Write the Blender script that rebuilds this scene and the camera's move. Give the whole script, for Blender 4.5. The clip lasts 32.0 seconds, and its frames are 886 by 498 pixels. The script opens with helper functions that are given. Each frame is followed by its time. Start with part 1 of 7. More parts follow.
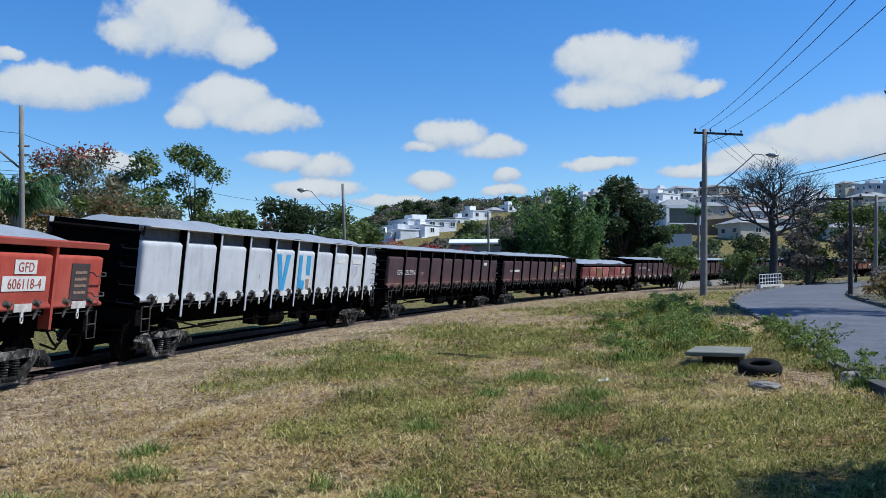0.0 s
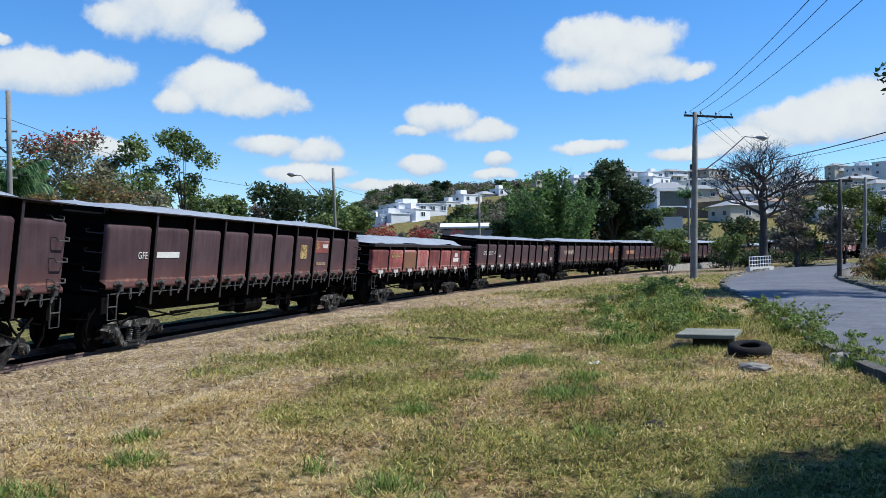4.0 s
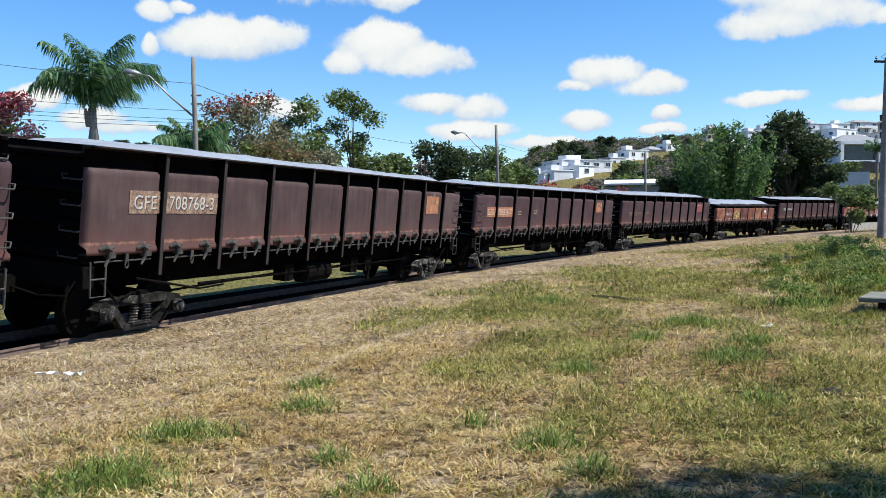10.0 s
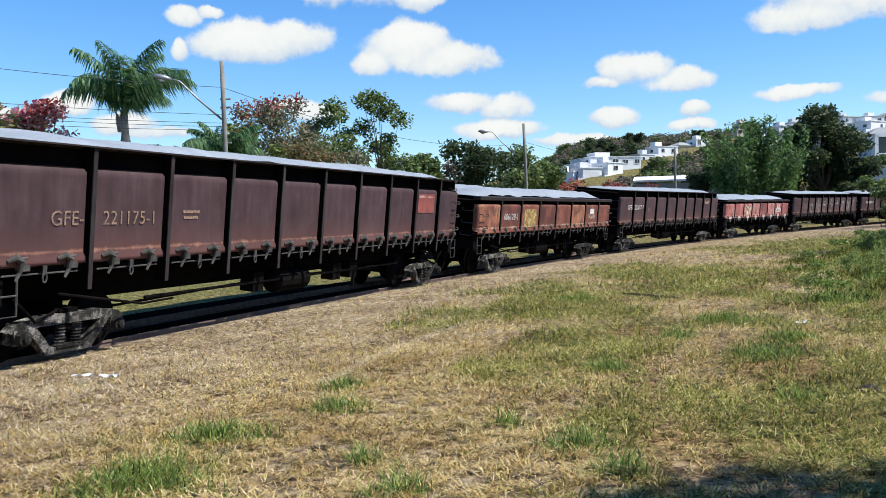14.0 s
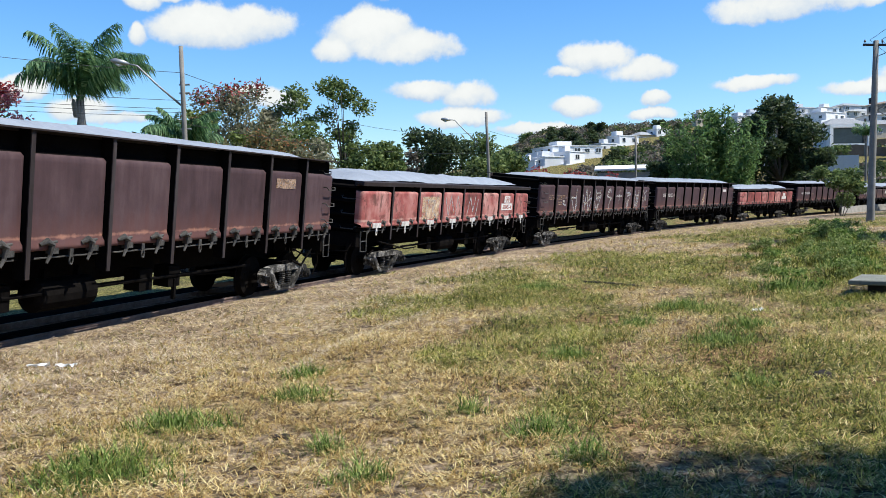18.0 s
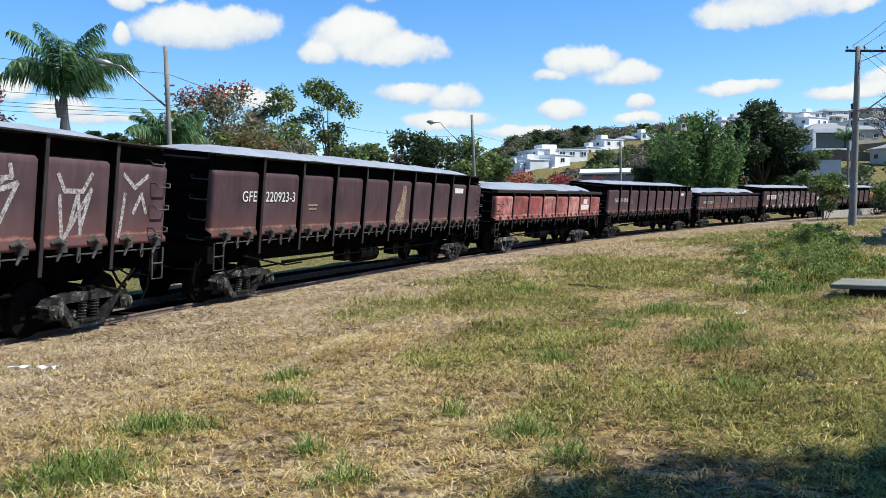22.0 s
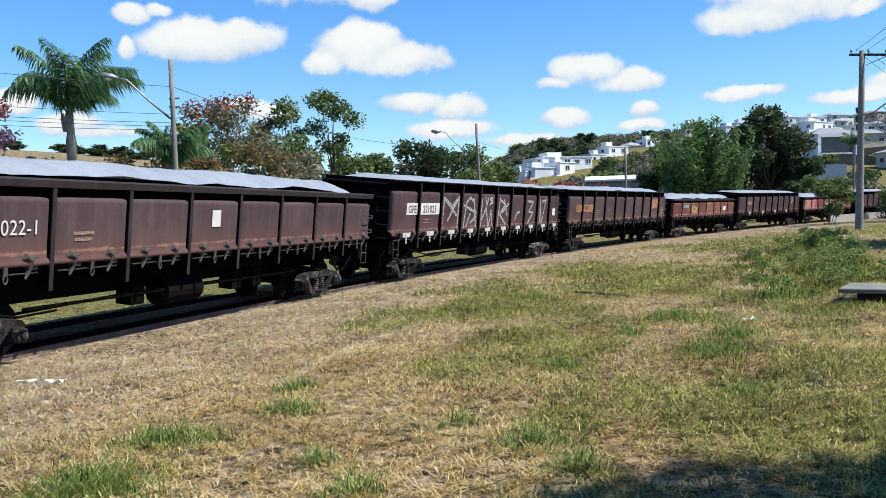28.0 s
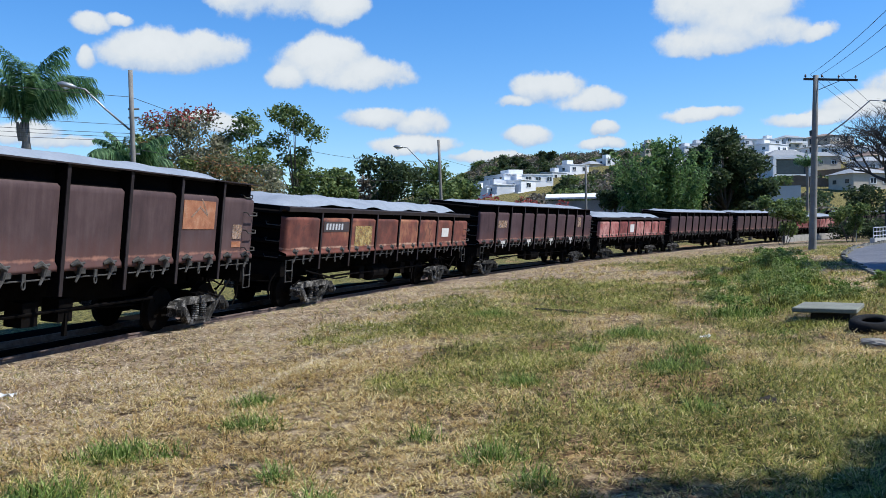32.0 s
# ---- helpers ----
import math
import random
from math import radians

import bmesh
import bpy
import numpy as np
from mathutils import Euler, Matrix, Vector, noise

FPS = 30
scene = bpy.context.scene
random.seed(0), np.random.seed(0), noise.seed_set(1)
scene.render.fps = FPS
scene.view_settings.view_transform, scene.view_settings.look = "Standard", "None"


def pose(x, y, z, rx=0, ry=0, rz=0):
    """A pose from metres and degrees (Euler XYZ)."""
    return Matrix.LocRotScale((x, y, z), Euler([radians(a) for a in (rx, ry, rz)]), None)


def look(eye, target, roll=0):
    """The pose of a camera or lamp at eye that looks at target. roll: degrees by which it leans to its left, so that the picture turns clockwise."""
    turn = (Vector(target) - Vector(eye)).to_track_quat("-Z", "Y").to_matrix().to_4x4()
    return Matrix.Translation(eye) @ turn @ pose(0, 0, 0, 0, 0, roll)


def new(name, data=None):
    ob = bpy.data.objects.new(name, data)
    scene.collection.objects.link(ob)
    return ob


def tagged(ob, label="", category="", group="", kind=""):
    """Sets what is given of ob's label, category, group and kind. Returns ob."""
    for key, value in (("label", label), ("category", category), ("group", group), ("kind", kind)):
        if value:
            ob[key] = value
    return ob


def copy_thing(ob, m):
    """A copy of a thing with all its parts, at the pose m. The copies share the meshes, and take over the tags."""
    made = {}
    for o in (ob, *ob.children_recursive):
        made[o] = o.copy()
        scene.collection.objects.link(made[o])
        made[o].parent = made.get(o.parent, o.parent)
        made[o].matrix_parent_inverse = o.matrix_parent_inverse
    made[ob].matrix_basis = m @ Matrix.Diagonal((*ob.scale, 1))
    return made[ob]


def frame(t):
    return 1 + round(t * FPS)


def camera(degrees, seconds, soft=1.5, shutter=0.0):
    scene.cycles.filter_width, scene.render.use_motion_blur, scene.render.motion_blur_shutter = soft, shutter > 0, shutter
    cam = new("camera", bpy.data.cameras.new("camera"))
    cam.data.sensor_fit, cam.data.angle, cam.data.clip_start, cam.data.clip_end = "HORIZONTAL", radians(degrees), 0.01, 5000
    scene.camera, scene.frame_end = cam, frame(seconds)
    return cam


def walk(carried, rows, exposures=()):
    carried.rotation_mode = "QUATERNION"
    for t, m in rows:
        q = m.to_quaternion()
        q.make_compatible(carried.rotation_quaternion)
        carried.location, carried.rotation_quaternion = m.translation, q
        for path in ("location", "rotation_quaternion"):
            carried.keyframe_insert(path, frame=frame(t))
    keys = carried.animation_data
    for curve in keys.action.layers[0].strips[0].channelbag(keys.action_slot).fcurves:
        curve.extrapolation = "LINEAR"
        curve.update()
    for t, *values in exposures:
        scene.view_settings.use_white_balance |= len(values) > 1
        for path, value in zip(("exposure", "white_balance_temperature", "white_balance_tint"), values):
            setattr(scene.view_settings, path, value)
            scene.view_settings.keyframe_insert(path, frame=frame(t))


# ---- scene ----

# ---- camera: hand-held, standing on the verge and panning ----
cam = camera(54.0, 32.0, soft=0.85)
EYE = (0.0, 0.0, 1.53)
# seconds, yaw to the left, pitch up, roll
PATH = [
    (0, -4.20, 2.14, -0.42),
    (0.5, -4.52, 2.12, -0.25),
    (1, -4.69, 1.87, -0.37),
    (1.5, -4.52, 1.81, -0.48),
    (2, -4.51, 1.82, -0.48),
    (2.5, -4.46, 1.66, -0.52),
    (4.5, -4.86, 1.03, -0.75),
    (5, -4.88, 1.15, -0.63),
    (5.5, -5.51, 1.06, -0.66),
    (6, -6.39, 0.62, -0.68),
    (6.5, -7.35, 0.17, -0.65),
    (7, -8.41, 0.04, -0.49),
    (7.5, -8.50, 0.11, -0.57),
    (8, -6.64, 0.12, -0.61),
    (8.5, -3.50, -0.00, -0.52),
    (9, 0.00, -0.47, -0.60),
    (9.5, 3.12, -1.09, -0.40),
    (10, 5.91, -1.63, -0.45),
    (10.5, 8.38, -2.04, -0.63),
    (11, 9.63, -2.03, -0.79),
    (11.5, 9.69, -2.07, -0.81),
    (12, 9.65, -2.07, -0.82),
    (12.5, 9.45, -1.97, -0.81),
    (13, 9.18, -2.00, -0.85),
    (13.5, 8.76, -1.91, -0.92),
    (14, 7.82, -1.63, -1.21),
    (14.5, 6.76, -1.67, -1.42),
    (15, 5.84, -1.77, -1.29),
    (15.5, 5.54, -1.88, -1.24),
    (17.5, 5.60, -2.53, -1.27),
    (18, 5.36, -2.46, -1.04),
    (18.5, 5.10, -2.31, -0.92),
    (19, 4.62, -2.28, -0.96),
    (19.5, 4.26, -2.38, -1.03),
    (20, 4.07, -2.33, -0.92),
    (20.5, 4.17, -2.41, -0.94),
    (21, 4.44, -2.37, -0.93),
    (21.5, 4.28, -2.30, -0.90),
    (22, 4.38, -2.31, -0.78),
    (22.5, 4.49, -2.18, -0.64),
    (23, 4.42, -2.21, -0.47),
    (23.5, 4.24, -2.19, -0.31),
    (24, 4.24, -1.97, -0.24),
    (24.5, 4.49, -1.75, -0.25),
    (25, 4.61, -1.73, -0.50),
    (25.5, 4.54, -1.56, -0.78),
    (27.5, 4.43, -1.76, -1.06),
    (28, 4.76, -1.70, -1.48),
    (28.5, 4.76, -1.47, -1.42),
    (29, 4.98, -1.13, -1.04),
    (29.5, 4.79, -0.92, -0.81),
    (30, 4.16, -0.93, -0.78),
    (30.5, 3.11, -0.96, -0.94),
    (31, 2.14, -0.81, -0.85),
    (31.5, 2.14, -0.75, -0.71),
    (32, 2.18, -0.72, -0.77),
]


def gaze(yaw, pitch, roll):
    ahead = Vector((-math.sin(radians(yaw)) * math.cos(radians(pitch)), math.cos(radians(yaw)) * math.cos(radians(pitch)), math.sin(radians(pitch))))
    return look(EYE, Vector(EYE) + 10 * ahead, roll)


walk(cam, [(t, gaze(a, p, r)) for t, a, p, r in PATH],
     [(0, 0.14, 5880, 6), (2.2, 0.18, 5880, 6), (4.6, 0.45, 6200, 6), (6, 0.48, 6300, 6), (7, 0.46, 6350, 6), (9.5, 0.57, 6500, 6), (13, 0.58, 6500, 6), (24, 0.58, 6450, 6), (29.5, 0.60, 6350, 6), (32, 0.36, 6050, 7)])

# ---- sky, sun ----
SUN_AZ, SUN_EL = 96.0, 52.0     # degrees clockwise from +y, degrees up


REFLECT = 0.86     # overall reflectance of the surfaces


def ramp(tree, stops, fac, k=1.0):
    stops = [(p, tuple(v * k for v in c)) for p, c in stops]
    n = tree.nodes.new("ShaderNodeValToRGB")
    e = n.color_ramp.elements
    e[0].position, e[0].color = stops[0][0], (*stops[0][1], 1)
    e[1].position, e[1].color = stops[-1][0], (*stops[-1][1], 1)
    for p, c in stops[1:-1]:
        k = e.new(p)
        k.color = (*c, 1)
    tree.links.new(fac, n.inputs[0])
    return n.outputs[0]


def math_node(tree, op, a, b=None, c=None):
    n = tree.nodes.new("ShaderNodeMath")
    n.operation = op
    for i, v in enumerate((a, b, c)):
        if v is None:
            continue
        if isinstance(v, (int, float)):
            n.inputs[i].default_value = v
        else:
            tree.links.new(v, n.inputs[i])
    return n.outputs[0]


def mix_rgb(tree, fac, a, b, kind="MIX"):
    n = tree.nodes.new("ShaderNodeMix")
    n.data_type, n.blend_type = "RGBA", kind
    for i, v in ((0, fac), (6, a), (7, b)):
        if isinstance(v, (int, float)):
            n.inputs[i].default_value = v
        elif isinstance(v, tuple):
            n.inputs[i].default_value = (*v, 1)
        else:
            tree.links.new(v, n.inputs[i])
    return n.outputs[2]


def noise_node(tree, scale, detail=4.0, rough=0.55, vec=None, distort=0.0):
    n = tree.nodes.new("ShaderNodeTexNoise")
    n.inputs["Scale"].default_value, n.inputs["Detail"].default_value = scale, detail
    n.inputs["Roughness"].default_value, n.inputs["Distortion"].default_value = rough, distort
    if vec is not None:
        tree.links.new(vec, n.inputs["Vector"])
    return n.outputs["Fac"]


# cumulus lobes: azimuth right of +y, elevation, half width, half height, all in degrees
CLOUD_A = [(-13.0, 16.0, 4.5, 2.5), (-9.1, 14.9, 2.2, 1.3), (-15.9, 15.3, 1.9, 1.1), (-19.2, 11.8, 4.7, 1.55), (-21.1, 11.5, 3.0, 1.3), (-10.0, 11.5, 3.2, 1.7), (-7.0, 10.6, 3.2, 1.2), (-12.1, 10.5, 1.5, 1.0),
           (-6.6, 7.9, 2.3, 0.8), (-3.5, 7.5, 1.9, 0.9), (-3.7, 6.2, 2.8, 0.7), (4.7, 9.7, 2.3, 1.2), (7.3, 8.7, 2.4, 0.9), (2.8, 8.8, 1.3, 0.5), (3.5, 6.6, 1.9, 0.75), (8.2, 6.8, 1.0, 0.6), (8.0, 5.9, 1.7, 0.4)]
CLOUD_B = [(16.6, 13.0, 3.6, 1.9), (15.5, 14.1, 3.5, 1.7), (18.3, 13.9, 2.6, 1.7), (15.4, 12.0, 3.7, 1.2), (18.8, 12.3, 2.6, 1.05), (21.4, 12.1, 1.1, 0.6), (14.1, 7.6, 2.7, 0.5), (28.4, 8.4, 4.5, 1.7), (30.6, 8.7, 3.0, 1.9), (24.4, 7.6, 3.2, 0.9), (21.2, 6.9, 3.0, 0.5), (22.9, 7.2, 2.2, 0.6), (35.0, 9.0, 4.0, 2.0)]
CLOUD_C = [(-16.1, 7.4, 2.0, 0.7), (-17.9, 7.8, 1.7, 0.45), (1.1, 5.2, 3.4, 0.45), (-22.4, 13.5, 0.9, 0.5), (-23.9, 13.2, 1.4, 0.75), (-24.3, 11.1, 0.7, 0.8), (-30.9, 7.7, 1.7, 0.7), (-25.8, 6.0, 2.2, 0.5), (-27.5, 6.6, 2.2, 0.75), (-35.9, 7.2, 2.2, 0.5)]

world = bpy.data.worlds.new("sky")
scene.world = world
world.use_nodes = True
wt = world.node_tree
wt.nodes.clear()
sky = wt.nodes.new("ShaderNodeTexSky")
sky.sky_type, sky.sun_disc = "NISHITA", False
sky.sun_elevation, sky.sun_rotation = radians(SUN_EL), radians(SUN_AZ)
sky.altitude, sky.air_density, sky.dust_density, sky.ozone_density = 850, 1.25, 0.25, 3.0
coord = wt.nodes.new("ShaderNodeTexCoord").outputs["Generated"]
sep = wt.nodes.new("ShaderNodeSeparateXYZ")
wt.links.new(coord, sep.inputs[0])
warp = noise_node(wt, 7.0, 6.0, 0.6, coord)
warp2 = noise_node(wt, 16.0, 5.0, 0.62, coord)
az = math_node(wt, "MULTIPLY", math_node(wt, "ARCTAN2", sep.outputs[0], sep.outputs[1]), 57.29578)
el = math_node(wt, "MULTIPLY", math_node(wt, "ARCSINE", sep.outputs[2]), 57.29578)
az = math_node(wt, "ADD", az, math_node(wt, "MULTIPLY", math_node(wt, "SUBTRACT", warp, 0.5), 3.2))
el = math_node(wt, "ADD", el, math_node(wt, "MULTIPLY", math_node(wt, "SUBTRACT", warp2, 0.5), 1.6))
body = None
low = None
for a, e, w, h in CLOUD_A + CLOUD_B + CLOUD_C:
    w, h = w * 1.02, h * 1.04
    dx = math_node(wt, "MULTIPLY", math_node(wt, "SUBTRACT", az, a), 1 / w)
    dy = math_node(wt, "MULTIPLY", math_node(wt, "SUBTRACT", el, e), 1 / h)
    under = math_node(wt, "MULTIPLY", math_node(wt, "MINIMUM", dy, 0.0), 1.2)
    dy2 = math_node(wt, "ADD", math_node(wt, "MAXIMUM", dy, 0.0), under)
    d = math_node(wt, "SUBTRACT", 1.0, math_node(wt, "ADD", math_node(wt, "MULTIPLY", dx, dx), math_node(wt, "MULTIPLY", dy2, dy2)))
    sunk = math_node(wt, "SUBTRACT", d, math_node(wt, "MULTIPLY", dy, 0.9))
    if body is None:
        body, low = d, sunk
    else:
        body, low = math_node(wt, "SMOOTH_MAX", body, d, 0.35), math_node(wt, "SMOOTH_MAX", low, sunk, 0.35)
grain = noise_node(wt, 17.0, 7.0, 0.62, coord)
dens = math_node(wt, "ADD", body, math_node(wt, "MULTIPLY", math_node(wt, "SUBTRACT", grain, 0.5), 2.3))
soft = wt.nodes.new("ShaderNodeMapRange")
soft.interpolation_type = "SMOOTHSTEP"
soft.inputs["From Min"].default_value, soft.inputs["From Max"].default_value = -0.14, 0.5
wt.links.new(dens, soft.inputs["Value"])
below = math_node(wt, "SUBTRACT", low, body)
puff = math_node(wt, "ADD", math_node(wt, "MULTIPLY", dens, 0.42), math_node(wt, "SUBTRACT", math_node(wt, "MULTIPLY", warp2, 0.5), math_node(wt, "MULTIPLY", below, 0.32)))
cloud_colour = ramp(wt, [(0.05, (0.55, 0.67, 0.88)), (0.32, (0.76, 0.84, 0.96)), (0.6, (0.98, 0.99, 1.0)), (0.8, (1.04, 1.04, 1.04))], puff)
SKY_STRENGTH = 0.0816
sky_lit = wt.nodes.new("ShaderNodeBackground")
deep = wt.nodes.new("ShaderNodeHueSaturation")
deep.inputs["Saturation"].default_value, deep.inputs["Value"].default_value = 1.3, 1.3
wt.links.new(sky.outputs[0], deep.inputs["Color"])
wt.links.new(mix_rgb(wt, 1.0, deep.outputs[0], (0.88, 0.97, 1.18), "MULTIPLY"), sky_lit.inputs[0])
sky_lit.inputs[1].default_value = SKY_STRENGTH
cloud_lit = wt.nodes.new("ShaderNodeBackground")
wt.links.new(cloud_colour, cloud_lit.inputs[0])
cloud_lit.inputs[1].default_value = 0.615
joined = wt.nodes.new("ShaderNodeMixShader")
wt.links.new(soft.outputs[0], joined.inputs[0])
wt.links.new(sky_lit.outputs[0], joined.inputs[1])
wt.links.new(cloud_lit.outputs[0], joined.inputs[2])
wt.links.new(joined.outputs[0], wt.nodes.new("ShaderNodeOutputWorld").inputs[0])

sun = new("sun", bpy.data.lights.new("sun", "SUN"))
sun.data.energy, sun.data.angle, sun.data.color = 5.0, radians(0.55), (1.0, 0.95, 0.87)
to_sun = Vector((math.sin(radians(SUN_AZ)) * math.cos(radians(SUN_EL)), math.cos(radians(SUN_AZ)) * math.cos(radians(SUN_EL)), math.sin(radians(SUN_EL))))
sun.matrix_world = look(to_sun * 100, (0, 0, 0))


# ---- materials ----
def material(name, stops, scale=3.0, rough=0.8, metal=0.0, bump=0.3, bump_scale=None, coord_kind="Object", fine=0.35, spread=0.0, distort=0.0, spec=0.5):
    """Colour from two scales of noise through a ramp, a fine relief, and a spread of tone between objects."""
    m = bpy.data.materials.new(name)
    m.use_nodes = True
    t = m.node_tree
    b = t.nodes["Principled BSDF"]
    c = t.nodes.new("ShaderNodeTexCoord").outputs[coord_kind]
    a = noise_node(t, scale, 5, 0.6, c, distort)
    f = noise_node(t, scale * 9, 4, 0.6, c)
    v = math_node(t, "ADD", math_node(t, "MULTIPLY", a, 1 - fine), math_node(t, "MULTIPLY", f, fine))
    if spread:
        r = t.nodes.new("ShaderNodeObjectInfo").outputs["Random"]
        v = math_node(t, "ADD", v, math_node(t, "MULTIPLY", math_node(t, "SUBTRACT", r, 0.5), spread))
    t.links.new(ramp(t, stops, v, REFLECT), b.inputs["Base Color"])
    b.inputs["Roughness"].default_value, b.inputs["Metallic"].default_value = rough, metal
    b.inputs["Specular IOR Level"].default_value = spec
    if bump:
        k = t.nodes.new("ShaderNodeBump")
        k.inputs["Strength"].default_value, k.inputs["Distance"].default_value = bump, 0.02
        t.links.new(noise_node(t, bump_scale or scale * 12, 4, 0.6, c), k.inputs["Height"])
        t.links.new(k.outputs[0], b.inputs["Normal"])
    return m


def wagon_paint(name, low, mid, high, rust, streak=0.5, spread=0.12, lit_line=None, smear=None):
    """Weathered wagon paint: blotches, upright streaks, rust along the sill, a pale rust and sunlit line above it, and
    dark smears.
    """
    m = bpy.data.materials.new(name)
    m.use_nodes = True
    t = m.node_tree
    b = t.nodes["Principled BSDF"]
    c = t.nodes.new("ShaderNodeTexCoord").outputs["Object"]
    info = t.nodes.new("ShaderNodeObjectInfo").outputs["Random"]
    shift = t.nodes.new("ShaderNodeVectorMath")
    shift.operation = "ADD"
    t.links.new(c, shift.inputs[0])
    comb = t.nodes.new("ShaderNodeCombineXYZ")
    t.links.new(math_node(t, "MULTIPLY", info, 40.0), comb.inputs[0])
    t.links.new(comb.outputs[0], shift.inputs[1])
    c2 = shift.outputs[0]
    stretch = t.nodes.new("ShaderNodeMapping")
    stretch.inputs["Scale"].default_value = (5.0, 5.0, 0.7)
    t.links.new(c2, stretch.inputs[0])
    blot = noise_node(t, 1.6, 5, 0.6, c2)
    run = noise_node(t, 1.3, 5, 0.6, stretch.outputs[0])
    v = math_node(t, "ADD", math_node(t, "MULTIPLY", blot, 1 - streak), math_node(t, "MULTIPLY", run, streak))
    v = math_node(t, "ADD", v, math_node(t, "MULTIPLY", math_node(t, "SUBTRACT", info, 0.5), spread))
    col = ramp(t, [(0.3, low), (0.5, mid), (0.72, high)], v, REFLECT)
    z = t.nodes.new("ShaderNodeSeparateXYZ")
    t.links.new(c, z.inputs[0])
    foot = t.nodes.new("ShaderNodeMapRange")
    foot.inputs["From Min"].default_value, foot.inputs["From Max"].default_value = 0.55, 0.0
    t.links.new(math_node(t, "ADD", z.outputs[2], math_node(t, "MULTIPLY", math_node(t, "SUBTRACT", run, 0.5), 0.7)), foot.inputs["Value"])
    worn = math_node(t, "MULTIPLY", foot.outputs[0], 0.42)
    if smear:
        wide = t.nodes.new("ShaderNodeMapRange")
        wide.inputs["From Min"].default_value, wide.inputs["From Max"].default_value = 0.5, 0.6
        t.links.new(noise_node(t, 1.5, 6, 0.72, c2, 1.6), wide.inputs["Value"])
        col = mix_rgb(t, math_node(t, "MULTIPLY", wide.outputs[0], 0.8), col, smear)
    col = mix_rgb(t, worn, col, rust)
    if lit_line:
        # broken pale line: rust, plus the sunlit edge above the lip put into colour
        line = math_node(t, "SUBTRACT", 1.0, math_node(t, "MULTIPLY", math_node(t, "ABSOLUTE", math_node(t, "SUBTRACT", z.outputs[2], 0.17)), 20.0))
        line = math_node(t, "ADD", line, math_node(t, "MULTIPLY", math_node(t, "SUBTRACT", noise_node(t, 3.5, 5, 0.7, c2), 0.56), 3.5))
        cut = t.nodes.new("ShaderNodeMapRange")
        cut.inputs["From Min"].default_value, cut.inputs["From Max"].default_value, cut.inputs["To Max"].default_value = 0.2, 1.1, 0.75
        t.links.new(line, cut.inputs["Value"])
        col = mix_rgb(t, cut.outputs[0], col, lit_line)
    t.links.new(col, b.inputs["Base Color"])
    b.inputs["Roughness"].default_value = 0.68
    b.inputs["Specular IOR Level"].default_value = 0.16
    k = t.nodes.new("ShaderNodeBump")
    k.inputs["Strength"].default_value, k.inputs["Distance"].default_value = 0.35, 0.03
    t.links.new(math_node(t, "ADD", noise_node(t, 2.2, 3, 0.5, c2), math_node(t, "MULTIPLY", noise_node(t, 30, 3, 0.6, c2), 0.15)), k.inputs["Height"])
    t.links.new(k.outputs[0], b.inputs["Normal"])
    return m


LIT_RUST = (0.34, 0.17, 0.12)
BROWN = wagon_paint("brown_wagon_paint", (0.042, 0.025, 0.028), (0.072, 0.043, 0.048), (0.105, 0.068, 0.073), (0.17, 0.07, 0.055), lit_line=LIT_RUST)
DULL = wagon_paint("dull_wagon_paint", (0.05, 0.033, 0.034), (0.083, 0.053, 0.054), (0.12, 0.083, 0.082), (0.16, 0.07, 0.055), lit_line=LIT_RUST)
RED = wagon_paint("red_wagon_paint", (0.30, 0.045, 0.03), (0.40, 0.07, 0.05), (0.46, 0.11, 0.08), (0.22, 0.06, 0.045), 0.35)
OLD_RED = wagon_paint("worn_red_wagon_paint", (0.13, 0.042, 0.04), (0.33, 0.092, 0.085), (0.52, 0.27, 0.24), (0.24, 0.075, 0.06), 0.2, 0.34, (0.55, 0.36, 0.30), (0.09, 0.042, 0.036))
OCHRE_RED = wagon_paint("brown_red_wagon_paint", (0.085, 0.035, 0.03), (0.21, 0.075, 0.055), (0.42, 0.20, 0.11), (0.16, 0.06, 0.045), 0.2, 0.34, (0.55, 0.36, 0.26), (0.085, 0.042, 0.036))
WHITE = wagon_paint("pale_grey_wagon_paint", (0.40, 0.41, 0.44), (0.54, 0.55, 0.58), (0.62, 0.63, 0.65), (0.42, 0.41, 0.40), 0.4)
# underframe steel; like the wheels, darkened to stand for shade below the wagons
FRAME = material("shade_black_steel", [(0.3, (0.004, 0.0036, 0.0035)), (0.7, (0.011, 0.0095, 0.009))], 4, 0.9, 0.0, 0.3, spread=0.15, spec=0.02)
# posts and chords; the low tone makes the posts' unlit sides near-black
POST_PAINT = wagon_paint("shade_dark_post_paint", (0.014, 0.010, 0.010), (0.032, 0.025, 0.026), (0.065, 0.055, 0.056), (0.035, 0.026, 0.025), 0.7)
TRUCK = material("dusty_bogie_casting", [(0.42, (0.005, 0.0045, 0.004)), (0.54, (0.04, 0.037, 0.034)), (0.68, (0.34, 0.32, 0.30))], 5, 0.85, 0.0, 0.4, spread=0.1, spec=0.2)
DUSTY = material("dusty_cast_steel", [(0.3, (0.018, 0.017, 0.016)), (0.7, (0.125, 0.118, 0.11))], 6, 0.85, 0.0, 0.3, spread=0.1, spec=0.25)
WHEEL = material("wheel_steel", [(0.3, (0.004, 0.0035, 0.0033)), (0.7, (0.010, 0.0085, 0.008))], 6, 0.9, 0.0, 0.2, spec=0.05)
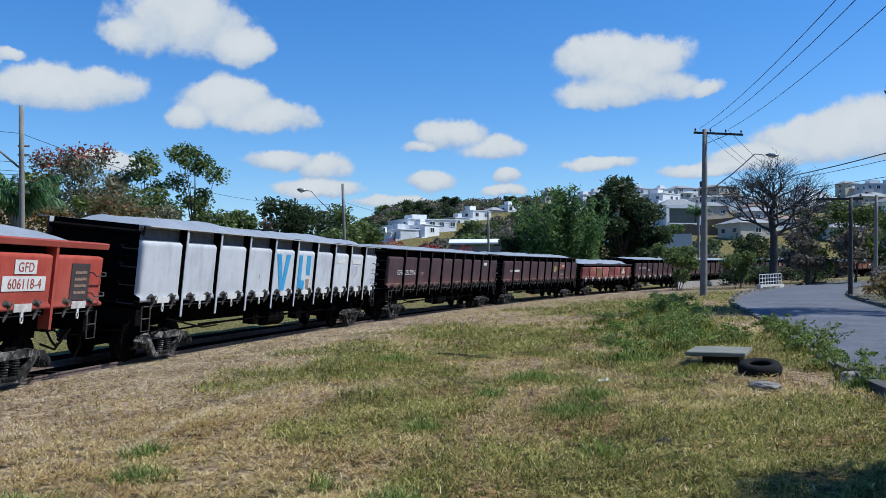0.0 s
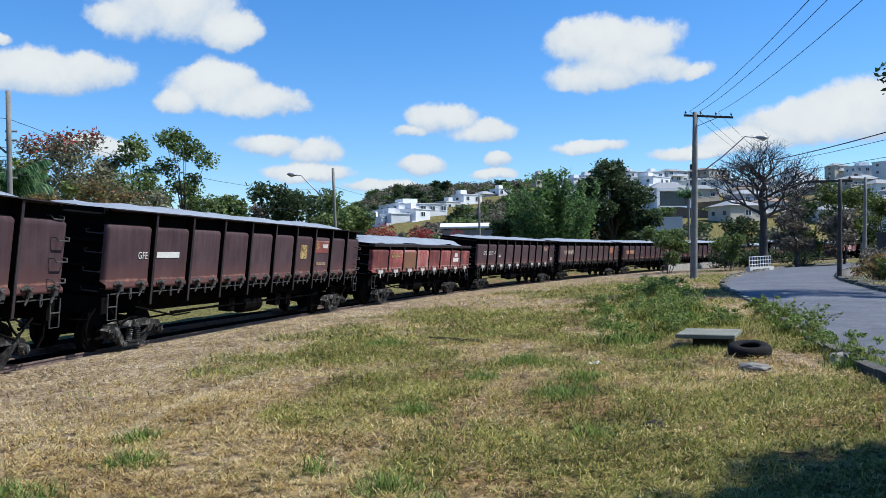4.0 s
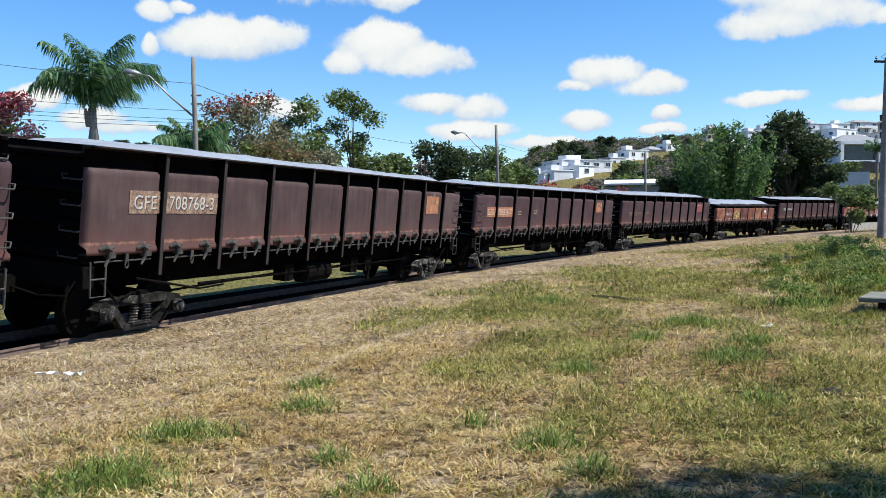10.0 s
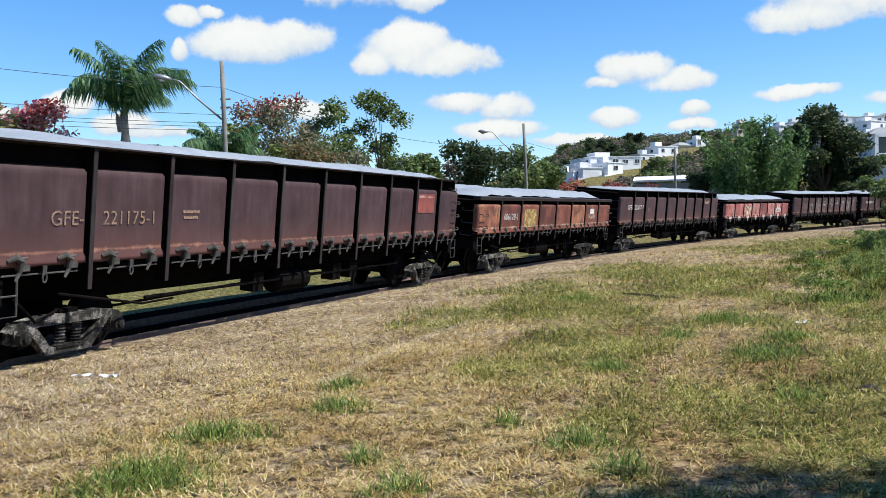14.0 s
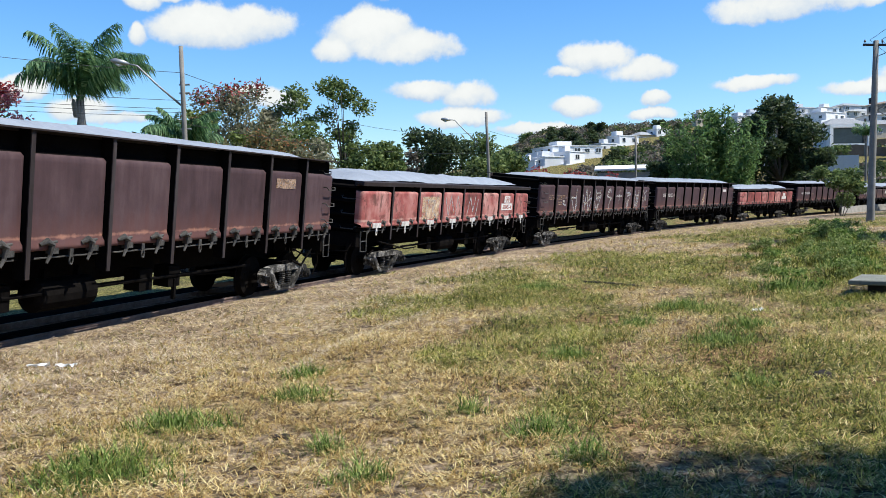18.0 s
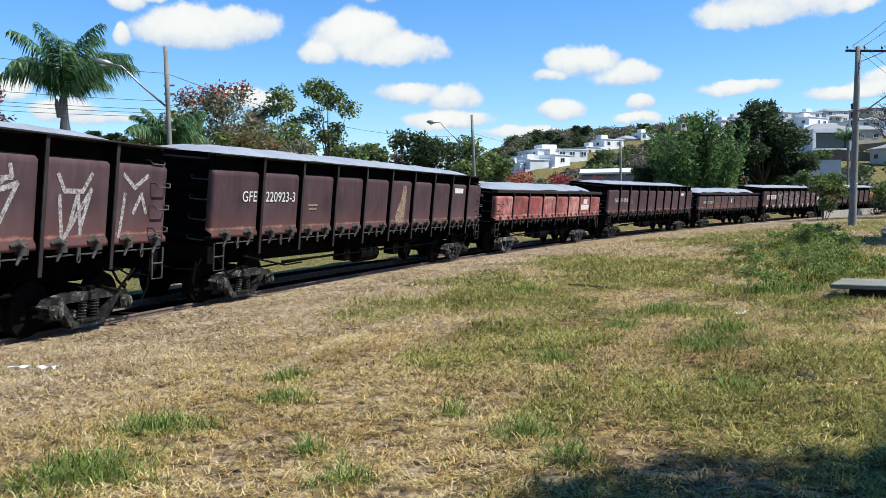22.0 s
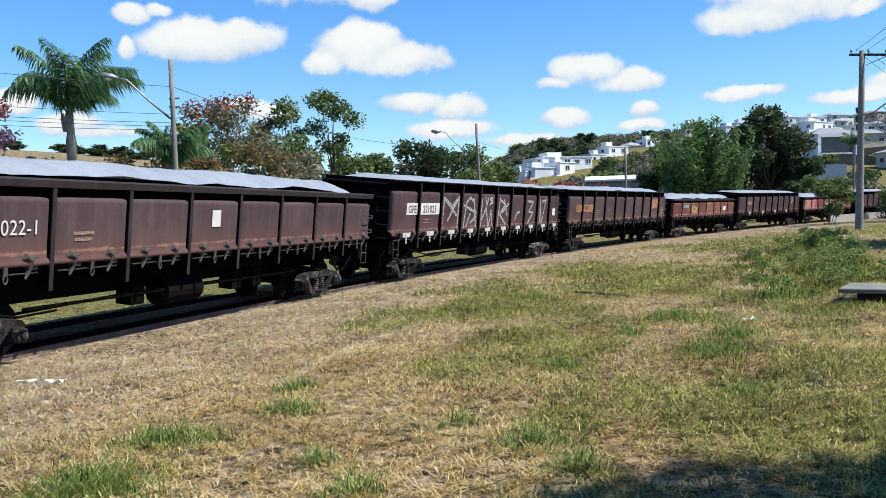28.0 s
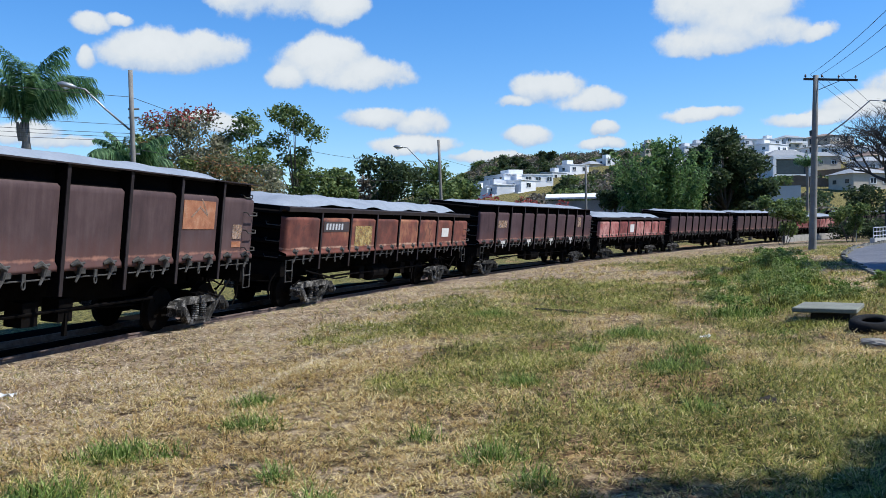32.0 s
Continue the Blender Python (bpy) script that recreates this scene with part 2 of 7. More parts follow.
LOAD = material("pale_grey_ore_dust", [(0.3, (0.20, 0.225, 0.265)), (0.7, (0.31, 0.34, 0.385))], 1.4, 0.95, 0, 0.5, 14)
SHADE_GREY = material("shade_grey_sheet", [(0.3, (0.07, 0.07, 0.08)), (0.7, (0.17, 0.175, 0.19))], 2.5, 0.85, 0, 0.3)
# near-black that stands in for shade on end walls, webs and chord strips
SHADE_BLACK = material("shade_black_sheet", [(0.3, (0.004, 0.0035, 0.0035)), (0.7, (0.011, 0.0095, 0.009))], 2, 0.92, 0, 0.3, spec=0.0)
STENCIL = material("white_stencil_paint", [(0.3, (0.55, 0.53, 0.5)), (0.7, (0.75, 0.73, 0.7))], 5, 0.7, 0, 0.1)
PALE_PLATE = material("chalky_white_plate", [(0.35, (0.5, 0.46, 0.42)), (0.65, (0.78, 0.75, 0.72))], 5, 0.7, 0, 0.1)
ORANGE_PLATE = material("faded_orange_plate", [(0.3, (0.30, 0.10, 0.05)), (0.5, (0.44, 0.18, 0.09)), (0.7, (0.54, 0.32, 0.20))], 5, 0.7, 0, 0.1)
TAN = material("bare_tan_patch", [(0.3, (0.25, 0.15, 0.10)), (0.7, (0.5, 0.35, 0.26))], 4, 0.8, 0, 0.1)
CREAM = material("cream_stencil_paint", [(0.3, (0.55, 0.38, 0.27)), (0.7, (0.78, 0.62, 0.50))], 5, 0.7, 0, 0.1)
YELLOW_PAINT = material("faded_yellow_paint", [(0.3, (0.42, 0.27, 0.07)), (0.7, (0.58, 0.44, 0.20))], 5, 0.7, 0, 0.1)
BROWN_PATCH = material("orange_brown_repaint", [(0.3, (0.15, 0.065, 0.03)), (0.7, (0.24, 0.11, 0.055))], 1.5, 0.7, 0, 0.1)
CREAM_PATCH = material("worn_cream_patch", [(0.3, (0.50, 0.32, 0.20)), (0.7, (0.74, 0.58, 0.42))], 4, 0.8, 0, 0.1)
BLUE = material("blue_emblem_paint", [(0.3, (0.03, 0.25, 0.5)), (0.7, (0.07, 0.36, 0.62))], 3, 0.6, 0, 0.1)
DARK_PAINT = material("dark_stencil_paint", [(0.3, (0.03, 0.02, 0.02)), (0.7, (0.07, 0.05, 0.05))], 6, 0.7, 0, 0.1)
SPRAY = material("grey_white_spray_paint", [(0.3, (0.42, 0.39, 0.38)), (0.7, (0.66, 0.62, 0.60))], 3, 0.8, 0, 0.05)


def worn_through(m, least, most, scale):
    """Lets the paint below show through where a thin coat has gone."""
    t = m.node_tree
    mx, gone = t.nodes.new("ShaderNodeMixShader"), t.nodes.new("ShaderNodeMapRange")
    gone.inputs["From Min"].default_value, gone.inputs["From Max"].default_value = 0.36, 0.66
    gone.inputs["To Min"].default_value, gone.inputs["To Max"].default_value = least, most
    t.links.new(noise_node(t, scale, 5, 0.7, t.nodes.new("ShaderNodeTexCoord").outputs["Object"]), gone.inputs["Value"])
    t.links.new(gone.outputs[0], mx.inputs[0])
    t.links.new(t.nodes.new("ShaderNodeBsdfTransparent").outputs[0], mx.inputs[1])
    t.links.new(t.nodes["Principled BSDF"].outputs[0], mx.inputs[2])
    t.links.new(mx.outputs[0], t.nodes["Material Output"].inputs[0])


worn_through(SPRAY, 0.0, 0.9, 15.0)
worn_through(YELLOW_PAINT, 0.0, 1.0, 5.0)
worn_through(TAN, 0.15, 1.0, 7.0)
worn_through(ORANGE_PLATE, 0.7, 1.0, 6.0)
worn_through(CREAM_PATCH, 0.0, 1.0, 4.0)
worn_through(PALE_PLATE, 0.6, 1.0, 9.0)
RAIL = material("rail_steel", [(0.3, (0.09, 0.062, 0.054)), (0.7, (0.24, 0.175, 0.15))], 8, 0.85, 0.0, 0.2, spec=0.1)
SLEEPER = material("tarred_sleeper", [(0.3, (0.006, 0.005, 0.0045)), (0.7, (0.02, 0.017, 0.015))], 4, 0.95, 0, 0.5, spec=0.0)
BALLAST = material("shadow_dark_ballast_and_dirt", [(0.3, (0.004, 0.0035, 0.003)), (0.58, (0.010, 0.0085, 0.0075)), (0.82, (0.03, 0.025, 0.021))], 2.5, 0.95, 0, 0.9, 26, spec=0.0)


# ---- mesh helpers ----
def box(bm, c, s, turn=None):
    x, y, z = s[0] / 2, s[1] / 2, s[2] / 2
    vs = []
    for dz in (-z, z):
        for dx, dy in ((-x, -y), (x, -y), (x, y), (-x, y)):
            p = Vector((dx, dy, dz))
            if turn is not None:
                p = turn @ p
            vs.append(bm.verts.new(p + Vector(c)))
    for f in ((3, 2, 1, 0), (4, 5, 6, 7), (0, 1, 5, 4), (1, 2, 6, 5), (2, 3, 7, 6), (3, 0, 4, 7)):
        bm.faces.new([vs[i] for i in f])
    return vs


def tube(bm, pts, radii, n=8, cap=True):
    """A round bar through the points with a radius at each."""
    pts = [Vector(p) for p in pts]
    if isinstance(radii, (int, float)):
        radii = [radii] * len(pts)
    rings = []
    side = None
    for i, p in enumerate(pts):
        d = (pts[min(i + 1, len(pts) - 1)] - pts[max(i - 1, 0)]).normalized()
        if side is None:
            side = d.orthogonal().normalized()
        side = (side - d * side.dot(d)).normalized()
        up = d.cross(side)
        rings.append([bm.verts.new(p + radii[i] * (side * math.cos(2 * math.pi * k / n) + up * math.sin(2 * math.pi * k / n))) for k in range(n)])
    for a, b in zip(rings, rings[1:]):
        for k in range(n):
            bm.faces.new((a[k], a[(k + 1) % n], b[(k + 1) % n], b[k]))
    if cap:
        bm.faces.new(rings[0][::-1])
        bm.faces.new(rings[-1])


def prism(bm, outline, y0, y1):
    """An outline in x and z, made solid from y0 to y1."""
    a = [bm.verts.new((x, y0, z)) for x, z in outline]
    b = [bm.verts.new((x, y1, z)) for x, z in outline]
    n = len(outline)
    bm.faces.new(a)
    bm.faces.new(b[::-1])
    for i in range(n):
        bm.faces.new((a[i], b[i], b[(i + 1) % n], a[(i + 1) % n]))


def mesh_of(bm, name, mat, smooth=False):
    bmesh.ops.recalc_face_normals(bm, faces=bm.faces)
    me = bpy.data.meshes.new(name)
    bm.to_mesh(me)
    bm.free()
    me.materials.append(mat)
    if smooth:
        me.shade_smooth()
    return me


def part(name, bm, mat, parent, label="", at=None, smooth=False):
    """Links a bmesh, or a mesh made before, as one object under a thing or a part."""
    me = bm if isinstance(bm, bpy.types.Mesh) else mesh_of(bm, name, mat, smooth)
    ob = new(name, me)
    ob.parent = parent
    if at is not None:
        ob.matrix_basis = at if isinstance(at, Matrix) else Matrix.Translation(at)
    if isinstance(bm, bpy.types.Mesh) and mat is not None and me.materials[0] != mat:
        ob.material_slots[0].link = "OBJECT"
        ob.material_slots[0].material = mat
    return tagged(ob, label) if label else ob


def thing(name, m=None, label="", category="", group="", kind=""):
    e = new(name)
    e.empty_display_size = 0.2
    e.matrix_basis = m or Matrix()
    return tagged(e, label, category, group, kind)


# ---- the lie of the land ----
SLOPE = 0.0238


def base_z(x):
    return SLOPE * max(-60.0, min(150.0, x))


# the curve of the track: curvature at stations along it
KNOT_S = [-420, -10, 12, 26, 45, 65, 90, 120, 175, 200, 560]
KNOT_K = [0.0, 0.0, 0.0069, 0.0069, 0.0066, 0.0053, 0.00445, 0.0044, 0.0044, 0.0, 0.0]
STEP = 0.25
TRACK_S = np.arange(-420, 560, STEP)
curv = np.interp(TRACK_S, KNOT_S, KNOT_K)
head = np.concatenate([[0], np.cumsum((curv[1:] + curv[:-1]) / 2 * STEP)])
i26 = int((26 + 420) / STEP)
head += 0.1525 - head[i26]
mid = (head[1:] + head[:-1]) / 2
TRACK_X = np.concatenate([[0], np.cumsum(np.sin(mid) * STEP)])
TRACK_Y = np.concatenate([[0], np.cumsum(np.cos(mid) * STEP)])
TRACK_X += -8.30 - TRACK_X[i26]
TRACK_Y += 5.806 - TRACK_Y[i26]
NEAR_SHIFT = 0.51     # the near end swings a little wider
swing = np.clip((96 - TRACK_S) / 67, 0, 1)
swing = NEAR_SHIFT * swing * swing * (3 - 2 * swing)
TRACK_X -= swing * np.cos(head)
TRACK_Y += swing * np.sin(head)


def track(s):
    """Place and heading (clockwise from +y) at a station."""
    return float(np.interp(s, TRACK_S, TRACK_X)), float(np.interp(s, TRACK_S, TRACK_Y)), float(np.interp(s, TRACK_S, head))


def beside(s, right, up=0.0):
    x, y, h = track(s)
    x, y = x + right * math.cos(h), y - right * math.sin(h)
    return Vector((x, y, base_z(x) + up))


COARSE = slice(1200, 3000, 3)


def off_track(x, y):
    """Distance from the track's middle."""
    x, y = np.asarray(x, float), np.asarray(y, float)
    out = np.empty(len(x))
    for i in range(0, len(x), 4000):
        out[i:i + 4000] = np.sqrt(((TRACK_X[COARSE][:, None] - x[i:i + 4000]) ** 2 + (TRACK_Y[COARSE][:, None] - y[i:i + 4000]) ** 2).min(0))
    return out


def sm(a, b, v):
    t = np.clip((v - a) / (b - a), 0, 1)
    return t * t * (3 - 2 * t)


def land(x, y):
    """Height of the ground, for arrays."""
    x, y = np.asarray(x, float), np.asarray(y, float)
    d, a = np.hypot(x, y), np.degrees(np.arctan2(x, y))
    z = SLOPE * np.clip(x, -60, 150)
    off = off_track(x.ravel(), y.ravel()).reshape(x.shape)
    town = (0.14 - 0.02 * sm(14, 26, a)) * np.clip(d - 150, 0, 320) * sm(-7, 2, a) * sm(150, 95, a)
    far = (64 * sm(420, 820, d) + 10 * np.sin(a / 7) * sm(500, 800, d)) * sm(-12, -19, a) + 45 * sm(500, 1100, d) * sm(-19, -12, a)
    z = z + (town + far) * sm(10, 45, off)
    return z


def land_z(x, y):
    return float(land(np.array([x]), np.array([y]))[0])

# ---- ground sheet ----
def axis(near0, near1, step, lo, hi, grow=1.12):
    v = list(np.arange(near0, near1, step))
    s, p = step, near1
    while p < hi:
        v.append(p)
        s *= grow
        p += s
    s, p = step, near0
    while p > lo:
        s *= grow
        p -= s
        v.insert(0, p)
    return np.array(v)


def bareness(x, y):
    """Brown patches of thatch, where the turf is worn through."""
    n = np.array([noise.fractal(Vector((a * 0.75, b * 0.5, 9.1)), 0.7, 2.0, 3) for a, b in zip(x.ravel(), y.ravel())]).reshape(x.shape)
    return sm(0.14, 0.42, n) * sm(-2.5, 1.0, x)


def greenness(x, y):
    """How green the verge is: bare straw by the track, greener towards the road."""
    n = np.array([noise.fractal(Vector((a * 0.22, b * 0.16, 3.7)), 0.7, 2.0, 4) for a, b in zip(x.ravel(), y.ravel())]).reshape(x.shape)
    n = n + 0.45 * np.array([noise.fractal(Vector((a * 0.9, b * 0.6, 5.3)), 0.8, 2.0, 3) for a, b in zip(x.ravel(), y.ravel())]).reshape(x.shape)
    off = off_track(x.ravel(), y.ravel()).reshape(x.shape)
    return np.clip(0.34 + 0.9 * n + 0.42 * sm(3.5, 9, off) - 0.45 * sm(5.0, 2.2, off) - 0.1 * sm(16, 30, y), 0, 1)


GRASS_LAND = bpy.data.materials.new("dry_grass_land")
GRASS_LAND.use_nodes = True
gt = GRASS_LAND.node_tree
gb = gt.nodes["Principled BSDF"]
gc = gt.nodes.new("ShaderNodeTexCoord").outputs["Object"]
ga = gt.nodes.new("ShaderNodeAttribute")
ga.attribute_name = "green"
g_fine = math_node(gt, "ADD", math_node(gt, "MULTIPLY", noise_node(gt, 34.0, 4, 0.75, gc, 1.6), 0.45), math_node(gt, "MULTIPLY", noise_node(gt, 9.0, 4, 0.65, gc, 0.6), 0.55))
g_mid = noise_node(gt, 1.1, 5, 0.6, gc)
straw = ramp(gt, [(0.42, (0.035, 0.023, 0.014)), (0.49, (0.19, 0.135, 0.088)), (0.57, (0.52, 0.40, 0.265))], math_node(gt, "ADD", math_node(gt, "MULTIPLY", g_fine, 0.8), math_node(gt, "MULTIPLY", g_mid, 0.2)))
leafy = ramp(gt, [(0.41, (0.012, 0.011, 0.004)), (0.49, (0.085, 0.082, 0.022)), (0.58, (0.30, 0.26, 0.085))], g_fine)
thatch = ramp(gt, [(0.42, (0.022, 0.011, 0.006)), (0.5, (0.17, 0.09, 0.04)), (0.58, (0.46, 0.29, 0.14))], g_fine)
g_bare = gt.nodes.new("ShaderNodeAttribute")
g_bare.attribute_name = "bare"
leafy = mix_rgb(gt, g_bare.outputs["Fac"], leafy, thatch)
lump = math_node(gt, "ADD", ga.outputs["Fac"], math_node(gt, "MULTIPLY", math_node(gt, "SUBTRACT", g_mid, 0.5), 0.9))
gm = gt.nodes.new("ShaderNodeMapRange")
gm.inputs["From Min"].default_value, gm.inputs["From Max"].default_value = 0.3, 0.75
gt.links.new(lump, gm.inputs["Value"])
gt.links.new(mix_rgb(gt, gm.outputs[0], straw, leafy), gb.inputs["Base Color"])
gb.inputs["Roughness"].default_value = 0.95
gb.inputs["Specular IOR Level"].default_value = 0.15
gk = gt.nodes.new("ShaderNodeBump")
gk.inputs["Strength"].default_value, gk.inputs["Distance"].default_value = 0.9, 0.06
gt.links.new(noise_node(gt, 14.0, 6, 0.7, gc), gk.inputs["Height"])
gt.links.new(gk.outputs[0], gb.inputs["Normal"])

# the road's two edges, from the near end to the bridge
ROAD_LEFT = [(2.6, -12.0), (3.6, 0.0), (5.0, 6.8), (6.1, 10.0), (7.1, 13.5), (8.1, 16.0), (10.3, 21.6), (12.0, 26.5), (16.0, 38.5), (19.4, 46.5), (25.0, 58.5), (31.5, 69.0), (41.5, 84.5), (54.0, 96.0), (75.0, 108.0)]
ROAD_RIGHT = [(10.4, -12.0), (11.4, 0.0), (12.6, 10.0), (13.6, 16.0), (15.2, 21.4), (16.4, 24.6), (20.2, 33.9), (25.5, 45.9), (30.5, 55.0), (37.0, 65.0), (46.5, 76.5), (58.0, 86.0), (79.0, 98.0)]


def along(pts, step=1.0):
    p = np.array(pts)
    d = np.concatenate([[0], np.cumsum(np.hypot(*np.diff(p, axis=0).T))])
    u = np.arange(0, d[-1], step)
    x, y = np.interp(u, d, p[:, 0]), np.interp(u, d, p[:, 1])
    k = np.ones(9) / 9
    for _ in range(2):
        x[4:-4], y[4:-4] = np.convolve(x, k, "valid"), np.convolve(y, k, "valid")
    return x, y


RLX, RLY = along(ROAD_LEFT)
RRX, RRY = along(ROAD_RIGHT)


def road_depth(x, y):
    """How far inside the road a place lies: over 0 on it."""
    ins = np.interp(y, RLY, RLX)
    outs = np.interp(y, RRY, RRX)
    v = np.minimum(x - ins, outs - x)
    return np.where((y > -12) & (y < 97), v, -9.0)


def build_ground():
    xs, ys = axis(-16, 18, 0.4, -2600, 2600, 1.13), axis(1, 46, 0.4, -1500, 3200, 1.12)
    gx, gy = np.meshgrid(xs, ys)
    z = land(gx, gy)
    off = off_track(gx.ravel(), gy.ravel()).reshape(gx.shape)
    rough = np.array([noise.fractal(Vector((a * 0.5, b * 0.5, 1.0)), 0.8, 2.0, 3) if b < 60 and abs(a) < 40 else 0.0 for a, b in zip(gx.ravel(), gy.ravel())]).reshape(gx.shape)
    z = z + 0.05 * rough * sm(2.0, 4.0, off)
    z = z - 0.22 * sm(1.35, 0.75, off) - 0.07 * sm(6, 2, off) - 0.30 * sm(-0.12, 0.35, road_depth(gx, gy))
    nx, ny = len(xs), len(ys)
    verts = np.stack([gx.ravel(), gy.ravel(), z.ravel()], 1)
    i = (np.arange(ny - 1)[:, None] * nx + np.arange(nx - 1)[None]).ravel()
    faces = np.stack([i, i + 1, i + nx + 1, i + nx], 1)
    me = bpy.data.meshes.new("ground")
    me.from_pydata(verts.tolist(), [], faces.tolist())
    near = (gx.ravel() > -40) & (gx.ravel() < 60) & (gy.ravel() < 140) & (gy.ravel() > -10)
    g = np.full(near.shape, 0.45)
    g[near] = greenness(gx.ravel()[near], gy.ravel()[near])
    behind = near & (np.interp(gy.ravel(), TRACK_Y[1600:2600], TRACK_X[1600:2600]) > gx.ravel())
    g[behind] = 0.75
    dd, aa = np.hypot(gx.ravel(), gy.ravel()), np.degrees(np.arctan2(gx.ravel(), gy.ravel()))
    g[(dd > 112) & (aa > -6) & (aa < 100)] = 0.85
    g[(dd > 112) & (aa < -6)] = 0.5
    at = me.attributes.new("green", "FLOAT", "POINT")
    at.data.foreach_set("value", g.astype(np.float32))
    worn = np.full(near.shape, 0.15)
    worn[near] = bareness(gx.ravel()[near], gy.ravel()[near])
    at = me.attributes.new("bare", "FLOAT", "POINT")
    at.data.foreach_set("value", worn.astype(np.float32))
    me.materials.append(GRASS_LAND)
    me.shade_smooth()
    ob = new("ground", me)
    tagged(ob, "dry straw-coloured grass verge with green patches beside the track", "ground", kind="structure")


build_ground()


def ribbon(name, s0, s1, step, profile, mat, label="", category="", kind="structure"):
    """A profile of (right, up) swept along the track."""
    bm = bmesh.new()
    last = None
    s = s0
    while s <= s1:
        row = [bm.verts.new(beside(s, r, u)) for r, u in profile]
        if last:
            for k in range(len(row) - 1):
                bm.faces.new((last[k], row[k], row[k + 1], last[k + 1]))
        last = row
        s += step
    ob = new(name, mesh_of(bm, name, mat))
    return tagged(ob, label, category, kind=kind)


CANT = 0.10
# widened on the far side and blackened to hold the train's shadow
ribbon("track_bed", -60, 330, 1.0, [(-2.9, -0.2), (-2.5, -0.025), (-2.0, -0.01), (-1.5, -0.03), (-1.0, -0.10), (0.0, -0.14), (0.6, -0.13), (0.85, -0.14), (1.0, -0.25)], BALLAST, "track ballast and trodden dirt, darkened for the train's shadow", "track bed")
ribbon("track_shoulder", -60, 330, 1.0, [(0.56, -0.24), (0.57, -0.085), (0.72, -0.065), (0.95, -0.07), (1.3, -0.06), (1.6, -0.06), (1.9, -0.16)], GRASS_LAND, "straw-littered earth shoulder along the rail", "track shoulder")
for side, lift in ((0.5, 0.0), (-0.5, CANT)):
    head_w, foot_w = 0.032, 0.06
    pr = [(-foot_w, -0.13), (-foot_w, -0.115), (-0.012, -0.10), (-0.012, -0.035), (-head_w, -0.028), (-head_w, 0.0), (head_w, 0.0), (head_w, -0.028), (0.012, -0.035), (0.012, -0.10), (foot_w, -0.115), (foot_w, -0.13)]
    ribbon("rail", -60, 330, 1.0, [(side + a, b + lift) for a, b in pr], RAIL, "rust-brown steel rail with a worn head", "rail")
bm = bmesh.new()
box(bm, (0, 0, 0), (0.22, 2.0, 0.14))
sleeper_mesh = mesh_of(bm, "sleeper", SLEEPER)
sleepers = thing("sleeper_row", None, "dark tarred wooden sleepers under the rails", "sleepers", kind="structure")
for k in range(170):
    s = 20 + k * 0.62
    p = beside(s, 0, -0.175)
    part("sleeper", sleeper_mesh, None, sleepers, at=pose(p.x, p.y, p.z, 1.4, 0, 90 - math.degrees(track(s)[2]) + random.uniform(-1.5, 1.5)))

# ---- road and kerbs ----
ASPHALT = material("worn_grey_asphalt", [(0.32, (0.065, 0.068, 0.082)), (0.52, (0.118, 0.122, 0.142)), (0.70, (0.20, 0.205, 0.225))], 0.45, 0.85, 0, 0.35, 60, fine=0.5)
CONCRETE = material("weathered_concrete", [(0.3, (0.20, 0.19, 0.17)), (0.7, (0.42, 0.40, 0.37))], 2.2, 0.9, 0, 0.4)
PAVING = material("dusty_pavement", [(0.3, (0.12, 0.096, 0.07)), (0.7, (0.26, 0.215, 0.16))], 1.2, 0.9, 0, 0.3)
bm = bmesh.new()
last = None
for yy in np.concatenate([np.arange(-11.5, 80, 0.8), np.arange(80, 97, 1.2)]):
    a, b = float(np.interp(yy, RLY, RLX)), float(np.interp(yy, RRY, RRX))
    row = []
    for k in range(7):
        x = a + (b - a) * k / 6
        row.append(bm.verts.new((x, yy, base_z(x) - 0.10 + 0.06 * math.sin(math.pi * k / 6))))
    if last:
        for k in range(6):
            bm.faces.new((last[k], last[k + 1], row[k + 1], row[k]))
    last = row
tagged(new("road", mesh_of(bm, "road", ASPHALT, True)), "grey worn asphalt road bending away from the verge", "road", kind="structure")
bm = bmesh.new()
box(bm, (0, 0, 0), (0.96, 0.16, 0.30))
MOSSY = material("mossy_kerb_concrete", [(0.3, (0.05, 0.047, 0.038)), (0.7, (0.25, 0.24, 0.205))], 2.2, 0.95, 0, 0.5, spread=0.3)
kerb_mesh = mesh_of(bm, "kerb_stone", MOSSY)


def kerb(px, py, side, start, stop, label, lift=0.0):
    e = thing("kerb", None, label, "kerb", kind="structure")
    for i in range(len(px) - 1):
        if not start < py[i] < stop:
            continue
        dx, dy = px[i + 1] - px[i], py[i + 1] - py[i]
        x, y = (px[i] + px[i + 1]) / 2 + side * 0.08, (py[i] + py[i + 1]) / 2
        part("kerb_stone", kerb_mesh, None, e, at=pose(x, y, base_z(x) - 0.05 + lift * (y < 12.5 or lift < 0) + random.uniform(-0.05, 0.03), random.uniform(-5, 5), 0, math.degrees(math.atan2(dy, dx)) + random.uniform(-1.2, 1.2)))


kerb(RLX, RLY, -1, 3, 96, "broken concrete kerb overgrown with weeds", 0.04)
kerb(RRX, RRY, 1, 3, 90, "concrete kerb along the far side of the road", -0.06)

bm = bmesh.new()
last = None
for yy in np.arange(8, 90, 1.0):
    a = float(np.interp(yy, RRY, RRX))
    row = [bm.verts.new((a + d, yy, base_z(a) + h)) for d, h in ((0.14, -0.1), (0.16, 0.03), (0.9, 0.05), (1.55, 0.04), (1.6, -0.1))]
    if last:
        for k in range(4):
            bm.faces.new((last[k], last[k + 1], row[k + 1], row[k]))
    last = row
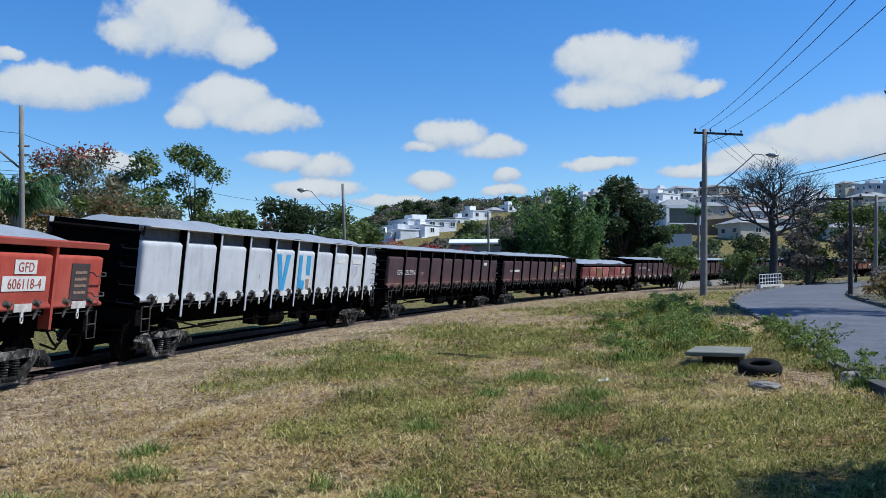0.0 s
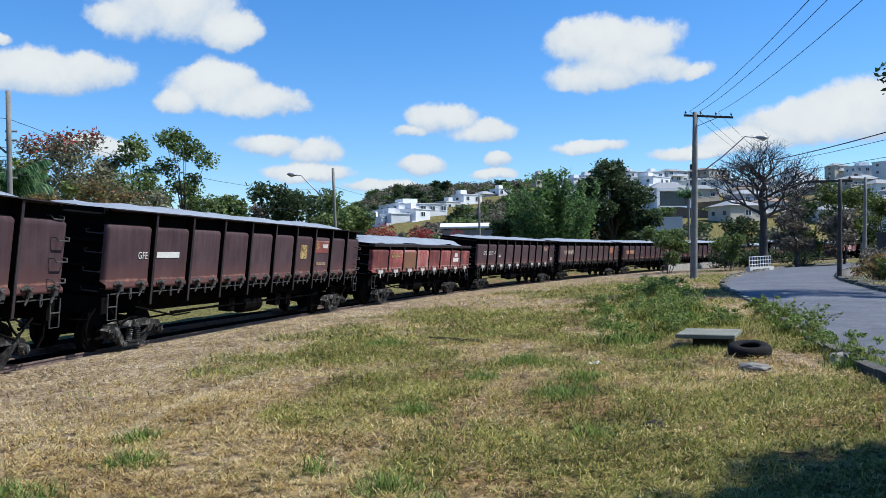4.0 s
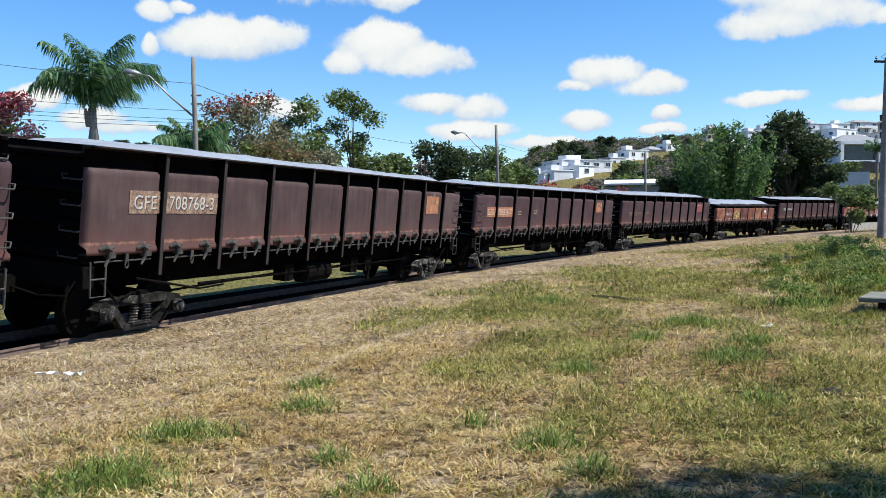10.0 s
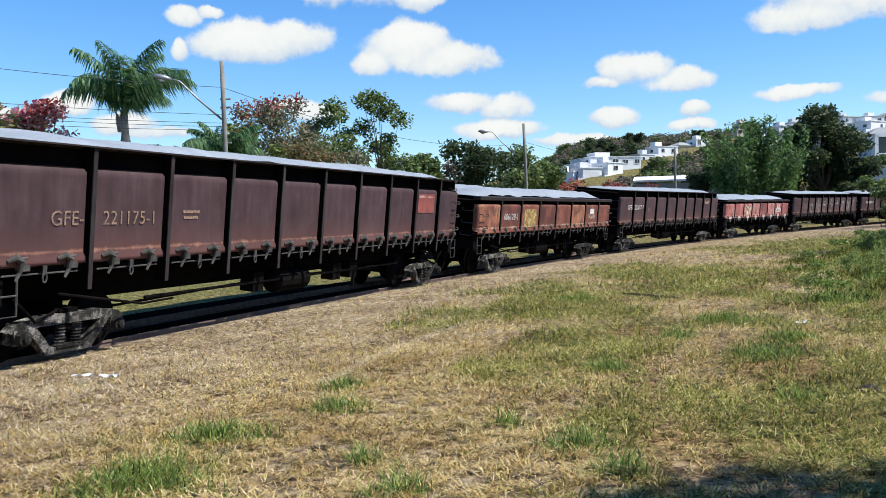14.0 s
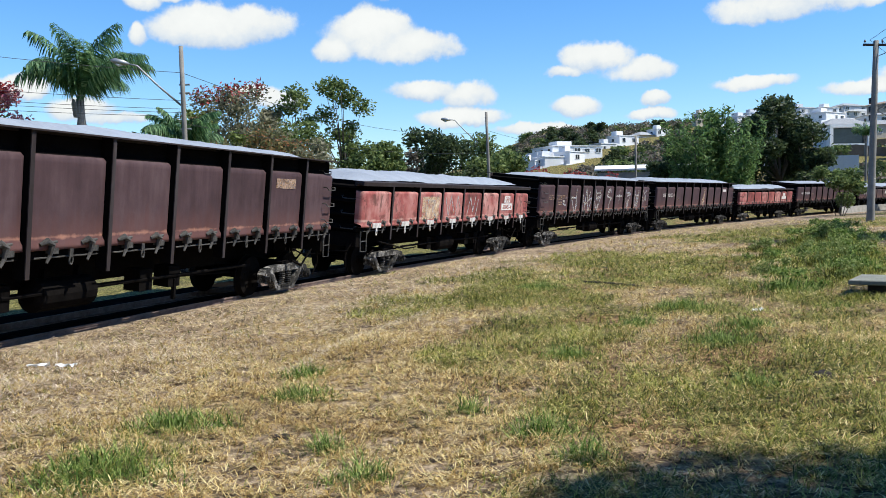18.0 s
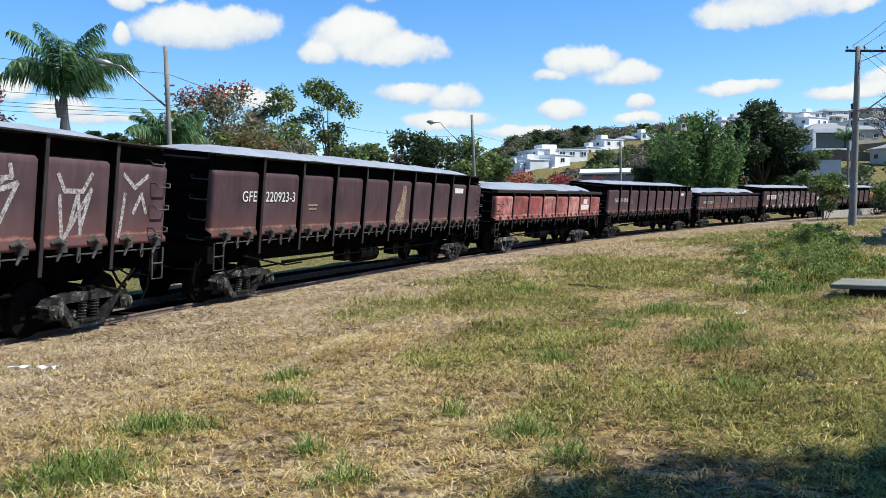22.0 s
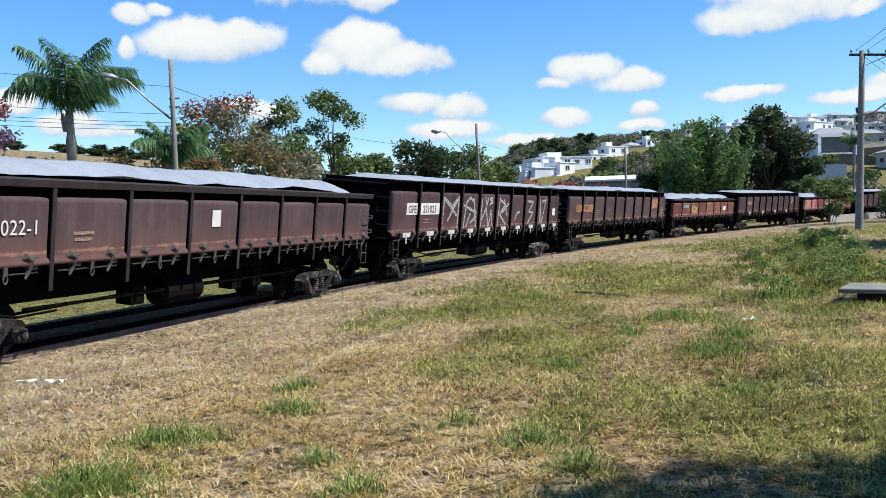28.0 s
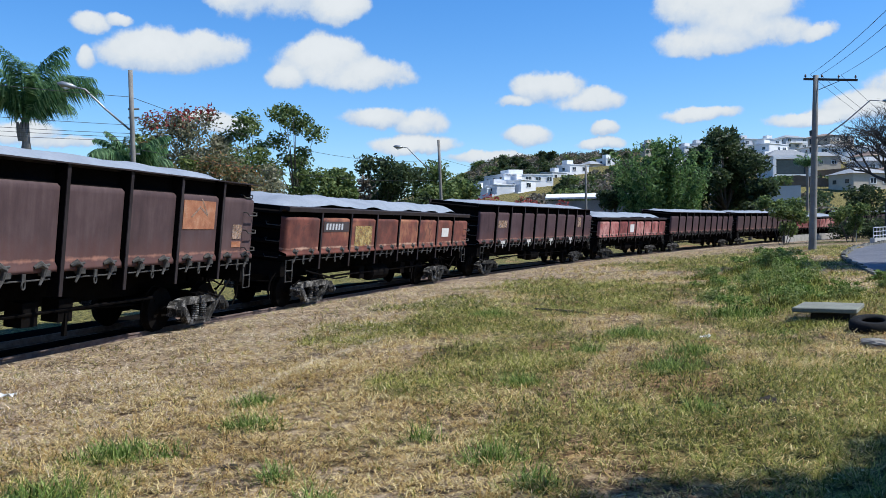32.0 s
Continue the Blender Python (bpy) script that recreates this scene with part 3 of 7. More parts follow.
tagged(new("pavement", mesh_of(bm, "pavement", PAVING, True)), "dusty pale footway beside the far kerb", "pavement", kind="structure")

# ---- wagons ----
HALF = 1.10          # half width at the panels
LOW_Z, POST_LOW = 1.39, 1.03


BOGIE = {"tall": 1.6, "low": 2.15, "low9": 2.15}     # bogie centre from the wagon's end
BULGE = {"tall": 0.13, "low": 0.185, "low9": 0.185}


def panel_mesh(name, w, h, deep):
    """A pressed side sheet: it bulges between its posts, is set back under the top chord and flares to a lip at its foot."""
    bm = bmesh.new()
    across = (-1, -0.985, -0.96, -0.92, -0.8, -0.45, 0, 0.45, 0.8, 0.92, 0.96, 0.985, 1)
    nx = len(across) - 1
    levels = (0.0, 0.035, 0.06, 0.10, 0.13, 0.25, 0.42, 0.58, 0.70, 0.76, 0.80, 0.83, 0.86, 0.90, 1.0)
    grid = []
    for v in levels:
        row = []
        for u in across:
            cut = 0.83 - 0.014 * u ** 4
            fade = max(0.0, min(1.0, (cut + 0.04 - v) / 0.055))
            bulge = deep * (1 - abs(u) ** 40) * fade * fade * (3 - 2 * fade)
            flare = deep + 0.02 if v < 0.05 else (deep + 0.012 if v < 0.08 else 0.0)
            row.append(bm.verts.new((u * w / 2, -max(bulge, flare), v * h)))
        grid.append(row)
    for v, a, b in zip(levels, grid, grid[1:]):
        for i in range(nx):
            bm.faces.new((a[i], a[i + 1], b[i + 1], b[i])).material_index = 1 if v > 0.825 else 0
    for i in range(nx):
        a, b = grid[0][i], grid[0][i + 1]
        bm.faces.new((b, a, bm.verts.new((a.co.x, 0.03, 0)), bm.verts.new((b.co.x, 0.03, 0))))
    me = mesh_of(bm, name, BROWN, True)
    me.materials.append(SHADE_BLACK)     # shade under the top chord, painted onto the recessed strip
    return me


def post_mesh(name, h):
    bm = bmesh.new()
    out = [(-0.038, -0.212), (0.038, -0.212), (0.038, -0.196), (0.031, -0.196), (0.031, 0), (0.017, 0), (0.017, -0.196), (-0.017, -0.196), (-0.017, 0), (-0.031, 0), (-0.031, -0.196), (-0.038, -0.196)]
    a = [bm.verts.new((x, y, 0)) for x, y in out]
    b = [bm.verts.new((x, y, h)) for x, y in out]
    bm.faces.new(a[::-1])
    bm.faces.new(b)
    for q in range(len(out)):
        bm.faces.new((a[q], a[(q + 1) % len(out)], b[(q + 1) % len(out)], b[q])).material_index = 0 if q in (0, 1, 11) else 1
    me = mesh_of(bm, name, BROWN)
    me.materials.append(SHADE_BLACK)     # shade of the web faces, put into their colour
    return me


def hook_mesh():
    """The latch under one side sheet: a shaft with two cast claws and a hasp."""
    bm = bmesh.new()
    tube(bm, [(-0.62, -0.14, -0.08), (0.62, -0.14, -0.08)], 0.013, 6)
    for x in (-0.40, 0.40):
        tube(bm, [(x - 0.13, -0.15, 0.10), (x - 0.04, -0.19, 0.15), (x + 0.05, -0.19, 0.10), (x + 0.04, -0.17, -0.05), (x - 0.03, -0.18, -0.15)], [0.026, 0.05, 0.048, 0.03, 0.018], 7)
        tube(bm, [(x - 0.02, -0.20, 0.12), (x + 0.12, -0.20, 0.14)], [0.03, 0.022], 6)
        box(bm, (x + 0.12, -0.10, 0.01), (0.15, 0.16, 0.08))
    return mesh_of(bm, "door_latch", DUSTY)


def hasp_mesh():
    bm = bmesh.new()
    box(bm, (0, -0.205, -0.04), (0.07, 0.02, 0.10))
    tube(bm, [(0.035 * math.sin(q * 0.785), -0.212, -0.15 + 0.06 * math.cos(q * 0.785)) for q in range(9)], 0.013, 5, False)
    return mesh_of(bm, "hasp", DUSTY)


def plate_mesh():
    bm = bmesh.new()
    box(bm, (0, -0.212, 0.06), (0.48, 0.012, 0.13))
    return mesh_of(bm, "reflector_plate", PALE_PLATE)


def end_mesh(h):
    bm = bmesh.new()
    box(bm, (0, 0, h / 2), (0.05, 2 * HALF, h))
    return mesh_of(bm, "end_wall", DULL)


def end_rib_mesh():
    bm = bmesh.new()
    prism(bm, [(0.024, 0), (0.16, 0.04), (0.16, 0.09), (0.024, 0.13)], -HALF, HALF)
    return mesh_of(bm, "end_rib", DULL)


def rung_mesh():
    bm = bmesh.new()
    tube(bm, [(-0.22, 0.03, 0.03), (-0.22, -0.09, 0.03), (-0.17, -0.12, -0.03), (0.17, -0.12, -0.03), (0.22, -0.09, 0.03), (0.22, 0.03, 0.03)], 0.013, 6)
    return mesh_of(bm, "grab_iron", DUSTY)


def brake_wheel_mesh():
    bm = bmesh.new()
    ring = [(0.0, 0.27 * math.cos(q * math.pi / 8), 0.27 * math.sin(q * math.pi / 8)) for q in range(17)]
    tube(bm, ring, 0.016, 6, False)
    for q in range(3):
        a = q * math.pi / 3
        tube(bm, [(0, 0.27 * math.cos(a), 0.27 * math.sin(a)), (-0.03, 0, 0), (0, -0.27 * math.cos(a), -0.27 * math.sin(a))], 0.012, 5, False)
    tube(bm, [(-0.2, 0, 0), (0.03, 0, 0)], [0.03, 0.035], 8)
    return mesh_of(bm, "brake_wheel", DUSTY)


def stirrup_mesh():
    bm = bmesh.new()
    tube(bm, [(-0.16, 0, 0.1), (-0.15, -0.02, -0.42), (0.15, -0.02, -0.42), (0.16, 0, 0.1)], 0.016, 6)
    tube(bm, [(-0.155, -0.01, -0.16), (0.155, -0.01, -0.16)], 0.014, 6)
    return mesh_of(bm, "step_stirrup", DUSTY)


def side_frame_mesh():
    """A cast bogie side: a truss with two axle ends and a spring nest."""
    bm = bmesh.new()
    top = [(-1.05, 0.50), (-0.95, 0.60), (-0.55, 0.66), (0.55, 0.66), (0.95, 0.60), (1.05, 0.50), (0.95, 0.47), (0.55, 0.52), (-0.55, 0.52), (-0.95, 0.47)]
    prism(bm, top, -0.07, 0.07)
    for s in (-1, 1):
        leg = [(s * 0.62, 0.56), (s * 0.78, 0.54), (s * 0.42, 0.14), (s * 0.28, 0.16)]
        prism(bm, leg if s > 0 else leg[::-1], -0.075, 0.075)
        box(bm, (s * 0.86, 0, 0.42), (0.22, 0.2, 0.2))
    prism(bm, [(-0.42, 0.12), (0.42, 0.12), (0.38, 0.21), (-0.38, 0.21)], -0.09, 0.09)
    return mesh_of(bm, "side_frame", TRUCK)


def spring_mesh():
    bm = bmesh.new()
    for x in (-0.15, 0.15):
        zs = [0.21 + k * 0.0225 for k in range(14)]
        tube(bm, [(x, -0.03, z) for z in zs], [0.085 if k % 2 else 0.06 for k in range(14)], 8)
    box(bm, (0, -0.03, 0.21), (0.5, 0.16, 0.03))
    return mesh_of(bm, "spring_nest", TRUCK)


def axle_end_mesh():
    bm = bmesh.new()
    tube(bm, [(0, -0.16, 0), (0, 0.0, 0)], [0.10, 0.115], 10)
    tube(bm, [(0, -0.19, 0), (0, -0.16, 0)], [0.055, 0.07], 8)
    return mesh_of(bm, "axle_end", TRUCK, False)


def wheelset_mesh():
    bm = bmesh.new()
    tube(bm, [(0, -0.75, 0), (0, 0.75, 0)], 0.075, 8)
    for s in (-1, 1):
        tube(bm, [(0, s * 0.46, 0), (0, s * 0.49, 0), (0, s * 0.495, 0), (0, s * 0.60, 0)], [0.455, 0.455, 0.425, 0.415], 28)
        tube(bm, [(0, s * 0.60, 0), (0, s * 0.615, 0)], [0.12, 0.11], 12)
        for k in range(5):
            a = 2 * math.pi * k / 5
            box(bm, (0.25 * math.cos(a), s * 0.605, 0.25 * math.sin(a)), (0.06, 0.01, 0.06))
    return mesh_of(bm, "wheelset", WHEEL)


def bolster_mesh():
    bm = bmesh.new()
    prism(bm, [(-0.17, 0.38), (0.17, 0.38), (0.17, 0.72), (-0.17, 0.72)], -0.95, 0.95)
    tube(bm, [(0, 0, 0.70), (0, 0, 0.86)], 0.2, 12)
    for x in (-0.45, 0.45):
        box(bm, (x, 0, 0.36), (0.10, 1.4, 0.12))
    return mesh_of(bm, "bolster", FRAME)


def coupler_mesh():
    bm = bmesh.new()
    box(bm, (0.25, 0, 0.86), (0.7, 0.14, 0.16))
    prism(bm, [(0.5, 0.74), (0.86, 0.74), (0.90, 0.82), (0.86, 1.0), (0.5, 1.0)], -0.14, 0.14)
    return mesh_of(bm, "coupler", FRAME)


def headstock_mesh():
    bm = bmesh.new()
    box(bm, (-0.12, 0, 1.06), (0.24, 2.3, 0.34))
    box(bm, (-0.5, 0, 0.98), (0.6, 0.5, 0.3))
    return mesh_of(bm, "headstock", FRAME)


def lever_mesh():
    bm = bmesh.new()
    tube(bm, [(0.02, -1.05, 1.0), (0.14, -1.0, 0.78), (0.16, -0.5, 0.74), (0.35, -0.05, 0.86)], 0.018, 6)
    tube(bm, [(0.05, -0.95, 1.0), (0.10, -0.93, 0.55), (0.0, -0.9, 0.35)], [0.03, 0.026, 0.02], 6)
    tube(bm, [(-0.5, -1.05, 0.95), (-0.9, -1.02, 0.6), (-1.3, -0.98, 0.72)], 0.022, 6)
    return mesh_of(bm, "uncoupling_lever", FRAME)


def hose_mesh():
    bm = bmesh.new()
    tube(bm, [(0.0, -0.3, 0.85), (0.2, -0.32, 0.6), (0.45, -0.3, 0.45), (0.62, -0.2, 0.5)], 0.025, 6)
    return mesh_of(bm, "brake_hose", FRAME)


def tank_mesh():
    bm = bmesh.new()
    tube(bm, [(-0.62, -0.62, 0.62), (-0.55, -0.62, 0.62), (0.55, -0.62, 0.62), (0.62, -0.62, 0.62)], [0.12, 0.24, 0.24, 0.12], 14)
    for x in (-0.35, 0.35):
        box(bm, (x, -0.62, 0.8), (0.05, 0.1, 0.4))
    return mesh_of(bm, "air_tank", FRAME)


def rigging_mesh(length):
    bm = bmesh.new()
    tube(bm, [(-length / 2 + 3.2, -0.9, 0.72), (length / 2 - 3.2, -0.9, 0.74)], 0.03, 6)
    tube(bm, [(-length / 2 + 2.6, -0.3, 0.5), (-1.4, -0.5, 0.66), (1.8, -0.5, 0.66), (length / 2 - 2.6, -0.3, 0.5)], 0.025, 6)
    for x in (-1.6, 1.5, 2.3):
        box(bm, (x, -0.75, 0.72), (0.34, 0.3, 0.36))
    box(bm, (2.3, -0.9, 0.5), (0.06, 0.06, 0.36))
    tube(bm, [(-length / 2 + 1.1, -1.25, 1.0), (-length / 2 + 2.7, -1.28, 0.72), (-length / 2 + 3.4, -1.28, 0.74)], 0.02, 6)
    return mesh_of(bm, "brake_rigging", FRAME)


def load_mesh(length, top, rise, seed):
    """A heap of fine ore, brim-full, with its humps."""
    bm = bmesh.new()
    nx, ny = 44, 10
    rows = []
    for i in range(nx + 1):
        u = i / nx * 2 - 1
        row = []
        for j in range(ny + 1):
            v = j / ny * 2 - 1
            n = noise.fractal(Vector((i * 0.16, j * 0.35, seed * 7.3)), 0.8, 2, 4)
            edge_x = min(1.0, (1 - abs(u)) * length / 2 / 1.5)
            edge_y = min(1.0, (1 - abs(v)) * 2.2)
            z = -0.14 + (rise + 0.14) * (1 - (1 - edge_x) ** 2) * (0.45 + 0.55 * edge_y ** 0.8) + 0.11 * n * rise ** 0.3 * min(1, edge_x + 0.2)
            row.append(bm.verts.new((u * (length / 2 - 0.08), v * (HALF - 0.03), z)))
        rows.append(row)
    for a, b in zip(rows, rows[1:]):
        for j in range(ny):
            bm.faces.new((a[j], b[j], b[j + 1], a[j + 1]))
    return mesh_of(bm, "ore_load", LOAD, True)


SHARED = dict(brake=brake_wheel_mesh(), rib=end_rib_mesh(), hook=hook_mesh(), hasp=hasp_mesh(), plate=plate_mesh(), rung=rung_mesh(), stirrup=stirrup_mesh(), side=side_frame_mesh(), spring=spring_mesh(),
              axle=axle_end_mesh(), wheels=wheelset_mesh(), bolster=bolster_mesh(), headstock=headstock_mesh(), lever=lever_mesh(), coupler=coupler_mesh(), hose=hose_mesh(), tank=tank_mesh())
KIT = {}
TRAIN, ROLLING = [], []


def kit(kind):
    """The meshes that all wagons of a kind share: length, top of the sides, number of panels."""
    if kind in KIT:
        return KIT[kind]
    length, top, n = {"tall": (15.95, 2.99, 10), "low": (13.5, 2.56, 8), "low9": (14.6, 2.56, 9)}[kind]
    k = dict(length=length, top=top, n=n, pitch=length / n)
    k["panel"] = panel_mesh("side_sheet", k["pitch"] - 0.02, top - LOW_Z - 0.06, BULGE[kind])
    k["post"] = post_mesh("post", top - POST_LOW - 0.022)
    bm = bmesh.new()
    chord = [(-0.22, -0.115), (-0.235, -0.02), (-0.22, 0.0), (0.02, 0.0), (0.03, -0.02), (0.03, -0.115), (0.0, -0.13), (-0.06, -0.06), (-0.20, -0.10)]
    if kind == "tall":
        chord = [(-0.248, -0.022), (-0.248, 0.0), (0.03, 0.0), (0.03, -0.12), (0.012, -0.12), (0.012, -0.022)]
    a = [bm.verts.new((-length / 2 - (0.0 if kind == "tall" else 0.02), y, z)) for y, z in chord]
    b = [bm.verts.new((length / 2 + (0.0 if kind == "tall" else 0.02), y, z)) for y, z in chord]
    bm.faces.new(a)
    bm.faces.new(b[::-1])
    for i in range(len(a)):
        bm.faces.new((a[i], b[i], b[(i + 1) % len(a)], a[(i + 1) % len(a)]))
    k["chord"] = mesh_of(bm, "top_chord", BROWN)
    k["end"] = end_mesh(top - 1.15)
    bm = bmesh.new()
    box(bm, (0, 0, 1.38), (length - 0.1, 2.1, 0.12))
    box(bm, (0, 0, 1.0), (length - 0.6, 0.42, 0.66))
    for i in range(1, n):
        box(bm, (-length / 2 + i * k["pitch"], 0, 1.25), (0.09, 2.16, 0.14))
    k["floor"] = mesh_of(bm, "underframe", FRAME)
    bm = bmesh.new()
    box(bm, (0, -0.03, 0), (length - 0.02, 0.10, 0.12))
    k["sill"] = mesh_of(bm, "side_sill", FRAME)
    bm = bmesh.new()
    box(bm, (0, 0, (top - LOW_Z) / 2), (length, 0.03, top - LOW_Z))
    k["inner"] = mesh_of(bm, "far_side_wall", DULL)
    k["rig"] = rigging_mesh(length)
    KIT[kind] = k
    return k


def text_mesh(words, size):
    c = bpy.data.curves.new("lettering", "FONT")
    c.body, c.size, c.extrude = words, size, 0.002
    c.align_x = "LEFT"
    c.space_character = 1.05
    ob = bpy.data.objects.new("lettering", c)
    scene.collection.objects.link(ob)
    me = bpy.data.meshes.new_from_object(ob.evaluated_get(bpy.context.evaluated_depsgraph_get()))
    bpy.data.objects.remove(ob)
    bpy.data.curves.remove(c)
    return me


def wagon(kind, paint, seed, rise, label, plates=(), plate_paint=PALE_PLATE):
    """An open wagon; x runs along it, -y is the side that the road sees."""
    k = kit(kind)
    length, top, n, pitch = k["length"], k["top"], k["n"], k["pitch"]
    w = thing("gondola_wagon", None, label, "freight wagon", "wagons of the ore train")
    part("underframe", k["floor"], None, w)
    frame_paint = paint if paint in (RED, WHITE) else POST_PAINT
    x0 = -length / 2
    for i in range(n):
        x = x0 + (i + 0.5) * pitch
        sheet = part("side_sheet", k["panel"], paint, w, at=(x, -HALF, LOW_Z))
        if paint is WHITE:     # lighter grey for the painted shade under the chord
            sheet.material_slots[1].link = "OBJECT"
            sheet.material_slots[1].material = SHADE_GREY
        part("door_latch", SHARED["hook"], None, w, at=(x, -HALF, LOW_Z - 0.02))
        part("hasp", SHARED["hasp"], STENCIL if i in plates else None, w, at=(x, -HALF, LOW_Z))
        if i in plates:
            part("reflector_plate", SHARED["plate"], plate_paint, w, at=(x, -HALF, LOW_Z - 0.02))
    part("far_side_wall", k["inner"], None, w, at=(0, HALF, LOW_Z))
    for i in range(1, n):
        x = x0 + i * pitch
        for at in (pose(x, -HALF, POST_LOW), pose(x, HALF, POST_LOW, 0, 0, 180)):
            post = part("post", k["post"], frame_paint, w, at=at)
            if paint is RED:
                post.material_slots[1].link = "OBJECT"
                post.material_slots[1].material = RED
    for s in (-1, 1):
        turn = 0 if s < 0 else 180
        part("top_chord", k["chord"], RED if paint is RED else frame_paint, w, at=pose(0, s * HALF, top, 0, 0, turn))
        part("side_sill", k["sill"], None, w, at=pose(0, s * HALF, LOW_Z - 0.06, 0, 0, turn))
        # end wall and ribs coloured near-black for the side facing away from the sun
        ew = part("end_wall", k["end"], SHADE_BLACK, w, at=pose(s * (length / 2 - 0.17), 0, 1.15, 0, 0, turn))
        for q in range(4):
            part("end_rib", SHARED["rib"], SHADE_BLACK, ew, at=pose(0, 0, 0.12 + q * (top - 1.5) / 3, 0, 0, 180))
        part("coupler", SHARED["coupler"], None, w, at=pose(s * (length / 2 - 0.35), 0, 0, 0, 0, 180 if s < 0 else 0))
        for nm in ("headstock", "lever"):
            part("uncoupling_lever" if nm == "lever" else nm, SHARED[nm], None, w, at=Matrix.Translation((s * (length / 2 - 0.06), 0, 0)) @ Matrix.Diagonal((s, 1, 1, 1)))
        part("brake_hose", SHARED["hose"], None, w, at=pose(s * (length / 2 - 0.1), 0, 0, 0, 0, 180 if s < 0 else 0))
        part("step_stirrup", SHARED["stirrup"], None, w, at=(s * (length / 2 - 0.25), -HALF - 0.16, 1.2))
        for z in range((4 if kind == "tall" else 2) if s > 0 or len(TRAIN) in (7, 9, 12, 14) else 0):
            part("grab_iron", SHARED["rung"], None, w, at=(s * (length / 2 - 0.32), -HALF - BULGE[kind] * (z < 3), LOW_Z + 0.22 + z * 0.37))
        for z in range(4 if kind == "tall" else 3):
            part("end_rung", SHARED["rung"], None, w, at=pose(s * (length / 2 - 0.13), -HALF + 0.20, LOW_Z - 0.02 + z * 0.38, 0, 0, s * 90))
        if kind == "tall" and s > 0:
            part("brake_wheel", SHARED["brake"], None, w, at=(length / 2 + 0.06, -0.55, top - 0.75))
        bogie = part("bogie", SHARED["bolster"], None, w, at=(s * (length / 2 - BOGIE[kind]), 0, 0))
        for side in (-1, 1):
            part("side_frame", SHARED["side"], None, bogie, at=pose(0, side * 0.92, 0, 0, 0, 0 if side < 0 else 180))
            part("spring_nest", SHARED["spring"], None, bogie, at=pose(0, side * 0.92, 0, 0, 0, 0 if side < 0 else 180))
            for a in (-0.86, 0.86):
                part("axle_end", SHARED["axle"], None, bogie, at=pose(a, side * 0.95, 0.42, 0, 0, 0 if side < 0 else 180))
        for a in (-0.86, 0.86):
            ROLLING.append((len(TRAIN), a, s, part("wheelset", SHARED["wheels"], None, bogie, at=(a, 0, 0.42))))
    part("air_tank", SHARED["tank"], None, w, at=(-0.3, -0.1, 0.05))
    part("brake_rigging", k["rig"], None, w)
    part("ore_load", load_mesh(length, top, rise, seed), None, w, "heap of pale grey ore dust", at=(0, 0, top))
    return w


def panel_x(w_kind, i):
    k = kit(w_kind)
    return -k["length"] / 2 + (i + 0.5) * k["pitch"]


def sign(w, kind, i, z, wide, high, mat, name="stencil_plate", label="", dx=0.0, proud=0.085):
    """A painted rectangle on a side sheet, its middle z above the sill."""
    bm = bmesh.new()
    box(bm, (0, 0, 0), (wide, 0.004, high))
    return part(name, bm, mat, w, label, at=(panel_x(kind, i) + dx, -HALF - proud - BULGE[kind] + 0.075, LOW_Z + z))


def letters(w, kind, i, z, words, size, mat, dx=0.0, proud=0.09, label=""):
    me = text_mesh(words, size)
    me.materials.append(mat)
    wide = max(v.co.x for v in me.vertices) - min(v.co.x for v in me.vertices)
    return part("stencil_lettering", me, None, w, label, at=pose(panel_x(kind, i) + dx - wide / 2, -HALF - proud - BULGE[kind] + 0.075, LOW_Z + z - size * 0.35, 90, 0, 0))


def stroke(w, kind, i, pts, mat, r=0.035, name="sprayed_mark", proud=0.082):
    """A flat sprayed line on a side sheet through points (along, up)."""
    bm = bmesh.new()
    for (xa, za), (xb, zb) in zip(pts, pts[1:]):
        d = Vector((xb - xa, 0, zb - za))
        if d.length == 0:
            continue
        box(bm, ((xa + xb) / 2, 0, (za + zb) / 2), (d.length + r, 0.003, 2 * r), Matrix.Rotation(-math.atan2(d.z, d.x), 3, "Y"))
    return part(name, bm, mat, w, at=(panel_x(kind, i), -HALF - proud - BULGE[kind] + 0.075, LOW_Z))


FULL = {"tall": 17.48, "low": 15.18, "low9": 16.28}     # length over couplers
# kind, paint, heap, panels with pale plates
ORDER = [("low", RED, 0.16, (3, 4, 5, 6, 7)), ("tall", WHITE, 0.16, tuple(range(10))), ("tall", BROWN, 0.08, ()), ("tall", BROWN, 0.10, ()),
         ("low", OLD_RED, 0.22, tuple(range(8))), ("tall", BROWN, 0.08, (0, 1, 2, 3, 4, 6, 7, 8)), ("tall", DULL, 0.10, ()), ("tall", BROWN, 0.08, ()),
         ("tall", BROWN, 0.12, ()), ("low", OCHRE_RED, 0.24, ()), ("tall", BROWN, 0.10, ()), ("low", OLD_RED, 0.22, tuple(range(8))),
         ("tall", BROWN, 0.10, ()), ("tall", BROWN, 0.14, ()), ("low", OLD_RED, 0.20, ()), ("tall", BROWN, 0.10, ()),
         ("low9", DULL, 0.24, ()), ("tall", BROWN, 0.10, tuple(range(10))), ("tall", DULL, 0.12, ()), ("low", OCHRE_RED, 0.24, ()),
         ("tall", BROWN, 0.10, (1, 3, 5, 7)), ("low", OLD_RED, 0.22, ()), ("tall", BROWN, 0.10, ()), ("tall", DULL, 0.10, ()),
         ("low", OLD_RED, 0.20, ()), ("tall", BROWN, 0.10, ()), ("low9", DULL, 0.20, ()), ("tall", BROWN, 0.10, ())]
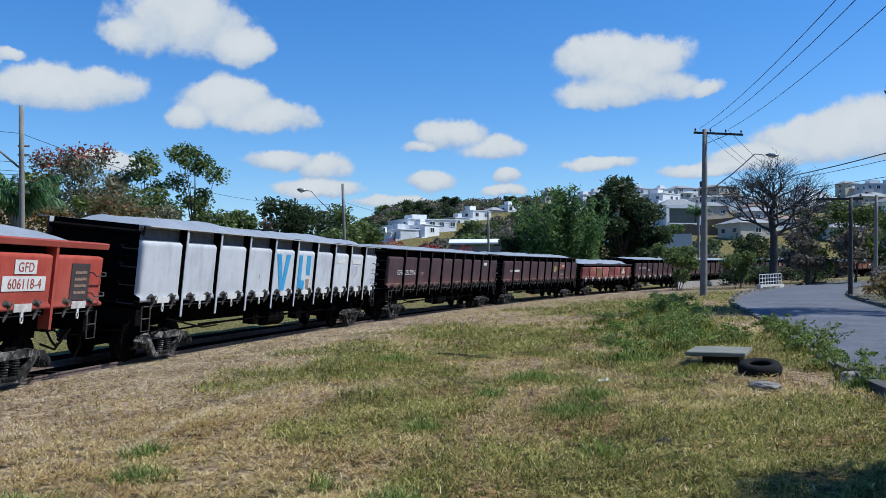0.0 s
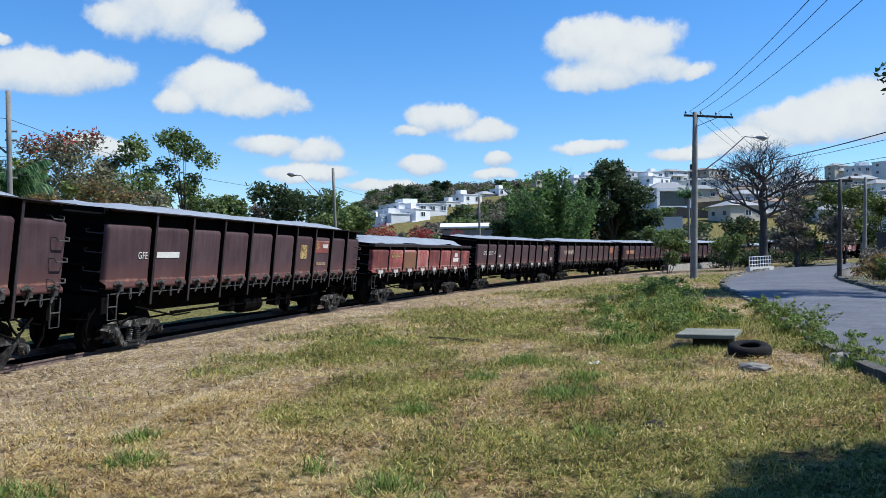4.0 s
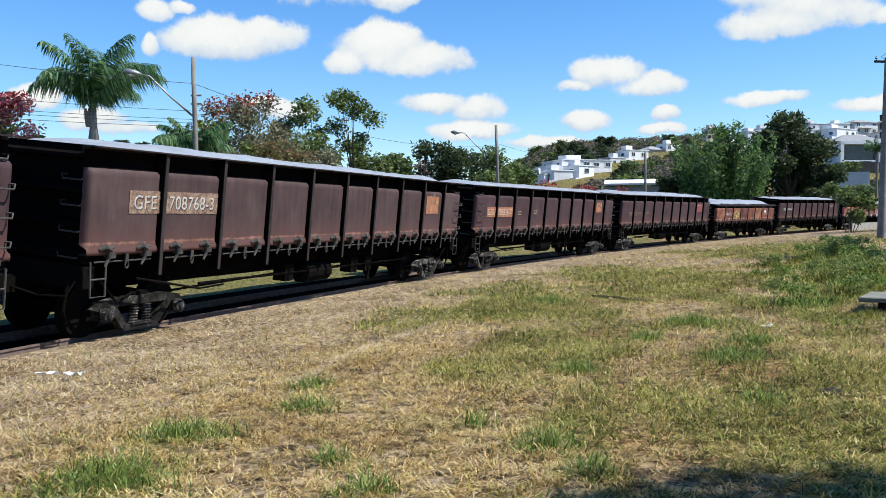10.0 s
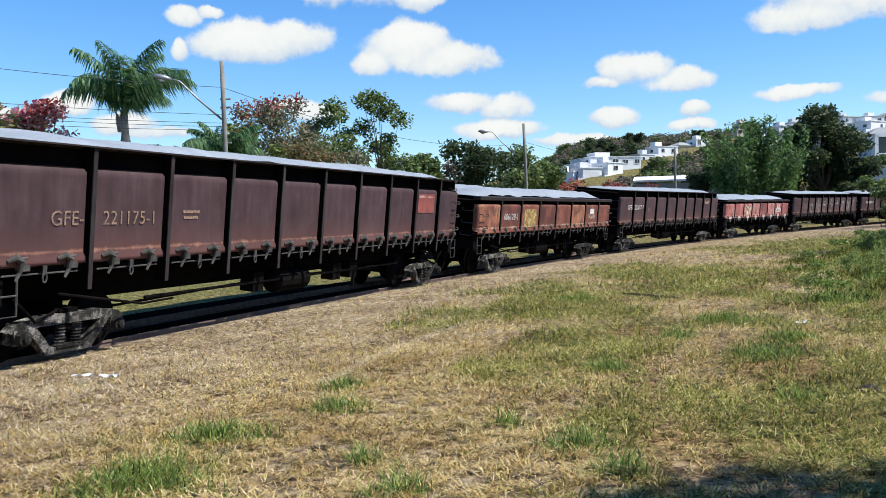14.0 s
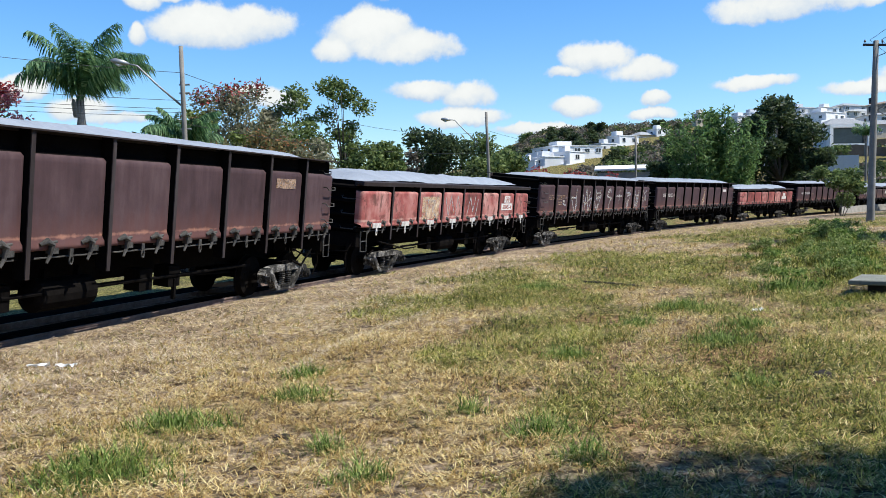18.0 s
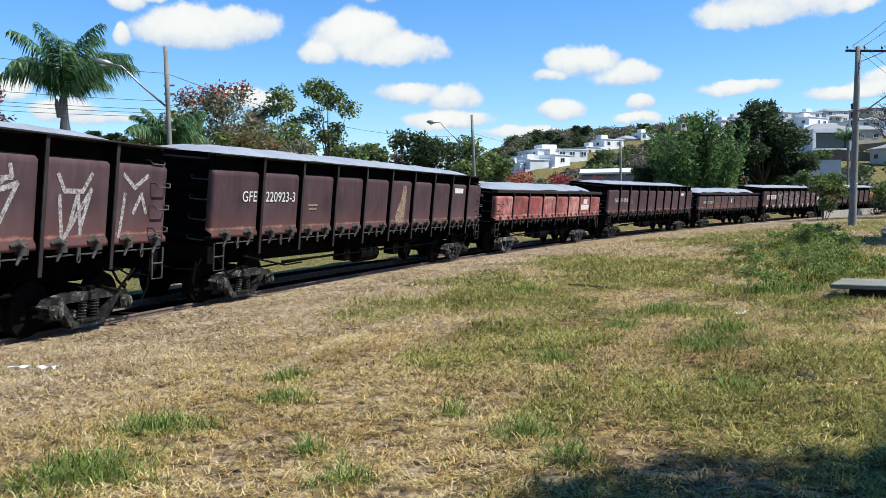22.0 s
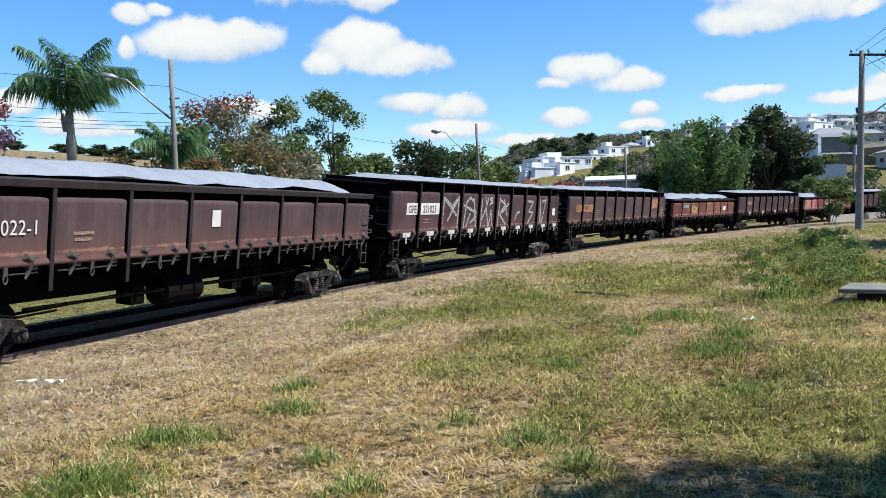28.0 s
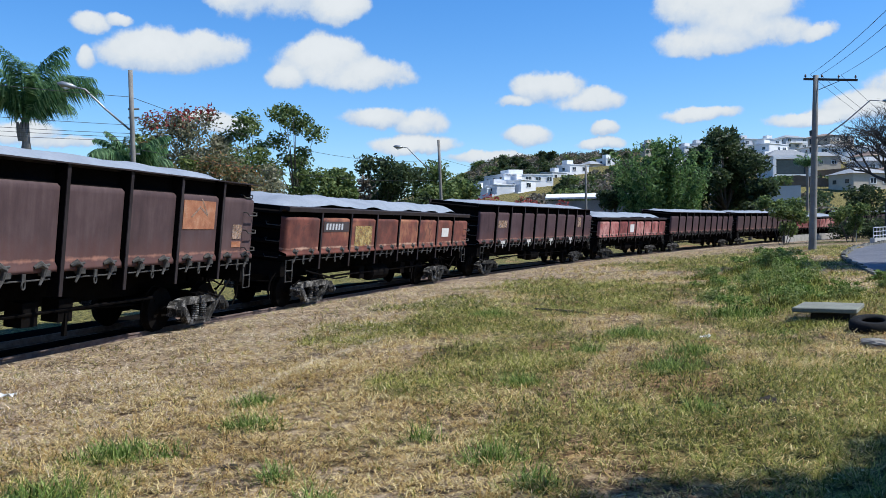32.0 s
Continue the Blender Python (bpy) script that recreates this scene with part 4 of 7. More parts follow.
NAMES = {id(RED): "bright red", id(WHITE): "pale grey", id(BROWN): "dark brown", id(DULL): "dull brown", id(OLD_RED): "worn red", id(OCHRE_RED): "stained brown-red"}
at_u = 0.0
for n_w, (kind, paint, rise, pl) in enumerate(ORDER):
    k_len = kit(kind)["length"]
    words = f"{NAMES[id(paint)]} {'high-sided' if kind == 'tall' else 'low-sided'} steel gondola wagon heaped with pale ore"
    wg = wagon(kind, paint, n_w + 1, rise, words, pl, STENCIL if paint is WHITE else PALE_PLATE)
    TRAIN.append((wg, at_u + FULL[kind] / 2 - 0.65, k_len, kind))
    at_u += FULL[kind]

# metres that the train has come, second by second
RUN_T = [0, 6, 9, 13, 19, 23, 28, 32]
RUN_Q = [-23.8, 30.25, 58.65, 95.85, 152.8, 191.35, 239.7, 278.7]


def come(t):
    """Travel at t: a smooth curve through the table."""
    i = max(0, min(len(RUN_T) - 2, int(np.searchsorted(RUN_T, t, "right")) - 1))

    def slope(j):
        a, b = max(0, j - 1), min(len(RUN_T) - 1, j + 1)
        return (RUN_Q[b] - RUN_Q[a]) / (RUN_T[b] - RUN_T[a])

    h = RUN_T[i + 1] - RUN_T[i]
    u = (t - RUN_T[i]) / h
    return ((2 * u ** 3 - 3 * u ** 2 + 1) * RUN_Q[i] + (u ** 3 - 2 * u ** 2 + u) * h * slope(i)
            + (-2 * u ** 3 + 3 * u ** 2) * RUN_Q[i + 1] + (u ** 3 - u ** 2) * h * slope(i + 1))


def wagon_pose(u, length, kind, t):
    s = u - come(t)
    a, b = length / 2 - BOGIE[kind], track
    x1, y1, _ = b(s - a)
    x2, y2, _ = b(s + a)
    z1, z2 = base_z(x1), base_z(x2)
    flat = math.hypot(x2 - x1, y2 - y1)
    return pose((x1 + x2) / 2, (y1 + y2) / 2, (z1 + z2) / 2 + CANT / 2, 6.4, -math.degrees(math.atan2(z2 - z1, flat)), math.degrees(math.atan2(y2 - y1, x2 - x1)))


def motions():
    """The train rolls along its curve."""
    for wg, u, length, kind in TRAIN:
        walk(wg, [(t, wagon_pose(u, length, kind, t)) for t in range(33)])
    # wheels turn as they roll past
    for n, a, s, wheel in ROLLING:
        u = TRAIN[n][1]
        near = [k / 30 for k in range(1, 960) if 27 < u - come(k / 30) < 62]
        if not near:
            continue
        turn = [math.degrees((come(t) - come(near[0])) / 0.42) for t in near]
        walk(wheel, [(0, pose(a, 0, 0.42))] + [(t, pose(a, 0, 0.42, 0, -v, 0)) for t, v in zip(near, turn)] + [(32, pose(a, 0, 0.42, 0, -turn[-1], 0))] * (near[-1] < 31.9))

# ---- plants ----
def leaf_material(name, dark, mid, light, through_light=0.35, patchy=0.0):
    m = bpy.data.materials.new(name)
    m.use_nodes = True
    t = m.node_tree
    b = t.nodes["Principled BSDF"]
    r = t.nodes.new("ShaderNodeNewGeometry").outputs["Random Per Island"]
    if patchy:
        spot = noise_node(t, 0.75, 4, 0.6, t.nodes.new("ShaderNodeTexCoord").outputs["Object"])
        r = math_node(t, "ADD", r, math_node(t, "MULTIPLY", math_node(t, "SUBTRACT", spot, 0.5), patchy))
    c = ramp(t, [(0.0, dark), (0.55, mid), (1.0, light)], r, REFLECT)
    t.links.new(c, b.inputs["Base Color"])
    b.inputs["Roughness"].default_value = 0.6
    b.inputs["Specular IOR Level"].default_value = 0.25
    tr = t.nodes.new("ShaderNodeBsdfTranslucent")
    t.links.new(c, tr.inputs[0])
    mx = t.nodes.new("ShaderNodeMixShader")
    mx.inputs[0].default_value = through_light
    t.links.new(b.outputs[0], mx.inputs[1])
    t.links.new(tr.outputs[0], mx.inputs[2])
    t.links.new(mx.outputs[0], t.nodes["Material Output"].inputs[0])
    return m


LEAF = leaf_material("green_leaves", (0.05, 0.08, 0.022), (0.14, 0.20, 0.06), (0.29, 0.35, 0.13), 0.45)
LEAF_DARK = leaf_material("dark_green_leaves", (0.024, 0.038, 0.018), (0.06, 0.09, 0.036), (0.12, 0.16, 0.068), 0.4)
LEAF_YELLOW = leaf_material("yellow_green_leaves", (0.06, 0.08, 0.02), (0.14, 0.19, 0.045), (0.25, 0.29, 0.09))
LEAF_BAMBOO = leaf_material("bamboo_leaves", (0.05, 0.10, 0.03), (0.13, 0.23, 0.07), (0.26, 0.37, 0.13), 0.45)
LEAF_RUST = leaf_material("rust_and_green_leaves", (0.09, 0.105, 0.045), (0.24, 0.225, 0.095), (0.48, 0.20, 0.10), 0.45)
LEAF_AIRY = leaf_material("grey_green_leaves", (0.11, 0.12, 0.07), (0.24, 0.24, 0.14), (0.40, 0.36, 0.24), 0.45)
LEAF_RED = leaf_material("red_blossom", (0.20, 0.03, 0.03), (0.40, 0.06, 0.055), (0.56, 0.15, 0.12))
LEAF_PINK = leaf_material("pink_blossom", (0.34, 0.07, 0.13), (0.62, 0.24, 0.28), (0.78, 0.48, 0.44), 0.45)
LEAF_DRY = leaf_material("dry_grey_twigs", (0.09, 0.078, 0.06), (0.18, 0.155, 0.12), (0.30, 0.26, 0.20), 0.2)
LEAF_PALM = leaf_material("palm_leaflets", (0.035, 0.09, 0.04), (0.12, 0.25, 0.10), (0.32, 0.48, 0.24), 0.5)
STRAW = leaf_material("straw_blades", (0.14, 0.07, 0.02), (0.62, 0.42, 0.14), (1.0, 0.86, 0.46), 0.3, 1.1)
BLEACHED = leaf_material("bleached_straw", (0.16, 0.10, 0.065), (0.64, 0.50, 0.35), (1.0, 0.88, 0.70), 0.3, 1.1)
BLADE = leaf_material("green_blades", (0.03, 0.036, 0.005), (0.18, 0.20, 0.027), (0.56, 0.54, 0.145), 0.34, 1.4)
LUSH = leaf_material("lush_green_blades", (0.03, 0.06, 0.008), (0.165, 0.26, 0.043), (0.47, 0.56, 0.18), 0.42)
WEED = leaf_material("broad_weed_leaves", (0.07, 0.105, 0.018), (0.22, 0.285, 0.07), (0.46, 0.50, 0.20), 0.42)
BARK = material("rough_bark", [(0.3, (0.05, 0.042, 0.035)), (0.7, (0.14, 0.12, 0.10))], 3, 0.95, 0, 0.8)
PALM_BARK = material("ringed_palm_bark", [(0.3, (0.14, 0.125, 0.11)), (0.7, (0.27, 0.245, 0.22))], 3, 0.9, 0, 0.6)
DARK_BARK = material("dark_bark", [(0.3, (0.03, 0.027, 0.025)), (0.7, (0.075, 0.067, 0.062))], 3, 0.95, 0, 0.6)
WOOD_CHIP = leaf_material("dark_wood_splinters", (0.03, 0.022, 0.017), (0.09, 0.066, 0.05), (0.20, 0.155, 0.12), 0.0)
rng = np.random.default_rng(11)


def tri_mesh(name, verts, per, mat):
    """A mesh of many loose leaves, each of per corners."""
    n = len(verts) // per
    me = bpy.data.meshes.new(name)
    me.vertices.add(len(verts))
    me.vertices.foreach_set("co", np.asarray(verts, np.float32).ravel())
    me.loops.add(n * per)
    me.loops.foreach_set("vertex_index", np.arange(n * per, dtype=np.int32))
    me.polygons.add(n)
    me.polygons.foreach_set("loop_start", np.arange(0, n * per, per, dtype=np.int32))
    me.polygons.foreach_set("loop_total", np.full(n, per, np.int32))
    me.update()
    me.validate()
    me.materials.append(mat)
    return me


def leaf_verts(p, size, droop=0.0, narrow=0.5):
    """Loose pointed leaves at the places p."""
    n = len(p)
    a = rng.normal(size=(n, 3))
    a[:, 2] = a[:, 2] * 0.7 - droop
    a /= np.linalg.norm(a, axis=1)[:, None]
    b = np.cross(a, rng.normal(size=(n, 3)))
    b /= np.linalg.norm(b, axis=1)[:, None] + 1e-9
    s = (size * rng.uniform(0.6, 1.35, n))[:, None]
    return np.stack([p - a * s * 0.5, p + b * s * narrow * 0.5, p + a * s * 0.5, p - b * s * narrow * 0.5], 1).reshape(-1, 3)


def blob_points(blobs, n, fill=0.45):
    """Places spread through round masses of leaves, thicker at their skins."""
    v = np.array([b[3] * b[3] for b in blobs])
    which = rng.choice(len(blobs), n, p=v / v.sum())
    d = rng.normal(size=(n, 3))
    d /= np.linalg.norm(d, axis=1)[:, None]
    r = rng.uniform(0, 1, n) ** fill
    B = np.array([b[:4] for b in blobs])[which]
    q = np.array([b[4] if len(b) > 4 else 0.8 for b in blobs])[which]
    wob = 1 + 0.22 * np.sin(d[:, 0] * 5 + which) * np.cos(d[:, 1] * 4 + which * 2)
    out = B[:, :3] + d * (r * B[:, 3] * wob)[:, None] * np.stack([np.ones(n), np.ones(n), q], 1)
    return out


def crown_blobs(h0, h1, spread, n, seed, lean=(0, 0), size=1.0):
    """Round masses filling a crown from h0 to h1."""
    g = np.random.default_rng(seed)
    out = []
    for k in range(n):
        u = g.uniform(0.08, 0.95)
        prof = math.sin(math.pi * (0.18 + 0.72 * u)) ** 0.7
        a, rr = g.uniform(0, 2 * math.pi), spread * prof * g.uniform(0.25, 0.85)
        r = size * spread * g.uniform(0.36, 0.58) * (0.75 + 0.35 * prof)
        out.append((lean[0] * u + rr * math.cos(a), lean[1] * u + rr * math.sin(a), h0 + (h1 - h0) * u, r, 0.75))
    return out


def limbs(blobs, trunk_top, base_r, bark, parent, keep=9, joined_limbs=False):
    bm = bmesh.new()
    t = Vector(trunk_top)
    mid1 = Vector((t.x * 0.4 + 0.08 * t.z * math.sin(t.z), t.y * 0.5, t.z * 0.5))
    tube(bm, [(0, 0, -0.4), (0.02, 0, 0.15), mid1, t], [base_r * 1.35, base_r, base_r * 0.82, base_r * 0.62], 8)
    part("trunk", bm, bark, parent, smooth=True)
    bm = bmesh.new()
    for b in blobs[:keep]:
        if not joined_limbs:
            bm.free()
            bm = bmesh.new()
        e = Vector(b[:3])
        m = t.lerp(e, 0.5) + Vector((0, 0, 0.08 * (e - t).length))
        tube(bm, [t - Vector((0, 0, 0.3)), m, e], [base_r * 0.45, base_r * 0.28, base_r * 0.1], 5)
        if not joined_limbs:
            part("limb", bm, bark, parent, smooth=True)
            bm = bmesh.new()
    if joined_limbs:
        part("branchwork", bm, bark, parent, smooth=True)
    else:
        bm.free()


def tree(x, y, top, spread, leaf_mat, size, count, label, seed, trunk=0.35, bark=BARK, r=0.16, nb=9, z=None, group="trees", name="tree", fill=0.45, droop=0.0, extra=None, category="tree", lean=(0, 0), clump=1.0, joined_limbs=False):
    """A tree with trunk, limbs and a crown of loose leaves."""
    z = land_z(x, y) if z is None else z
    h = top - z
    e = thing(name, Matrix.Translation((x, y, z)), label, category, group)
    blobs = crown_blobs(h * trunk, h * 0.98, spread, nb, seed, lean, clump)
    top_b = max(b[2] + b[3] * 0.7 for b in blobs)
    blobs = [(a, b, c * h / top_b, d, f) for a, b, c, d, f in blobs]
    limbs(blobs, (0.1 * spread, 0.05 * spread, h * (trunk + 0.06)), r, bark, e, 16, joined_limbs)
    part("crown", tri_mesh("crown", leaf_verts(blob_points(blobs, int(count * 1.9), fill), size, droop), 4, leaf_mat), None, e)
    if extra:
        mat, cnt, top_only = extra
        high = sorted(blobs, key=lambda b: -b[2])[:top_only]
        high = [(a, b, c + 0.25 * d, d * 0.8, f) for a, b, c, d, f in high]
        part("blossom", tri_mesh("blossom", leaf_verts(blob_points(high, cnt, 0.3), size), 4, mat), None, e)
    return e


def bush(x, y, top, spread, leaf_mat, size, count, label, seed, name="bush", z=None, group="bushes", category="bush", flat=0.8):
    z = land_z(x, y) if z is None else z
    h = top - z
    e = thing(name, Matrix.Translation((x, y, z)), label, category, group)
    g = np.random.default_rng(seed)
    blobs = [(g.uniform(-0.7, 0.7) * spread, g.uniform(-0.7, 0.7) * spread, h * g.uniform(0.2, 0.72), spread * g.uniform(0.32, 0.55), flat) for _ in range(8)]
    t = max(b[2] + b[3] * b[4] for b in blobs)
    blobs = [(a, b, c * h / t, d * min(1, h / t + 0.15), f) for a, b, c, d, f in blobs]
    bm = bmesh.new()
    for b in blobs[:5]:
        tube(bm, [(b[0] * 0.2, b[1] * 0.2, -0.1), (b[0] * 0.6, b[1] * 0.6, b[2] * 0.5), b[:3]], [0.035, 0.025, 0.01], 5)
    part("stem", bm, BARK, e)
    part("leaves", tri_mesh("leaves", leaf_verts(blob_points(blobs, count, 0.5), size), 4, leaf_mat), None, e)
    return e


# -- behind the track, from the palm to the town --
tree(-25.6, 37.0, 8.0, 2.6, LEAF, 0.30, 2600, "flowering tree with red and pink blossom over green leaves", 3, extra=(LEAF_PINK, 1500, 5), r=0.14)
tree(-22.9, 36.8, 7.5, 1.5, LEAF_PINK, 0.22, 1100, "thin flowering tree with pink blossom", 4, r=0.09, extra=(LEAF_RED, 500, 4))
tree(-16.9, 49.2, 9.3, 3.3, LEAF_AIRY, 0.24, 3000, "airy tree with sparse grey-green leaves and red blossom at its top", 5, extra=(LEAF_RED, 420, 4), r=0.12, fill=0.7, nb=18, clump=0.75, trunk=0.3)
bush(-16.0, 44.6, 7.3, 1.5, LEAF_YELLOW, 0.28, 1500, "yellow-green bush with long leaves", 6)
bush(-18.3, 41.4, 6.5, 1.8, LEAF_RUST, 0.24, 2300, "hedge bush with rust-red and green leaves", 7, group="hedge behind the track")
bush(-15.6, 43.0, 6.9, 2.0, LEAF_RUST, 0.24, 2600, "hedge bush with rust-red and green leaves", 8, group="hedge behind the track")
bush(-13.2, 45.8, 6.6, 2.0, LEAF_RUST, 0.24, 2500, "hedge bush with rust-red and green leaves", 9, group="hedge behind the track")
bush(-11.0, 47.4, 6.1, 1.8, LEAF_AIRY, 0.24, 2000, "hedge bush with grey-green leaves", 19, group="hedge behind the track")
bush(-20.6, 40.0, 5.4, 1.7, LEAF_DRY, 0.26, 1200, "bare grey scrub bush", 29, group="hedge behind the track")
tree(-14.2, 53.2, 9.4, 2.5, LEAF, 0.26, 3000, "tall green tree with an open crown", 10, r=0.12, trunk=0.3, nb=16, clump=0.72, fill=0.6)
tree(-12.0, 56.4, 10.4, 2.5, LEAF, 0.24, 2700, "slender tall tree with loose leaf clusters", 12, r=0.1, trunk=0.36, nb=18, clump=0.6, fill=0.6)
tree(-16.0, 52.4, 8.2, 2.4, LEAF_AIRY, 0.26, 2600, "grey-green tree with an open crown", 13, r=0.1, trunk=0.3, nb=14, clump=0.65, fill=0.6)
for i, (x, y, top, sp, m) in enumerate([(-13.8, 70.5, 7.3, 1.7, LEAF), (-11.6, 73.0, 7.6, 1.9, LEAF), (-8.8, 79.5, 9.4, 2.9, LEAF_DARK), (-6.6, 82.0, 8.8, 2.4, LEAF_DARK), (-4.6, 86.0, 9.2, 2.6, LEAF), (-1.6, 91.0, 8.0, 2.6, LEAF), (-10.2, 84.0, 7.6, 2.4, LEAF_DRY)]):
    tree(x, y, top, sp, m, 0.42, 2100, "rounded green tree behind the track" if m is not LEAF_DRY else "grey half-bare tree behind the track", 30 + i, trunk=0.25, r=0.15, group="trees behind the track")
for i, (x, y, top, sp) in enumerate([(-30, 62, 6.0, 2.4), (-26, 66, 6.2, 2.4), (-21.5, 68, 6.0, 2.3), (-17.5, 70, 6.2, 2.2), (-34, 55, 6.0, 2.5)]):
    bush(x, y, top, sp, LEAF_DRY if i % 2 else LEAF_DARK, 0.42, 1300, "dull grey-green scrub by the field", 60 + i, group="scrub behind the track")

# bamboo clump and the dark tree beside it
bamboo = thing("bamboo_clump", Matrix.Translation((21.8, 103.0, land_z(21.8, 103))), "tall feathery green bamboo clump behind the wagons", "bamboo")
g5 = np.random.default_rng(5)
plumes = []
for k in range(34):
    a, rr = g5.uniform(0, 6.28), g5.uniform(0.3, 4.8)
    x, y, hh = rr * math.cos(a), rr * math.sin(a), g5.uniform(9.0, 12.9) * (1 - 0.035 * rr)
    bm = bmesh.new()
    tube(bm, [(x * 0.4, y * 0.4, 0), (x * 0.75, y * 0.75, hh * 0.55), (x * 1.05, y * 1.05, hh * 0.9), (x * 1.3, y * 1.3, hh)], [0.06, 0.05, 0.03, 0.01], 5)
    part("cane", bm, BARK, bamboo)
    for u in np.linspace(0.28, 1.0, 6):
        plumes.append((x * (0.4 + 0.75 * u), y * (0.4 + 0.75 * u), hh * u, 1.75 - 0.85 * u, 1.1))
part("leaves", tri_mesh("leaves", leaf_verts(blob_points(plumes, 22000, 0.6), 0.55, 0.7, 0.34), 4, LEAF_BAMBOO), None, bamboo)
tree(30.6, 109.0, 14.8, 4.9, LEAF_DARK, 0.55, 7000, "large dark green tree beside the bamboo", 21, trunk=0.22, r=0.32, nb=14)
tree(33.6, 108.0, 10.6, 2.7, LEAF_DARK, 0.55, 3600, "dark green tree beside the bamboo", 22, trunk=0.2, r=0.25, nb=10)
tree(16.8, 108.0, 8.4, 2.2, LEAF_DARK, 0.5, 1600, "dark green tree beside the bamboo", 23, trunk=0.2, r=0.22)

# palms
def palm(x, y, top, fronds, length, label, seed, sway=0.35):
    z = land_z(x, y)
    h = top - z
    e = thing("palm_tree", Matrix.Translation((x, y, z)), label, "palm tree", "palms")
    bm = bmesh.new()
    pts, rad = [], []
    for k in range(19):
        u = k / 18
        pts.append((0.12 * math.sin(u * 2.2), 0.05 * u, h * u))
        rad.append((0.20 - 0.05 * u + 0.09 * max(0.0, 1 - abs(u - 0.80) / 0.12)) * (1.06 if k % 2 else 0.97))
    tube(bm, pts, rad, 10)
    part("trunk", bm, PALM_BARK, e, smooth=True)
    bm = bmesh.new()
    for k in range(12):
        a = k * 0.524
        tube(bm, [(0.14 * math.cos(a), 0.14 * math.sin(a), h * 0.90), (0.19 * math.cos(a), 0.19 * math.sin(a), h * 0.95), (0.24 * math.cos(a + 0.2), 0.24 * math.sin(a + 0.2), h * 1.01)], [0.07, 0.07, 0.03], 5)
    part("leaf_base_collar", bm, PALM_BARK, e)
    bm = bmesh.new()
    tube(bm, [(0.1, 0.03, h), (0.12, 0.03, h + 0.5), (0.14, 0.02, h + 0.9)], [0.15, 0.12, 0.05], 8)
    part("crown_shaft", bm, LEAF_PALM, e)
    g = np.random.default_rng(seed)
    for k in range(fronds):
        a = 2 * math.pi * k / fronds + g.uniform(-0.25, 0.25)
        rise = radians(g.uniform(64, 84)) if k % 3 else radians(g.uniform(82, 92))
        fall = radians(g.uniform(75, 128)) if k % 3 else radians(g.uniform(50, 110))
        ln = length * g.uniform(0.82, 1.08)
        p = np.array([0.1, 0.03, h - 0.15])
        spine = [p]
        for q in range(12):
            el_q = rise - fall * ((q + 0.5) / 12) ** 1.5
            step_q = np.array([math.cos(el_q) * math.cos(a) + sway * 0.55 * (q / 12) ** 1.3, math.cos(el_q) * math.sin(a), math.sin(el_q)])
            p = p + step_q / np.linalg.norm(step_q) * ln / 12
            spine.append(p)
        spine = np.array(spine)
        vs = []
        for q in range(2, 12):
            d = spine[q + 1] - spine[q]
            d = d / np.linalg.norm(d)
            side = np.cross(d, (0, 0, 1))
            side /= np.linalg.norm(side) + 1e-9
            for n_l in range(7):
                p = spine[q] + (spine[q + 1] - spine[q]) * n_l / 7
                u = (q + n_l / 7) / 12
                ll = length * 0.34 * math.sin(math.pi * min(1, 0.12 + 0.84 * u)) ** 0.6 * g.uniform(0.75, 1.2)
                for sd in (-1, 1):
                    tip = p + sd * side * ll * 0.40 + d * ll * 0.34 + np.array([sway * 0.25 * ll, 0, -ll * g.uniform(0.45, 0.85)])
                    midp = (p + tip) / 2 + sd * side * ll * 0.10 + np.array([0, 0, ll * 0.12])
                    w = d * 0.024
                    vs += [p - w, midp - w * 1.4, tip, midp + w * 1.4]
        fr = part("frond", tri_mesh("frond", np.array(vs), 4, LEAF_PALM), None, e)
        bm = bmesh.new()
        tube(bm, [tuple(v) for v in spine[::2]], [0.045, 0.04, 0.032, 0.025, 0.018, 0.012, 0.006], 5)
        part("midrib", bm, LEAF_PALM, fr)
    return e


palm(-19.7, 37.3, 6.75, 20, 4.2, "tall palm with wind-blown drooping green fronds", 8)
palm(-16.3, 40.4, 4.6, 15, 3.0, "small palm with feathery green fronds", 9, 0.2)
palm(52.5, 140.0, 12.0, 14, 3.0, "dark palm on the slope below the houses", 10, 0.1)
palm(47.0, 142.0, 9.0, 12, 2.4, "small palm on the slope below the houses", 14, 0.1)


